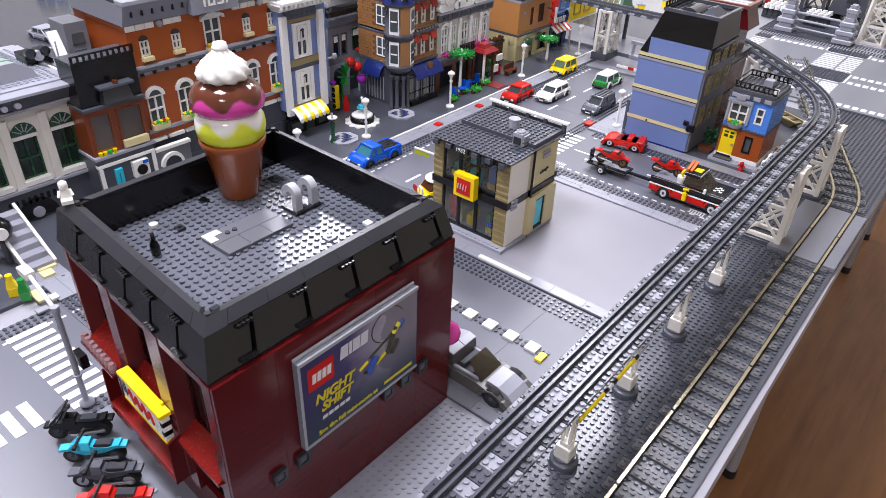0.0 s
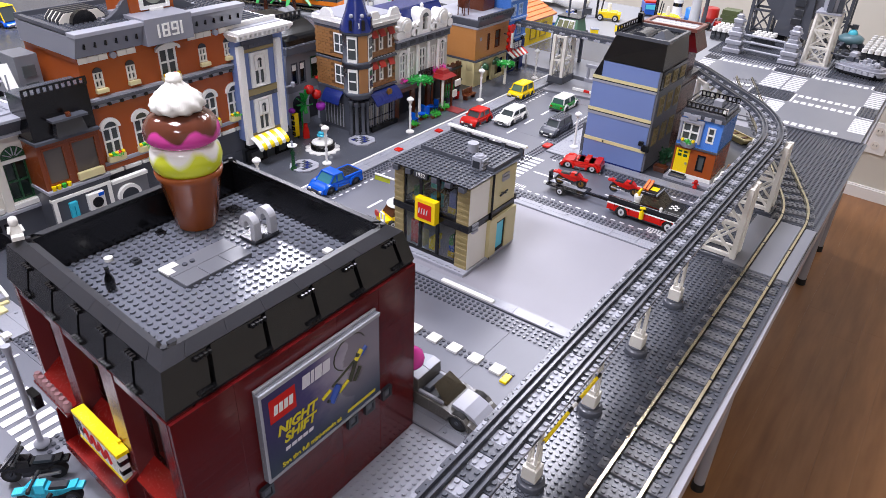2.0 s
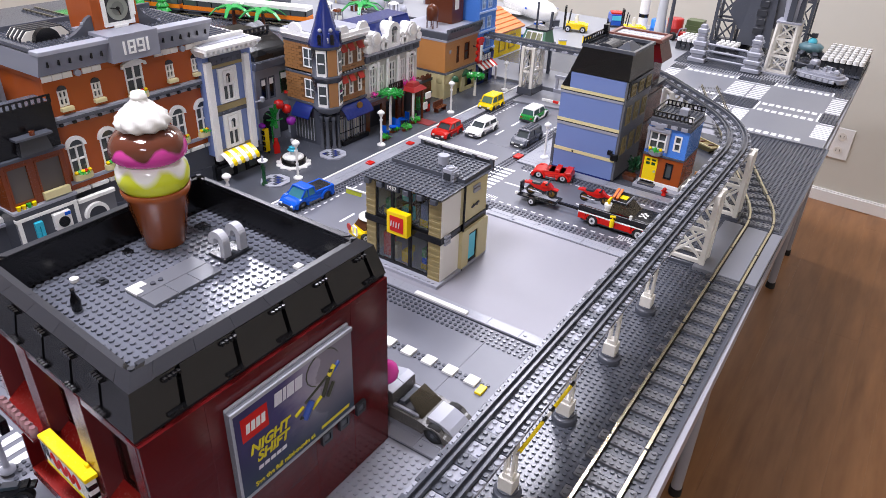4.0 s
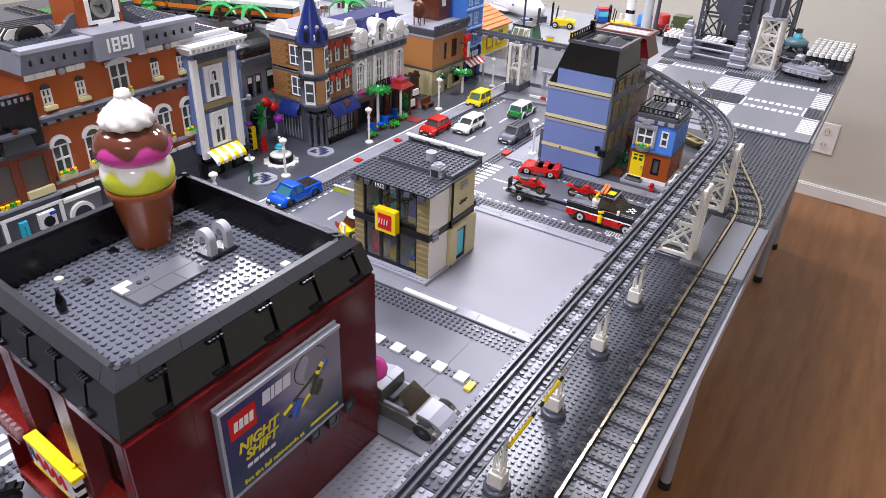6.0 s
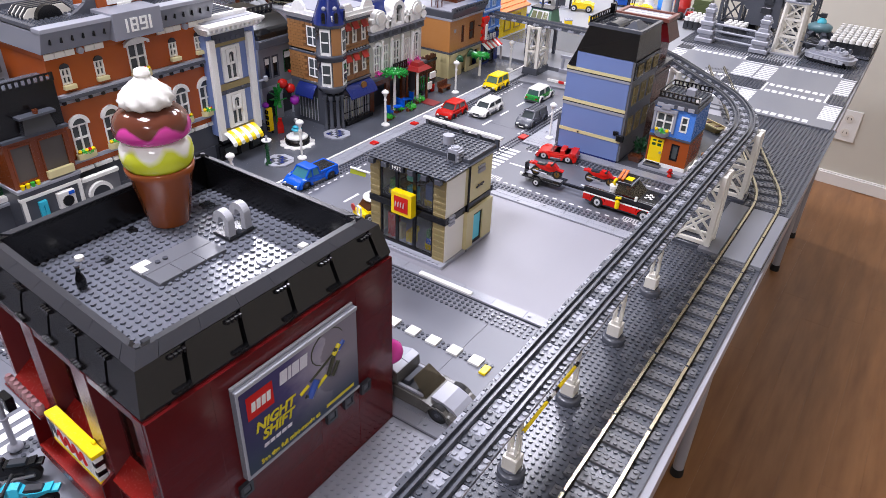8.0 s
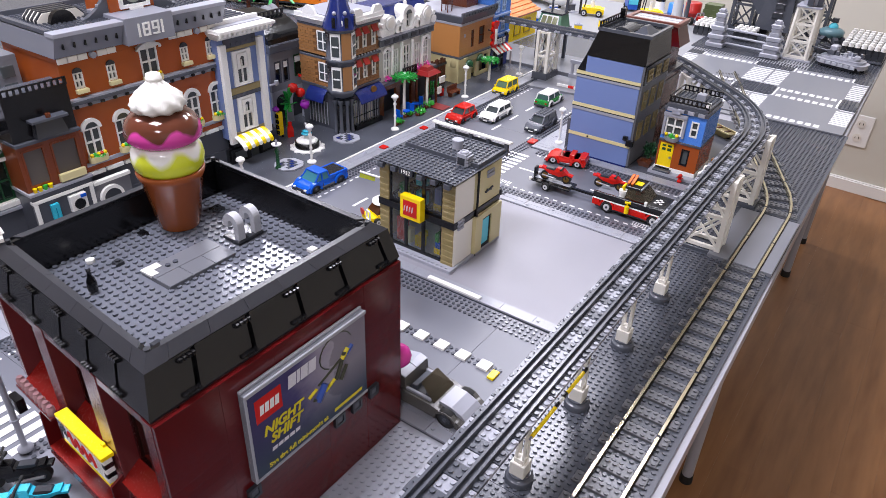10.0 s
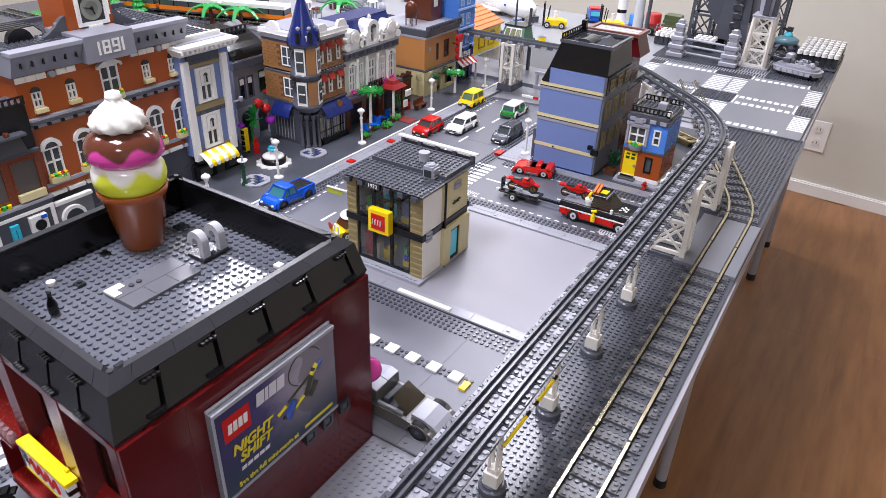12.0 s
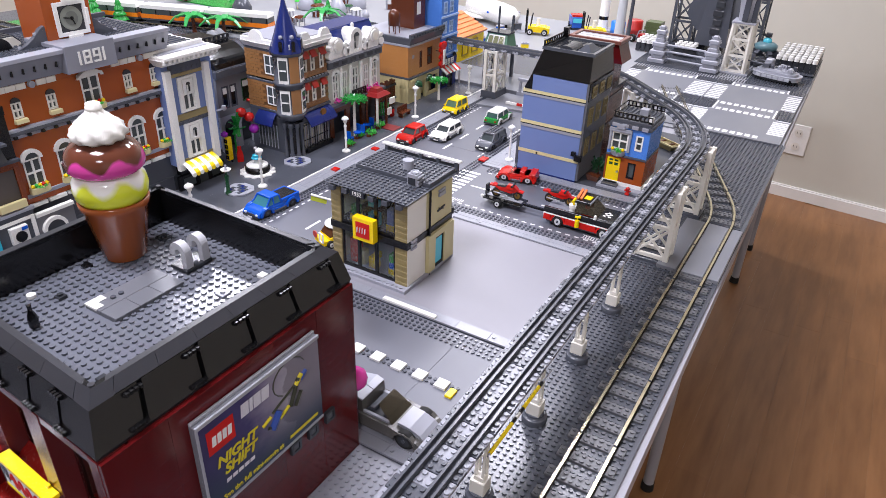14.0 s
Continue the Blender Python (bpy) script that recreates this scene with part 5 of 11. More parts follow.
def tower():
    t = thing("tower_house", (-0.3920, 0.5500, 0.0022), "tall sand blue toy house side with tan bands and black roof", "toy building")
    W, D = 0.1300, 0.1300
    lev = [(0.0, 0.0030, DKBLUE), (0.0032, 0.0400, SANDBLUE), (0.0402, 0.0465, TANP), (0.0467, 0.0930, SANDBLUE), (0.0932, 0.0985, LBG), (0.0987, 0.1005, CAPG), (0.1007, 0.1065, TANP), (0.1067, 0.1560, SANDBLUE),
           (0.1562, 0.1605, LBG), (0.1607, 0.1625, CAPG), (0.1627, 0.1680, TANP)]
    for z0, z1, m_ in lev:
        e = 0.0012 if m_ in (LBG, TANP, CAPG) else 0
        part("wall_course", MB().box(-e, W - 0.0042 + e, -e, D + e, z0, z1), m_, t)
    part("attic_wall", MB().box(0.016, W - 0.0042, 0.0005, D, 0.1682, 0.1975), SANDBLUE, t)
    part("mansard_edge", MB().prism([(-0.0005, 0.1690), (0.0156, 0.1690), (0.0156, 0.1985), (0.0130, 0.1985)], 0.0, D), BLACK, t)
    part("roof", MB().add([(0.0130, 0.0, 0.1990), (W, 0.0, 0.1990), (W, D, 0.1990), (0.0130, D, 0.1990), (0.026, 0.014, 0.2440), (W - 0.004, 0.010, 0.2440), (W - 0.004, D - 0.01, 0.2440), (0.026, D - 0.01, 0.2440)],
                          [(3, 2, 1, 0), (4, 5, 6, 7), (0, 1, 5, 4), (1, 2, 6, 5), (2, 3, 7, 6), (3, 0, 4, 7)]), BLACK, t, "black sloping roof")
    rim = part("roof_rim", MB().wall(0.024, W - 0.002, -D + 0.008, -0.012, 0.2442, 0.2500, [(0.030, W - 0.008, -D + 0.014, -0.018)]), DBG, t)
    rim.matrix_basis = pose(0, 0, 0.4942, 90, 0, 0) @ pose(0, 0, 0)
    rim.matrix_basis = Matrix(((1, 0, 0, 0), (0, 0, -1, 0), (0, 1, 0, 0), (0, 0, 0, 1)))
    for k in range(9):
        part("roof_slat", MB().box(0.032, W - 0.045, 0.022 + 0.0105 * k, 0.0265 + 0.0105 * k, 0.2440, 0.2470), CAPG, t)
    part("skylight", MB().frustum((W - 0.045, W - 0.011, 0.022, 0.078), (W - 0.030, W - 0.026, 0.040, 0.060), 0.2441, 0.2590), DBG, t)
    rl = part("rail", MB().wall(0.014, D - 0.008, 0.2502, 0.2610, -0.0012, 0.0012, [(0.018 + 0.0115 * k, 0.0265 + 0.0115 * k, 0.2528, 0.2585) for k in range(9)]), BLACK, t)
    rl.matrix_basis = pose(0.0265, 0, 0, 0, 0, 90)
    part("rail_post", MB().cbox(0.024, 0.034, D - 0.020, D - 0.010, 0.2502, 0.2680), BLACK, t)
    hump = [(0.016 * math.cos(radians(v)), 0.2442 + 0.011 * math.sin(radians(v))) for v in range(0, 181, 20)]
    part("roof_hump", MB().prism([(x + W - 0.062, z) for x, z in hump][::-1], 0.020, 0.070), CAPG, t)
    # side face with windows
    side = part("side_face", MB().box(0, D - 0.002, 0.0, 0.0042, 0.0032, 0.1975), plastic("dark_sand", "62646a", 0.35, 0.1, joints=0.4), t)
    part("attic_face", MB().box(0, D - 0.002, -0.0024, -0.0002, 0.1640, 0.1975), BLACK, side)
    side.matrix_basis = pose(W - 0.0042, 0.001, 0, 0, 0, 90) @ pose(0, -0.0044, 0)
    for z in (0.052, 0.112, 0.168):
        for k in range(3):
            x = 0.014 + 0.040 * k
            w_ = frame_window(side, x, x + 0.022, z, z + (0.036 if z < 0.15 else 0.022), -0.0010 if z < 0.15 else -0.0030, DKTAN, 1, 1, seed=k)
    part("clip", MB().cbox(W - 0.0175, W - 0.008, -0.0055, -0.0004, 0.0555, 0.0640).cbox(W - 0.010, W + 0.004, -0.0060, -0.0004, 0.0460, 0.0580), BLACK, t)
    part("pin_hole", MB().disc_y(-0.0026, -0.0013, 0.0400, 0.0432, 0.0018, 10), BLACK, t)
    part("corner_post", MB().cbox(-0.0075, -0.0015, 0.002, 0.010, 0.0, 0.0700), DBG, t)
    return t


tower()


def brown_house():
    t = thing("brown_house", (-0.3600, 0.7000, 0.0022), "dark brown toy house with red mansard and roof terrace", "toy building")
    W, D = 0.0900, 0.1000
    part("wall", MB().box(0, W, 0, D, 0, 0.1420), BROWN, t)
    part("parapet", MB().cbox(-0.002, W + 0.003, -0.003, D + 0.002, 0.1422, 0.1490), DBG, t)
    part("parapet", MB().cbox(-0.002, W + 0.003, -0.003, 0.004, 0.1492, 0.1560), LBG, t)
    part("upper_wall", MB().box(-0.020, W - 0.012, 0.046, D, 0.1492, 0.2150), BROWN, t)
    part("mansard", MB().frustum((-0.022, W + 0.006, 0.040, D + 0.002), (-0.020, W - 0.008, 0.044, D), 0.194, 0.232), DKRED, t, "dark red sloping roof edge")
    EDGE = plastic("red_brown_edge", "7a4a40", 0.3)
    for x0, x1, y0, y1 in ((-0.024, W - 0.002, 0.036, 0.043), (-0.024, W - 0.002, D - 0.002, D + 0.004), (-0.024, -0.016, 0.0432, D - 0.0022), (W - 0.010, W - 0.002, 0.0432, D - 0.0022)):
        part("roof_edge", MB().cbox(x0, x1, y0, y1, 0.2322, 0.2390), EDGE, t)
    for k in range(6):
        part("roof_slat", MB().cbox(-0.0155, W - 0.0105, 0.0440 + 0.0088 * k, 0.0505 + 0.0088 * k, 0.2322, 0.2360), LBG if k % 2 else CREAM, t)
    for z in (0.03, 0.088):
        part("floor_band", MB().cbox(-0.001, W + 0.002, -0.002, D, z + 0.040, z + 0.045), DBG, t)
        for k in range(3):
            frame_window(t, 0.016 + 0.024 * k, 0.032 + 0.024 * k, z, z + 0.032, -0.0006, DKTAN, 1, 1)
    for x, z in ((0.070, 0.160), (0.080, 0.156)):
        part("chimney_pot", MB().cyl(x, 0.014, z - 0.0038, z + 0.010, 0.0048), WHITE, t)
    part("flag", MB().cbox(0.060, 0.074, 0.016, 0.022, 0.1562, 0.166), RED, t)
    part("window_box", MB().cbox(0.060, 0.084, -0.012, -0.001, 0.082, 0.088), BROWN, t)
    part("flower", MB().leaves((0.072, -0.006, 0.092), 0.007, 36, 0.0034, 0.5, 4), YELLOW, t, kind="stuff")


brown_house()


def cottage():
    t = thing("cottage", (-0.2190, 0.5770, 0.0022), "small blue and orange toy cottage with a yellow door", "toy building")
    W, D = 0.0770, 0.0880
    part("base", MB().cbox(-0.006, W + 0.006, -0.016, D + 0.004, 0.0, 0.0055), LBG, t)
    part("plinth", MB().cbox(-0.001, W + 0.001, -0.0015, D, 0.0057, 0.0130), WHITE, t)
    part("step", MB().cbox(0.002, 0.034, -0.0145, -0.0017, 0.0057, 0.0095), DBG, t)
    part("lower_wall", MB().wall(0, W, 0.0132, 0.0640, 0.0, 0.006, [(0.003, 0.030, 0.0, 0.0600), (0.045, 0.060, 0.024, 0.056)]), ORANGE, t)
    part("lower_wall", MB().box(0, 0.006, 0.0062, D, 0.0132, 0.0640), ORANGE, t)
    part("lower_wall", MB().box(W - 0.006, W, 0.0062, D, 0.0132, 0.0640), ORANGE, t)
    d = part("door", MB().wall(0.0035, 0.0295, 0.0100, 0.0595, 0.0005, 0.0040, [(0.0075, 0.0150, 0.0440, 0.0500), (0.0180, 0.0255, 0.0440, 0.0500), (0.0075, 0.0150, 0.0520, 0.0565), (0.0180, 0.0255, 0.0520, 0.0565)]), YELLOW, t, "bright yellow door with four small panes")
    part("handle", MB().disc_y(-0.0020, 0.0004, 0.0262, 0.0330, 0.0022, 10), STEEL, d)
    part("pane", MB().box(0.0072, 0.0258, 0.0020, 0.0030, 0.0435, 0.0570), DKGREEN, d)
    part("threshold", MB().cbox(0.0030, 0.0300, -0.004, 0.0003, 0.0096, 0.0125), BLACK, t)
    frame_window(t, 0.045, 0.060, 0.024, 0.056, 0.0004, BLACK, 0, 0)
    part("ledge", MB().cbox(-0.001, W + 0.001, -0.002, D, 0.0642, 0.0680), DBG, t)
    part("upper_wall", MB().wall(0, W, 0.0682, 0.1230, 0.0, 0.006, [(0.006, 0.038, 0.078, 0.112), (0.052, 0.066, 0.082, 0.112)]), MEDBLUE, t)
    part("upper_wall", MB().box(0, 0.006, 0.0062, D, 0.0682, 0.1230), MEDBLUE, t)
    part("upper_wall", MB().box(W - 0.006, W, 0.0062, D, 0.0682, 0.1230), MEDBLUE, t)
    part("back_wall", MB().box(0.0062, W - 0.0062, D - 0.006, D, 0.0132, 0.1230), MEDBLUE, t)
    frame_window(t, 0.006, 0.038, 0.078, 0.112, 0.0002, WHITE, 1, 1)
    frame_window(t, 0.052, 0.066, 0.082, 0.112, 0.0002, WHITE, 0, 1)
    for x in (0.001, 0.039):
        part("stone_surround", MB().cbox(x, x + 0.0045, -0.004, -0.0002, 0.076, 0.118), LBG, t)
    part("lintel", MB().cbox(0.000, 0.044, -0.005, -0.0002, 0.1135, 0.1200).cbox(0.014, 0.030, -0.007, -0.0002, 0.1202, 0.1290), LBG, t)
    bx = part("window_box", MB().lathe([(0.010, 0.066), (0.0135, 0.069), (0.0145, 0.0765)], 0.022, -0.0015, 18), LBG, t)
    bx.scale = (1, 0.75, 1)
    for x in (0.012, 0.022, 0.032):
        part("flower", MB().lathe([(0.0012, 0.0768), (0.0032, 0.0785), (0.0034, 0.081), (0.0015, 0.083)], x, -0.006, 10), YELLOW if x != 0.022 else BGREEN, t)
    part("foliage", MB().leaves((0.022, -0.006, 0.0778), 0.012, 40, 0.0028, 0.15, 3), BGREEN, t, kind="stuff")
    part("cornice", MB().cbox(-0.002, W + 0.002, -0.003, D + 0.002, 0.1232, 0.1310), DBG, t)
    for k in range(4):
        part("cornice_block", MB().cbox(0.004 + 0.019 * k, 0.016 + 0.019 * k, -0.0055, -0.0032, 0.1236, 0.1302), LBG, t)
    part("roof", MB().cbox(0.001, W - 0.001, 0.0, D - 0.001, 0.1312, 0.1370), DBG, t)
    part("roof_studs", MB().studs(0.0025, 0.004, 9, 10, 0.1370), DBG, t, kind="stuff")
    for y in (0.002, D - 0.005):
        for k in range(3):
            part("railing", MB().wall(0.003 + 0.0245 * k, 0.0268 + 0.0245 * k, 0.1387, 0.1500, y, y + 0.0022, [(0.0055 + 0.0245 * k + 0.0075 * q, 0.0105 + 0.0245 * k + 0.0075 * q, 0.1412, 0.1478) for q in range(3)]), BLACK, t)
    part("railing", MB().box(0.001, 0.003, 0.004, D - 0.005, 0.1478, 0.1500).box(0.001, 0.003, 0.004, D - 0.005, 0.1387, 0.1405), BLACK, t)
    part("roof_box", MB().cbox(0.040, 0.056, 0.040, 0.056, 0.1388, 0.1500), LBG, t)
    part("roof_box", MB().cbox(W - 0.010, W - 0.002, 0.002, 0.016, 0.1388, 0.1470), WHITE, t)


cottage()


def hydrant(x, y):
    t = thing("hydrant", (x, y, 0.0034), "small red toy fire hydrant on the pavement", "hydrant")
    part("body", MB().lathe([(0.0045, 0), (0.0045, 0.002), (0.0032, 0.003), (0.0032, 0.010), (0.0042, 0.0105), (0.0036, 0.014), (0.001, 0.016)], n=12), RED, t)
    part("nozzle", MB().tube((-0.0062, 0, 0.008), (0.0062, 0, 0.008), 0.0016), RED, t)


hydrant(-0.160, 0.5540)
solo("flower_box", MB().frustum((-0.010, 0.010, -0.007, 0.007), (-0.013, 0.013, -0.010, 0.010), 0, 0.011), BROWN, "brown planter box beside the cottage", "planter", m=(-0.240, 0.585, 0.0022))
sh = thing("shrub", (-0.240, 0.612, 0.0022), "dark green toy shrub between tower and cottage", "shrub")
part("stem", MB().tube((0, 0, 0), (0, 0, 0.03), 0.002), BROWN, sh)
part("foliage", MB().leaves((0, 0, 0.026), 0.018, 120, 0.006, 1.0, 8), DKGREEN, sh, kind="stuff")

bw = thing("wooden_boat", (-0.1680, 0.8500, 0.0022, 0, 0, 60), "small tan wooden toy boat under the railway curve", "toy boat")
part("hull", MB().frustum((-0.008, 0.008, -0.020, 0.020), (-0.013, 0.013, -0.030, 0.030), 0.0, 0.012), DKTAN, bw)
for s_ in (-1, 1):
    part("gunwale", MB().bar((s_ * 0.012, -0.030, 0.0135), (s_ * 0.012, 0.030, 0.0135), 0.003), TANP, bw)
for y_ in (-0.014, 0.012):
    part("thwart", MB().cbox(-0.0100, 0.0100, y_ - 0.003, y_ + 0.003, 0.0122, 0.0140), BROWN, bw)

# ---- the row of town houses along the plaza; each is built facing -y and turned to face the street ----
def house(name, x, y0, W, D, z, label):
    t = thing(name, (x, y0, z, 0, 0, 90), label, "toy building", "town houses")
    return t


def sail(mb, x0, x1, y0, y1, z0, z1):
    """A bulging awning strip, from its low edge at y0 up to the wall at y1."""
    arc = [(y1 + (y0 - y1) * math.sin(a), z0 + (z1 - z0) * math.cos(a)) for a in (math.pi / 2 * k / 6 for k in range(7))]
    arc = [(a + 0.45 * (y1 + (y0 - y1) * k / 6 - a), b + 0.45 * (z1 + (z0 - z1) * k / 6 - b)) for k, (a, b) in enumerate(arc)]
    vs = [(x, y, z - d) for d in (0, 0.0024) for x in (x0, x1) for y, z in arc]
    fs = [(k, k + 1, 8 + k, 7 + k) for k in range(6)] + [(21 + k, 22 + k, 15 + k, 14 + k) for k in range(6)]
    fs += [(14 + k, 15 + k, k + 1, k) for k in range(6)] + [(7 + k, 8 + k, 22 + k, 21 + k) for k in range(6)]
    mb.add(vs, fs + [(0, 7, 21, 14), (20, 27, 13, 6)])
    return mb


def shell(t, W, D, z0, z1, m_, holes=(), name="storey_wall", th=0.006):
    """One storey: front with openings, two sides and a back."""
    part(name, MB().wall(0, W, z0, z1, 0, th, holes), m_, t)
    part("side_wall", MB().box(0, th, th + 0.0002, D, z0, z1), m_, t)
    part("side_wall", MB().box(W - th, W, th + 0.0002, D, z0, z1), m_, t)
    part("back_wall", MB().box(th + 0.0002, W - th - 0.0002, D - th, D, z0, z1), m_, t)


def ledge(t, W, D, z0, z1, m_, out=0.004, name="ledge"):
    part(name, MB().cbox(-out * 0.3, W + out * 0.3, -out, D, z0, z1), m_, t)


def town_hall():
    W, D = 0.3050, 0.1600
    t = house("town_hall", -0.8673, -0.1839, W, D, 0.0308, "dark orange brick town hall with arched windows and clock tower")
    t.scale = (0.95, 0.95, 0.95)
    part("plinth", MB().box(0, W, 0, D, -0.0293, -0.0002), DBG, t)
    part("plinth", MB().box(0, W, 0.002, D, 0, 0.0500), DBG, t)
    for k in range(9):
        part("plinth_rail", MB().cbox(0.004 + 0.0335 * k, 0.034 + 0.0335 * k, -0.004, 0.0018, 0.044, 0.0500), WHITE, t)
    xs = [0.027, 0.083, 0.1525, 0.222, 0.276]
    low = [(c - 0.0145, c + 0.0145, 0.0760, 0.1220) for c in xs if c != 0.1525]
    shell(t, W, D, 0.0502, 0.1590, ORANGE, low + [(0.138, 0.167, 0.0790, 0.1300)])
    for k, h in enumerate(low):
        frame_window(t, *h, 0.0002, WHITE, 1, 1, True, sill=TANP, flowers=5, seed=k)
    frame_window(t, 0.138, 0.167, 0.0790, 0.1300, 0.0002, WHITE, 1, 2, sill=TANP, flowers=4, seed=9)
    part("string_course", MB().cbox(0, W, -0.0028, -0.0003, 0.0600, 0.0665), LBG, t)
    ledge(t, W, D, 0.1592, 0.1650, LBG, 0.004)
    ledge(t, W, D, 0.1652, 0.1705, DBG, 0.008)
    for k in range(14):
        part("ledge_notch", MB().box(0.008 + 0.0218 * k, 0.013 + 0.0218 * k, -0.0090, -0.0042, 0.1600, 0.1645), BLACK, t)
    ledge(t, W, D, 0.1707, 0.1745, LBG, 0.007)
    up = [(c - 0.0078, c + 0.0078, 0.1880, 0.2130) for c in xs if c != 0.1525]
    shell(t, W, D, 0.1747, 0.2300, ORANGE, up + [(0.136, 0.169, 0.1800, 0.2260)])
    for k, h in enumerate(up):
        w_ = frame_window(t, *h, 0.0002, CREAM, 1, 1, sill=TANP, seed=k)
        part("arch_brick", MB().disc_y(-0.0024, 0.0012, (h[0] + h[1]) / 2, h[3], 0.0075, 10, True), CAPG, w_)
    frame_window(t, 0.136, 0.169, 0.1800, 0.2260, 0.0000, WHITE, 1, 1, sill=TANP, flowers=5, seed=3)
    part("pediment", MB().prism([(0.131, 0.2275), (0.174, 0.2275), (0.174, 0.2300), (0.164, 0.2345), (0.1525, 0.2365), (0.141, 0.2345), (0.131, 0.2300)], -0.008, -0.0003), WHITE, t)
    for x in (0.131, 0.174):
        part("finial", MB().cyl(x, -0.005, 0.2240, 0.2275, 0.0026, n=10), WHITE, t)
    for a, b in ((0.0, 0.110), (0.195, W)):
        n_ = int((b - a) / 0.0162)
        for k in range(n_):
            if k % 4 == 3:
                part("boss", MB().disc_y(-0.0060, -0.0004, a + 0.0162 * k + 0.008, 0.2345, 0.0052, 14), LBG, t)
            else:
                part("frieze_block", MB().cbox(a + 0.0162 * k + 0.0004, a + 0.0162 * (k + 1) - 0.0004, -0.0030, -0.0003, 0.2302, 0.2390), CREAM, t)
    part("frieze", MB().box(0, W, 0, D, 0.2302, 0.2400), ORANGE, t)
    for a, b in ((-0.004, 0.108), (0.197, W + 0.004)):
        part("cornice", MB().add([(a, -0.004, 0.2402), (b, -0.004, 0.2402), (b, D, 0.2402), (a, D, 0.2402), (a, -0.018, 0.2730), (b, -0.018, 0.2730), (b, D, 0.2730), (a, D, 0.2730)],
                                 [(3, 2, 1, 0), (4, 5, 6, 7), (0, 1, 5, 4), (1, 2, 6, 5), (2, 3, 7, 6), (3, 0, 4, 7)]), plastic("cornice_grey", "7e808a", 0.3), t)
        part("cornice_cap", MB().cbox(a - 0.001, b + 0.001, -0.020, 0.004, 0.2732, 0.2790), LBG, t)
        for k in range(6):
            x = a + 0.012 + 0.0175 * k
            part("cornice_slot", MB().cbox(x, x + 0.0024, -0.0150, -0.0090, 0.2540, 0.2620), BLACK, t)
    part("date_panel", MB().cbox(0.1085, 0.1965, -0.0215, D * 0.5, 0.2402, 0.2820), plastic("date_grey", "858791", 0.3), t)
    for x0, x1, gaps in ((0.1300, 0.1335, []), (0.1385, 0.1515, [(0.1418, 0.1482, 0.2535, 0.2595), (0.1418, 0.1482, 0.2625, 0.2685)]),
                         (0.1555, 0.1685, [(0.1555, 0.1652, 0.2535, 0.2590), (0.1588, 0.1652, 0.2622, 0.2685)]), (0.1725, 0.1760, [])):
        part("digit", MB().wall(x0, x1, 0.2505, 0.2715, -0.0228, -0.0216, gaps), WHITE, t)
    part("roof", MB().box(0.002, W - 0.002, 0.006, D - 0.002, 0.2732, 0.2750), DBG, t)
    part("roof_studs", MB().studs(0.008, 0.012, 36, 17, 0.2750), DBG, t, kind="stuff")
    for y in (D - 0.006,):
        part("parapet", MB().cbox(-0.004, W + 0.004, y, D, 0.2752, 0.2830), DBG, t)
    part("parapet", MB().cbox(-0.004, 0.004, 0.0042, D - 0.0065, 0.2752, 0.2810), DBG, t)
    # clock tower
    tw = part("clock_tower", MB().box(0.120, 0.200, 0.030, 0.100, 0.2752, 0.3700), ORANGE, t, "dark orange clock tower")
    part("clock_frame", MB().wall(0.1365, 0.1905, 0.2850, 0.3370, 0.0255, 0.0296, [(0.1420, 0.1850, 0.2905, 0.3315)]), WHITE, tw)
    part("clock_case", MB().box(0.1420, 0.1850, 0.0285, 0.0299, 0.2905, 0.3315), CAPG, tw)
    part("dial", MB().disc_y(0.0272, 0.0284, 0.1635, 0.3110, 0.0185, 24), plastic("dial_grey", "84887f", 0.3), tw)
    part("dial_ring", MB().disc_y(0.0268, 0.0271, 0.1635, 0.3110, 0.0110, 20), plastic("dial_shade", "6c706a", 0.3), tw)
    for dx, dz in ((0, 0.026), (0, -0.026), (0.027, 0), (-0.027, 0)):
        part("clock_frame_step", MB().cbox(0.1635 + dx - (0.013 if dz else 0.0026), 0.1635 + dx + (0.013 if dz else 0.0026), 0.0240, 0.0254, 0.3110 + dz * 1.06 - (0.0026 if dz else 0.013), 0.3110 + dz * 1.06 + (0.0026 if dz else 0.013)), WHITE, tw)
    part("hand", MB().bar((0.1635, 0.0266, 0.3110), (0.1500, 0.0266, 0.3135), 0.0014).bar((0.1635, 0.0262, 0.3110), (0.1670, 0.0262, 0.3010), 0.0016).disc_y(0.0258, 0.0271, 0.1635, 0.3110, 0.0030, 12), BLACK, tw)
    for s, x in ((-1, 0.120), (1, 0.200)):
        part("buttress", MB().prism([(x, 0.2752), (x + s * 0.050, 0.2752), (x + s * 0.034, 0.2810), (x + s * 0.020, 0.2900), (x + s * 0.008, 0.3020), (x, 0.3050)][:: (1 if s > 0 else -1)], 0.034, 0.042), DBG, t)
        for dx, z in ((0.044, 0.2770), (0.016, 0.2930)):
            part("buttress_stud", MB().cyl(x + s * dx, 0.038, z, z + 0.0033, 0.0026, n=10), LBG, t)
    part("roof_skylight", MB().prism([(0.020, 0.2752), (0.095, 0.2752), (0.095, 0.2800), (0.085, 0.2900), (0.030, 0.2900), (0.020, 0.2800)], 0.066, 0.112), CREAM, t)
    for k in range(4):
        part("roof_rib", MB().prism([(0.018, 0.2752), (0.097, 0.2752), (0.097, 0.2810), (0.086, 0.2920), (0.029, 0.2920), (0.018, 0.2810)], 0.068 + 0.0115 * k, 0.072 + 0.0115 * k), CAPG, t)
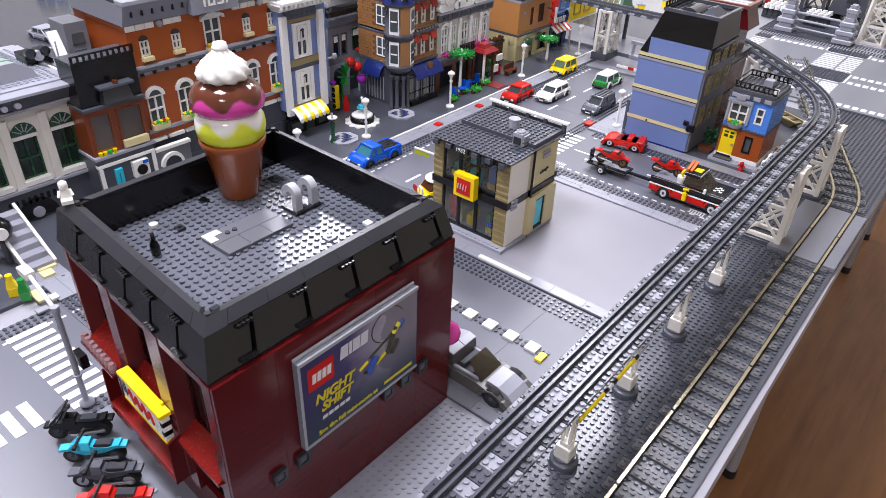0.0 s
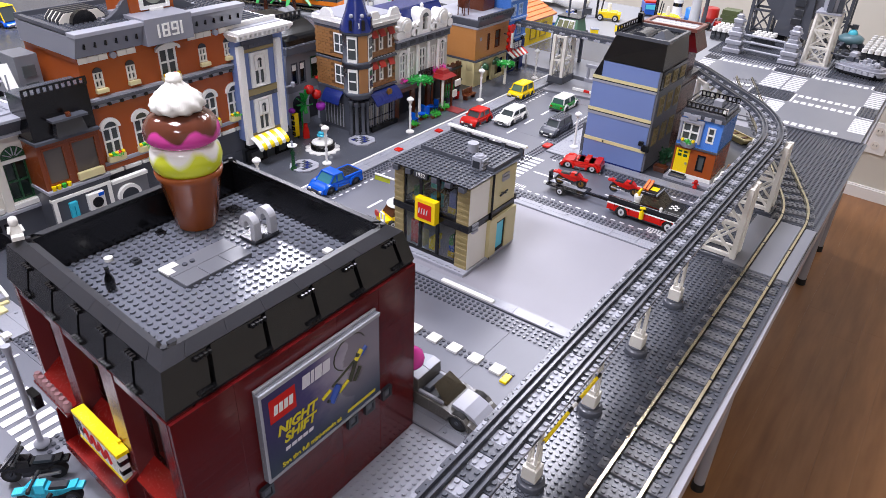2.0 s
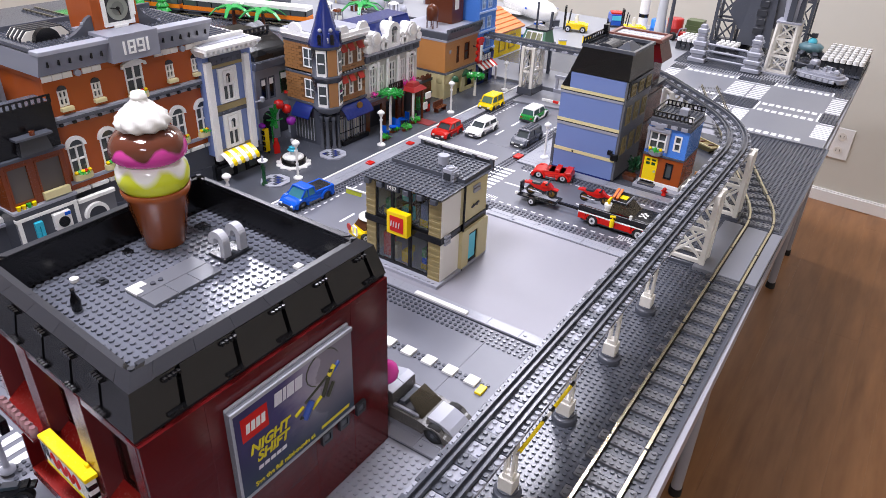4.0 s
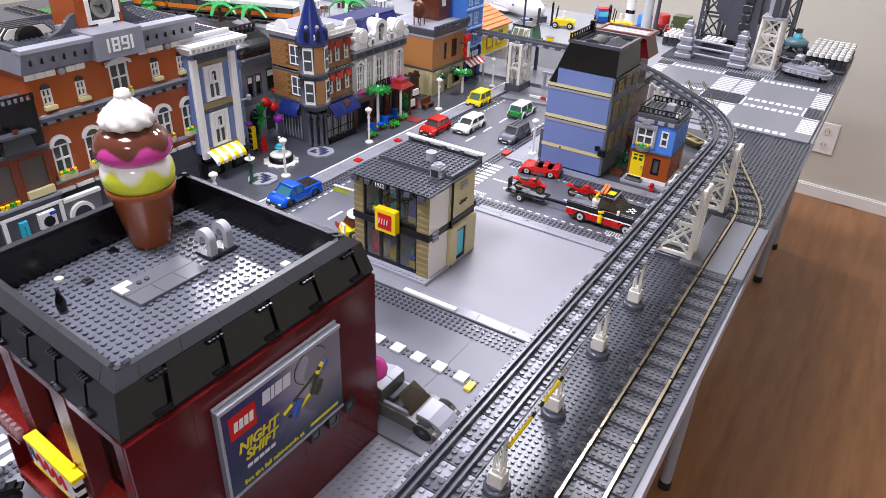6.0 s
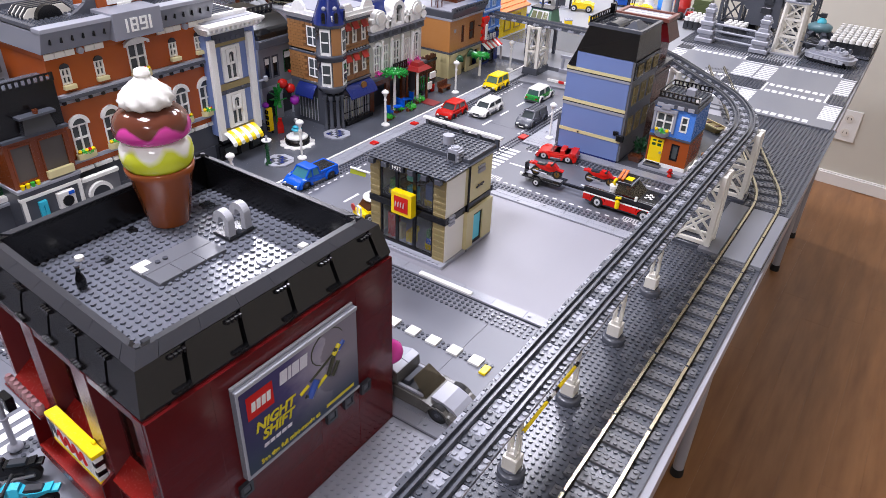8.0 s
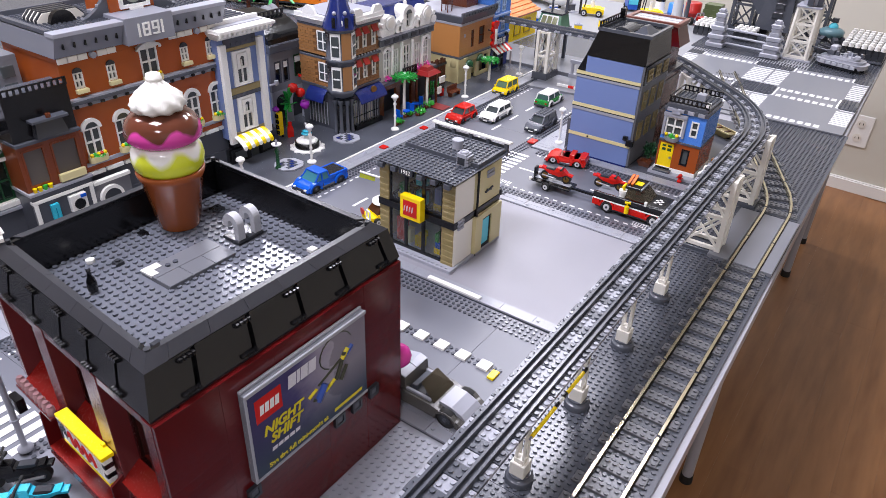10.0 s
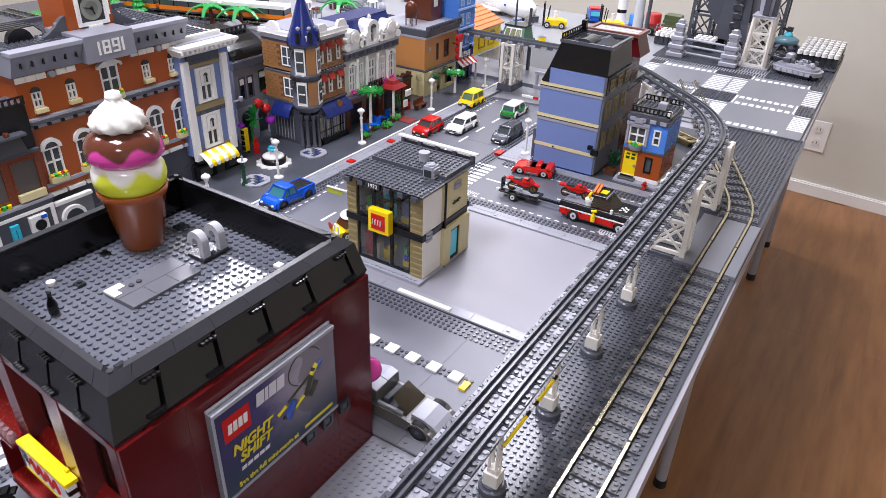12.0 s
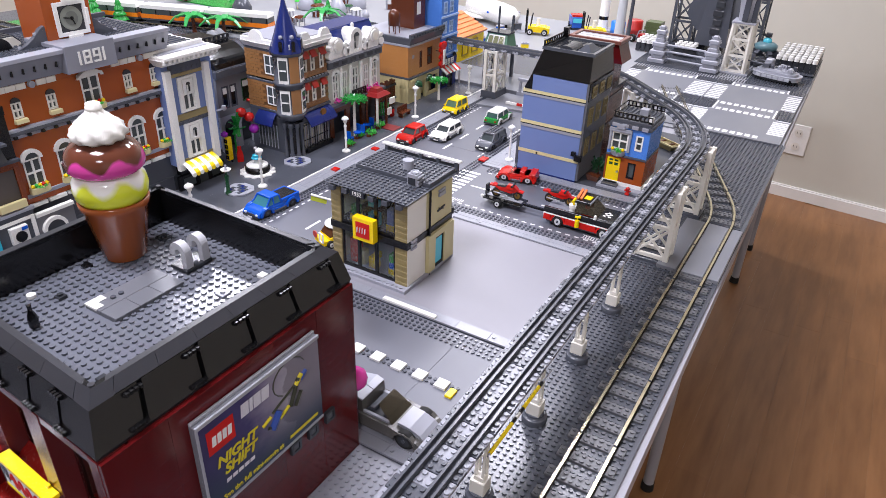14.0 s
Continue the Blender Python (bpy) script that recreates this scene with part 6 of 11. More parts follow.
    part("roof_arch", MB().disc_y(0.050, 0.060, 0.052, 0.2752, 0.020, 12, True), BLACK, t)
    return t


town_hall()


def bank():
    W, D = 0.2900, 0.2000
    t = house("white_bank", -0.8950, -0.5480, W, D, 0.0030, "white toy bank with tall arched windows and grey cornice")
    part("plinth", MB().box(0, W, -0.004, D, 0, 0.0480), DBG, t)
    for k in range(8):
        part("plinth_bar", MB().cbox(0.150 + 0.009 * k, 0.1545 + 0.009 * k, -0.0062, -0.0042, 0.028, 0.038), BLACK, t)
    ledge(t, W, D, 0.0482, 0.0530, LBG, 0.008)
    wins = [(c - 0.0165, c + 0.0165, 0.0620, 0.1240) for c in (0.034, 0.090, 0.146, 0.200, 0.254)]
    shell(t, W, D, 0.0532, 0.1650, CREAM, wins, th=0.010)
    for k, h in enumerate(wins):
        frame_window(t, *h, 0.004, DKGREEN, 1, 1, seed=k, glass=plastic("green_glass", "15241d", 0.1))
        part("sill", MB().cbox(h[0] - 0.003, h[1] + 0.003, -0.006, -0.0002, h[2] - 0.0075, h[2] - 0.0003), WHITE, t)
        c = (h[0] + h[1]) / 2
        part("fanlight", MB().disc_y(-0.0022, -0.0003, c, h[3] + 0.0060, 0.0175, 14, True), DKGREEN, t, "dark green fan light")
        rays = MB()
        for a in (30, 60, 90, 120, 150):
            rays.bar((c + 0.004 * math.cos(radians(a)), -0.0028, h[3] + 0.0065 + 0.004 * math.sin(radians(a))), (c + 0.016 * math.cos(radians(a)), -0.0028, h[3] + 0.0065 + 0.016 * math.sin(radians(a))), 0.0013)
        part("fanlight_bars", rays, LBG, t)
        part("lintel", MB().cbox(h[0] - 0.002, h[1] + 0.002, -0.0035, -0.0003, h[3] + 0.0004, h[3] + 0.0056), WHITE, t)
    for x in (0.0, 0.058, 0.114, 0.170, 0.224, W - 0.010):
        part("pilaster", MB().cbox(x, x + 0.012, -0.0042, -0.0003, 0.0532, 0.1560), CREAM, t)
    ledge(t, W, D, 0.1652, 0.1690, LBG, 0.012, "cornice")
    part("cornice", MB().frustum((-0.002, W + 0.002, -0.010, D), (-0.004, W + 0.004, -0.022, D), 0.1692, 0.1880), DBG, t)
    ledge(t, W, D, 0.1882, 0.1920, LBG, 0.023, "cornice_cap")
    part("roof", MB().box(0, W, 0.0, D, 0.1922, 0.1940), LBG, t)
    part("roof_studs", MB().studs(0.01, 0.01, 33, 22, 0.1940), LBG, t, kind="stuff")
    part("skylight", MB().prism([(0.160, 0.1942), (0.250, 0.1942), (0.245, 0.2060), (0.225, 0.2190), (0.185, 0.2190), (0.165, 0.2060)], 0.030, 0.130), SAND, t, "sand green glazed roof light")
    for k in range(6):
        part("skylight_rib", MB().prism([(0.158, 0.1942), (0.252, 0.1942), (0.247, 0.2075), (0.226, 0.2205), (0.184, 0.2205), (0.163, 0.2075)], 0.0288 + 0.0195 * k, 0.0325 + 0.0195 * k), LBG, t)
    part("arched_doorway", MB().disc_y(-0.0062, -0.0042, 0.186, 0.004, 0.030, 16, True), BLACK, t, "black arched doorway in the plinth")
    part("doorway_lamp", MB().disc_y(-0.0085, -0.0064, 0.186, 0.012, 0.0085, 14), LBG, t)
    for k in range(10):
        part("cornice_boss", MB().disc_y(-0.0230, -0.0150, 0.040 + 0.0175 * k, 0.1790, 0.0042, 10), LBG, t)


bank()


def brown_shop():
    W, D = 0.0980, 0.0480
    t = house("corner_shop", -0.8530, -0.2779, W, D, 0.0308, "narrow black toy shop with reddish brown windows")
    t.scale = (0.95, 0.95, 0.95)
    part("plinth", MB().box(0, W, 0, D, -0.0293, -0.0002), DBG, t)
    part("plinth", MB().box(0, W, -0.004, D, 0, 0.0520), DBG, t)
    ledge(t, W, D, 0.0522, 0.0570, LBG, 0.007)
    holes = [(0.006, 0.040, 0.0640, 0.1240), (0.050, 0.092, 0.0640, 0.1240)]
    shell(t, W, D, 0.0572, 0.1320, plastic("reddish_frame", "7a3a1a", 0.25), holes)
    # panes are paler grey to stand in for the light they reflect
    for h in holes:
        frame_window(t, *h, 0.0, plastic("reddish_frame", "7a3a1a", 0.25), 0, 0, glass=plastic("reflection_pane", "5c554f", 0.12, 0.3))
    part("sill", MB().cbox(0.050, 0.092, -0.007, -0.0003, 0.0600, 0.0720), TANP, t)
    for k in range(4):
        part("flower", MB().cyl(0.009 + 0.008 * k, -0.004, 0.0572, 0.0640, 0.0026, 0.0036, 8), YELLOW if k != 2 else BGREEN, t)
    ledge(t, W, D, 0.1322, 0.1370, DBG, 0.006)
    shell(t, W, D, 0.1372, 0.2050, BLACK)
    part("dormer", MB().frustum((0.030, 0.078, -0.014, -0.0003), (0.034, 0.074, -0.010, -0.0003), 0.1400, 0.1640), CAPG, t)
    part("dormer_roof", MB().cbox(0.026, 0.082, -0.017, -0.0003, 0.1642, 0.1680), DBG, t)
    part("dormer_lamp", MB().cyl(0.054, -0.012, 0.1682, 0.1740, 0.004), BROWN, t)
    part("railing", MB().wall(0.0, W, 0.2052, 0.2180, -0.003, -0.0005, [(0.004 + 0.0092 * k, 0.010 + 0.0092 * k, 0.2080, 0.2155) for k in range(10)]), BLACK, t)
    part("roof", MB().box(0, W, 0.0002, 0.046, 0.2052, 0.2070), DBG, t)
    part("back_block", MB().box(0, W, 0.0482, 0.200, 0, 0.1500), LBG, t)
    part("roof_kerb", MB().cbox(0.0, 0.006, 0.050, 0.200, 0.1502, 0.1580), WHITE, t)
    part("roof_kerb", MB().cbox(W - 0.006, W, 0.050, 0.200, 0.1502, 0.1580), LBG, t)
    part("stair_tower", MB().cbox(0.054, 0.090, 0.120, 0.170, 0.1502, 0.2300), plastic("mid_grey", "75777d", 0.3, joints=0.3), t)
    for z in (0.168, 0.196):
        part("tower_window", MB().cbox(0.062, 0.082, 0.1180, 0.1198, z, z + 0.018), GLASS, t)
    part("slanted_panel", MB().bar((0.026, 0.062, 0.156), (0.030, 0.110, 0.226), 0.016, 0.004), WHITE, t, "white leaning panel")
    part("mast", MB().tube((0.012, 0.060, 0.1502), (0.012, 0.060, 0.225), 0.0012), LBG, t)
    eng = part("roof_machine", MB().cbox(-0.010, 0.030, 0.130, 0.170, 0.1502, 0.190), BLACK, t, "black and grey roof machine")
    for k in range(4):
        part("machine_drum", MB().disc_y(0.120, 0.129, -0.004 + 0.011 * k, 0.196 - 0.006 * (k % 2), 0.0080, 12), LBG if k % 2 else CAPG, eng)
    part("machine_barrel", MB().tube((0.010, 0.128, 0.176), (0.020, 0.080, 0.168), 0.006), STEEL, eng)
    part("machine_tip", MB().tube((0.0202, 0.0795, 0.1680), (0.0215, 0.0740, 0.1672), 0.0062), plastic("train_orange", "e07a1c", 0.25), eng)


brown_shop()


def terrace_wall():
    t = house("terrace_wall", -0.8500, -0.2780, 0.155, 0.004, 0.0030, "white framed basement wall with a washing machine front")
    part("wall", MB().box(0, 0.155, 0, 0.004, 0, 0.064), plastic("basement_grey", "6c6d72", 0.3), t)
    part("coping", MB().cbox(-0.001, 0.092, -0.003, 0.005, 0.0642, 0.0690), WHITE, t)
    part("coping", MB().cbox(0.094, 0.156, -0.003, 0.005, 0.0600, 0.0655), WHITE, t)
    for x in (0.0, 0.086):
        part("post", MB().cbox(x, x + 0.006, -0.003, -0.0002, 0.010, 0.0640), WHITE, t)
    wm = part("washing_machine", MB().cbox(0.050, 0.076, -0.008, -0.0003, 0.034, 0.060), WHITE, t, "white washing machine front")
    part("drum_door", MB().disc_y(-0.0098, -0.0081, 0.063, 0.045, 0.0085, 16), BLACK, wm)
    part("control", MB().cbox(0.066, 0.075, -0.0095, -0.0081, 0.054, 0.059), BLUE, wm)
    part("trousers", MB().cbox(0.022, 0.0275, -0.006, -0.0003, 0.032, 0.050).cbox(0.0285, 0.034, -0.006, -0.0003, 0.032, 0.050).cbox(0.022, 0.034, -0.006, -0.0003, 0.0502, 0.057), AZURE, t, "azure toy trousers")
    part("arch", MB().disc_y(-0.006, -0.0003, 0.118, 0.034, 0.020, 14, True), WHITE, t)
    part("arch_opening", MB().disc_y(-0.0070, -0.0062, 0.118, 0.034, 0.0145, 14, True), CAPG, t)


terrace_wall()


def white_house():
    W, D = 0.1100, 0.1800
    t = house("white_house", -0.8530, 0.0822, W, D, 0.0308, "white and sand blue town house with tall white pilasters")
    t.scale = (0.98, 0.95, 0.95)
    # dark shop under the awning
    part("shop_wall", MB().wall(0, W, -0.0293, -0.0002, 0, 0.006, [(0.010, 0.040, -0.026, -0.006), (0.048, 0.070, -0.040, -0.004), (0.078, 0.100, -0.026, -0.006)]), BLACK, t, "black shop front")
    part("shop_back", MB().box(0, W, 0.012, D, -0.0293, -0.0002), CAPG, t)
    for x0, x1, z0, z1 in ((0.010, 0.040, -0.026, -0.006), (0.048, 0.070, -0.0293, -0.004), (0.078, 0.100, -0.026, -0.006)):
        part("shop_pane", MB().box(x0, x1, 0.0030, 0.0038, z0, z1), GLASS, t)
    part("shop_front", MB().box(0.010, W - 0.010, 0.004, D, 0, 0.0230), BLACK, t)
    wins = [(0.036, 0.062, 0.034, 0.096), (0.036, 0.062, 0.124, 0.184)]
    shell(t, W, D, 0.0232, 0.2150, SANDBLUE, wins)
    for h in wins:
        frame_window(t, *h, -0.001, WHITE, 1, 1, seed=1)
        part("arch_panel", MB().wall(h[0] + 0.002, h[1] - 0.002, h[3] - 0.028, h[3] - 0.002, -0.0045, -0.0024, [(h[0] + 0.008, h[1] - 0.008, h[3] - 0.026, h[3] - 0.012)]), WHITE, t)
        part("arch_top", MB().disc_y(-0.0046, -0.0038, (h[0] + h[1]) / 2, h[3] - 0.0122, 0.0050, 10, True), GLASS, t)
        part("window_surround", MB().wall(h[0] - 0.008, h[1] + 0.008, h[2] - 0.002, h[3] + 0.004, -0.004, -0.0003, [(h[0], h[1], h[2], h[3])]), WHITE, t)
        part("window_transom", MB().cbox(h[0] + 0.002, h[1] - 0.002, -0.0034, -0.0013, h[3] - 0.030, h[3] - 0.026), WHITE, t)
    for x in (0.0, 0.086):
        part("pilaster", MB().cbox(x, x + 0.013, -0.009, -0.0004, 0.0150, 0.2050), WHITE, t)
    for z0, z1, m_ in ((0.0235, 0.0330, DKTAN), (0.1000, 0.1075, DBG), (0.1080, 0.1200, DKTAN), (0.1900, 0.1960, DKTAN), (0.1965, 0.2120, DBG)):
        part("band", MB().cbox(0.0132, 0.0858, -0.0030, -0.0003, z0, z1), m_, t)
    for k in range(6):
        part("corbel", MB().cbox(0.016 + 0.0118 * k, 0.020 + 0.0118 * k, -0.0046, -0.0032, 0.1990, 0.2050), DBG, t)
        part("corbel", MB().cbox(0.016 + 0.0118 * k, 0.020 + 0.0118 * k, -0.0046, -0.0032, 0.1010, 0.1060), DBG, t)
    part("cornice", MB().frustum((-0.004, W + 0.004, -0.010, D), (-0.010, W + 0.010, -0.022, D), 0.2152, 0.2280), WHITE, t)
    ledge(t, W + 0.002, D, 0.2282, 0.2330, WHITE, 0.024, "cornice_cap")
    for k in range(12):
        part("dentil", MB().cyl(-0.006 + 0.0105 * k, -0.0205, 0.2222, 0.2281, 0.0030, n=8), WHITE, t)
    for y in (0.014, D - 0.030):
        part("roof_rim", MB().cbox(0.000, W, y, y + 0.008, 0.2347, 0.2420), WHITE, t)
    part("roof", MB().box(0, W, 0.0, D, 0.2331, 0.2345), LBG, t)
    for k in range(9):
        part("roof_slat", MB().box(0.004, W - 0.004, 0.030 + 0.013 * k, 0.036 + 0.013 * k, 0.2346, 0.2370), DBG, t)
    # striped awning
    for k in range(8):
        x = 0.006 + 0.0092 * k
        mb = MB()
        sail(mb, x, x + 0.0090, -0.034, -0.006, 0.012, 0.030)
        mb.disc_y(-0.0345, -0.0325, x + 0.0045, 0.0112, 0.0044, 8)
        part("awning_strip", mb, YELLOW if k % 2 else WHITE, t, "striped awning strip")
    part("balcony_lamp", MB().tube((W - 0.004, -0.004, 0.105), (W + 0.004, -0.016, 0.110), 0.002).lathe([(0.002, 0.106), (0.005, 0.109), (0.004, 0.116)], W + 0.004, -0.016, 10), LBG, t)


white_house()


def grey_house():
    W, D = 0.1000, 0.1600
    t = house("grey_house", -0.9300, 0.2620, W, D, 0.0030, "recessed dark grey house under a black curved roof")
    part("arcade", MB().wall(0, W, 0, 0.0750, 0, 0.006, [(0.010, 0.038, 0.0, 0.052), (0.055, 0.085, 0.0, 0.052)]), LBG, t)
    part("arcade_back", MB().box(0, W, 0.020, D, 0, 0.0750), CAPG, t)
    for x in (0.024, 0.070):
        part("arch", MB().disc_y(-0.002, 0.0, x, 0.052, 0.014, 12, True), CAPG, t)
    wins = [(0.012, 0.030, 0.090, 0.136), (0.034, 0.052, 0.090, 0.136), (0.066, 0.090, 0.094, 0.140)]
    shell(t, W, D, 0.0752, 0.1550, plastic("mid_grey", "75777d", 0.3, joints=0.3), wins)
    for k, h in enumerate(wins):
        frame_window(t, *h, 0.001, DKGREEN if k == 2 else DBG, 0, 0, glass=plastic("dark_pane", "0d0f12", 0.1) if k < 2 else plastic("green_glass", "15241d", 0.1))
        part("blind", MB().box(h[0] + 0.004, h[1] - 0.004, 0.0005, 0.0012, h[3] - 0.016, h[3] - 0.004), WHITE, t)
    part("window_box", MB().leaves((0.078, -0.004, 0.095), 0.007, 24, 0.003, 0.4, 5), RED, t, kind="stuff")
    ledge(t, W, D, 0.1552, 0.1700, DBG, 0.006)
    part("arched_roof", MB().prism([(0, 0.1702), (W, 0.1702), (W, 0.1712), (0, 0.1712)], -0.004, D), DBG, t)
    prof = [(0.0, 0.1713), (0.003, 0.180), (0.010, 0.190), (0.021, 0.199), (0.036, 0.206), (0.054, 0.210), (D * 0.9, 0.210), (D * 0.9, 0.1713)]
    vs = [(x, y, z) for x in (0.004, W - 0.004) for y, z in prof]
    n_ = len(prof)
    rf = MB().add(vs, [tuple(range(n_ - 1, -1, -1)), tuple(range(n_, 2 * n_))] + [(i, (i + 1) % n_, n_ + (i + 1) % n_, n_ + i) for i in range(n_)])
    part("curved_roof", rf, plastic("roof_black", "0a0b0d", 0.10, 0.02, 0.0), t, "glossy black curved roof")
    part("roof_rim", MB().wall(-0.002, W, 0.2102, 0.2210, 0.056, 0.060, [(0.004 + 0.012 * k, 0.012 + 0.012 * k, 0.2125, 0.2185) for k in range(8)]), CAPG, t)


grey_house()


def cafe_corner():
    W, D = 0.1150, 0.1150
    t = house("corner_hotel", -0.8000, 0.3330, W, D, 0.0030, "tan brick corner hotel with turret, blue spire and white trim")
    part("ground_floor", MB().wall(0, W, 0, 0.0850, 0, 0.006, [(0.030, 0.048, 0.006, 0.060), (0.052, 0.070, 0.006, 0.060), (0.074, 0.106, 0.006, 0.060)]), DBG, t)
    part("ground_back", MB().box(0.002, W, 0.022, D, 0, 0.0850), CAPG, t)
    part("ground_side", MB().box(0, 0.006, 0.0062, D, 0, 0.0850), DBG, t)
    part("shop_interior", MB().box(0.032, 0.104, 0.0105, 0.0110, 0.004, 0.058), CREAM, t)
    for k in range(10):
        part("window_bar", MB().tube((0.032 + 0.0080 * k, -0.004, 0.010), (0.032 + 0.0080 * k, -0.004, 0.060), 0.0011, 6), LBG, t)
    for z in (0.026, 0.058):
        part("fence_rail", MB().bar((0.028, -0.004, z), (0.108, -0.004, z), 0.0018), BLACK, t)
    for k in range(6):
        a = radians(-190 + 40 * k)
        part("stone_column", MB().lathe([(0.0056, 0.0), (0.0056, 0.006), (0.0038, 0.008), (0.0038, 0.062), (0.0056, 0.064), (0.0056, 0.072)], 0.010 + 0.019 * math.cos(a), 0.010 + 0.019 * math.sin(a), 10), DBG, t)
    for k in range(7):
        part("window_bar", MB().tube((-0.003, 0.042 + 0.0085 * k, 0.008), (-0.003, 0.042 + 0.0085 * k, 0.058), 0.0010, 6), LBG, t)
    part("side_pane", MB().cbox(-0.0014, -0.0003, 0.040, 0.096, 0.008, 0.058), GLASS, t)
    part("fence_base", MB().cbox(0.026, 0.110, -0.013, -0.007, 0.0, 0.010), BLACK, t)
    for k in range(8):
        x = 0.028 + 0.0106 * k
        mb = MB()
        sail(mb, x, x + 0.0102, -0.025, -0.001, 0.061, 0.084)
        part("awning_strip", mb, DKBLUE, t, "dark blue awning")
    part("emblem", MB().disc_y(-0.018, -0.014, 0.078, 0.078, 0.0075, 14), PEARL, t)
    BT = plastic("log_tan", "976b40", 0.3, 0.12)
    for z0, z1 in ((0.0900, 0.1450), (0.1530, 0.2080)):
        wins = [(0.040, 0.052, z0 + 0.012, z1 - 0.012), (0.064, 0.076, z0 + 0.012, z1 - 0.012), (0.092, 0.104, z0 + 0.012, z1 - 0.012)]
        shell(t, W, D, z0, z1, plastic("mortar_brown", "6b4a2a", 0.5), wins)
        # courses of short bricks, in half bond
        face, n_ = MB(), int((z1 - z0) / 0.0061)
        for c in range(n_):
            za, zb = z0 + (z1 - z0) * c / n_ + 0.0004, z0 + (z1 - z0) * (c + 1) / n_ - 0.0004
            for k in range(9):
                x0, x1 = max(0.030, 0.026 + 0.0135 * k - 0.0067 * (c % 2)), min(W, 0.0387 + 0.0135 * k - 0.0067 * (c % 2))
                if x1 - x0 > 0.002 and not any(x0 < h[1] and x1 > h[0] and za < h[3] and zb > h[2] for h in wins):
                    face.box(x0, x1, -0.0011, -0.0001, za, zb)
                if x1 - x0 > 0.002 and not (x0 < 0.063 and x1 > 0.029 and za < z1 - 0.006 and zb > z0 + 0.010):
                    face.box(-0.0011, -0.0001, x0, x1, za, zb)
        part("brickwork", face, BT, t, kind="stuff")
        for h in wins:
            frame_window(t, *h, -0.0006, CREAM, 0, 1)
            mb = MB()
            quad(mb, (h[0] - 0.002, -0.010, h[3] - 0.002), (h[1] + 0.002, -0.010, h[3] - 0.002), (h[1] + 0.002, -0.001, h[3] + 0.012), (h[0] - 0.002, -0.001, h[3] + 0.012), 0.0022)
            part("window_awning", mb, plastic("awning_red", "a02a22", 0.3), t, "small red window awning")
        # side that looks onto the plaza
        zm = (z0 + z1) / 2
        sw = part("side_window", MB().wall(0.030, 0.062, z0 + 0.010, z1 - 0.006, -0.0016, -0.0003, [(a, b, c, d) for a, b in ((0.0325, 0.0447), (0.0473, 0.0595)) for c, d in ((z0 + 0.0125, zm - 0.0005), (zm + 0.0015, z1 - 0.0085))]), WHITE, t, "white framed window")
        sw.matrix_basis = pose(0, 0, 0, 0, 0, 90) @ Matrix.Diagonal((1, -1, 1, 1))
        pn = part("side_pane", MB().box(0.031, 0.061, -0.0010, -0.0004, z0 + 0.011, z1 - 0.007), GLASS, t)
        pn.matrix_basis = sw.matrix_basis
    for z in (0.0852, 0.1452, 0.2082):
        ledge(t, W, D, z, z + 0.0046, DBG, 0.005)
    for k in range(9):
        part("bracket", MB().cbox(0.030 + 0.0095 * k, 0.034 + 0.0095 * k, -0.0040, -0.0004, 0.0780 + 0.0722, 0.0800 + 0.0725), LBG, t)
    part("cornice", MB().frustum((-0.002, W + 0.002, -0.004, D), (-0.010, W + 0.004, -0.016, D), 0.2130, 0.2240), WHITE, t)
    part("parapet", MB().cbox(-0.008, W + 0.004, -0.014, D, 0.2242, 0.2320), WHITE, t)
    for x in (0.040, 0.100):
        part("gable", MB().prism([(x - 0.016, 0.2322), (x + 0.016, 0.2322), (x + 0.013, 0.2400), (x + 0.008, 0.2460), (x - 0.008, 0.2460), (x - 0.013, 0.2400)], -0.013, -0.006), WHITE, t)
    part("gable", MB().prism([(-0.018, 0.2322), (0.018, 0.2322), (0.014, 0.2420), (0.006, 0.2480), (-0.006, 0.2480), (-0.014, 0.2420)], 0.0, 0.006), WHITE, t).matrix_basis = pose(-0.002, 0.075, 0, 0, 0, 90)
    # round corner turret
    tur = part("turret", MB().lathe([(0.014, 0.072), (0.027, 0.080), (0.0318, 0.0880), (0.0318, 0.0935), (0.0285, 0.0936), (0.0285, 0.1430), (0.0318, 0.1432), (0.0300, 0.1490), (0.0318, 0.1500), (0.0318, 0.1560), (0.0285, 0.1562), (0.0285, 0.2080), (0.0330, 0.2082), (0.0330, 0.2140)], 0.010, 0.010, 8), DBG, t, "eight-sided corner turret")
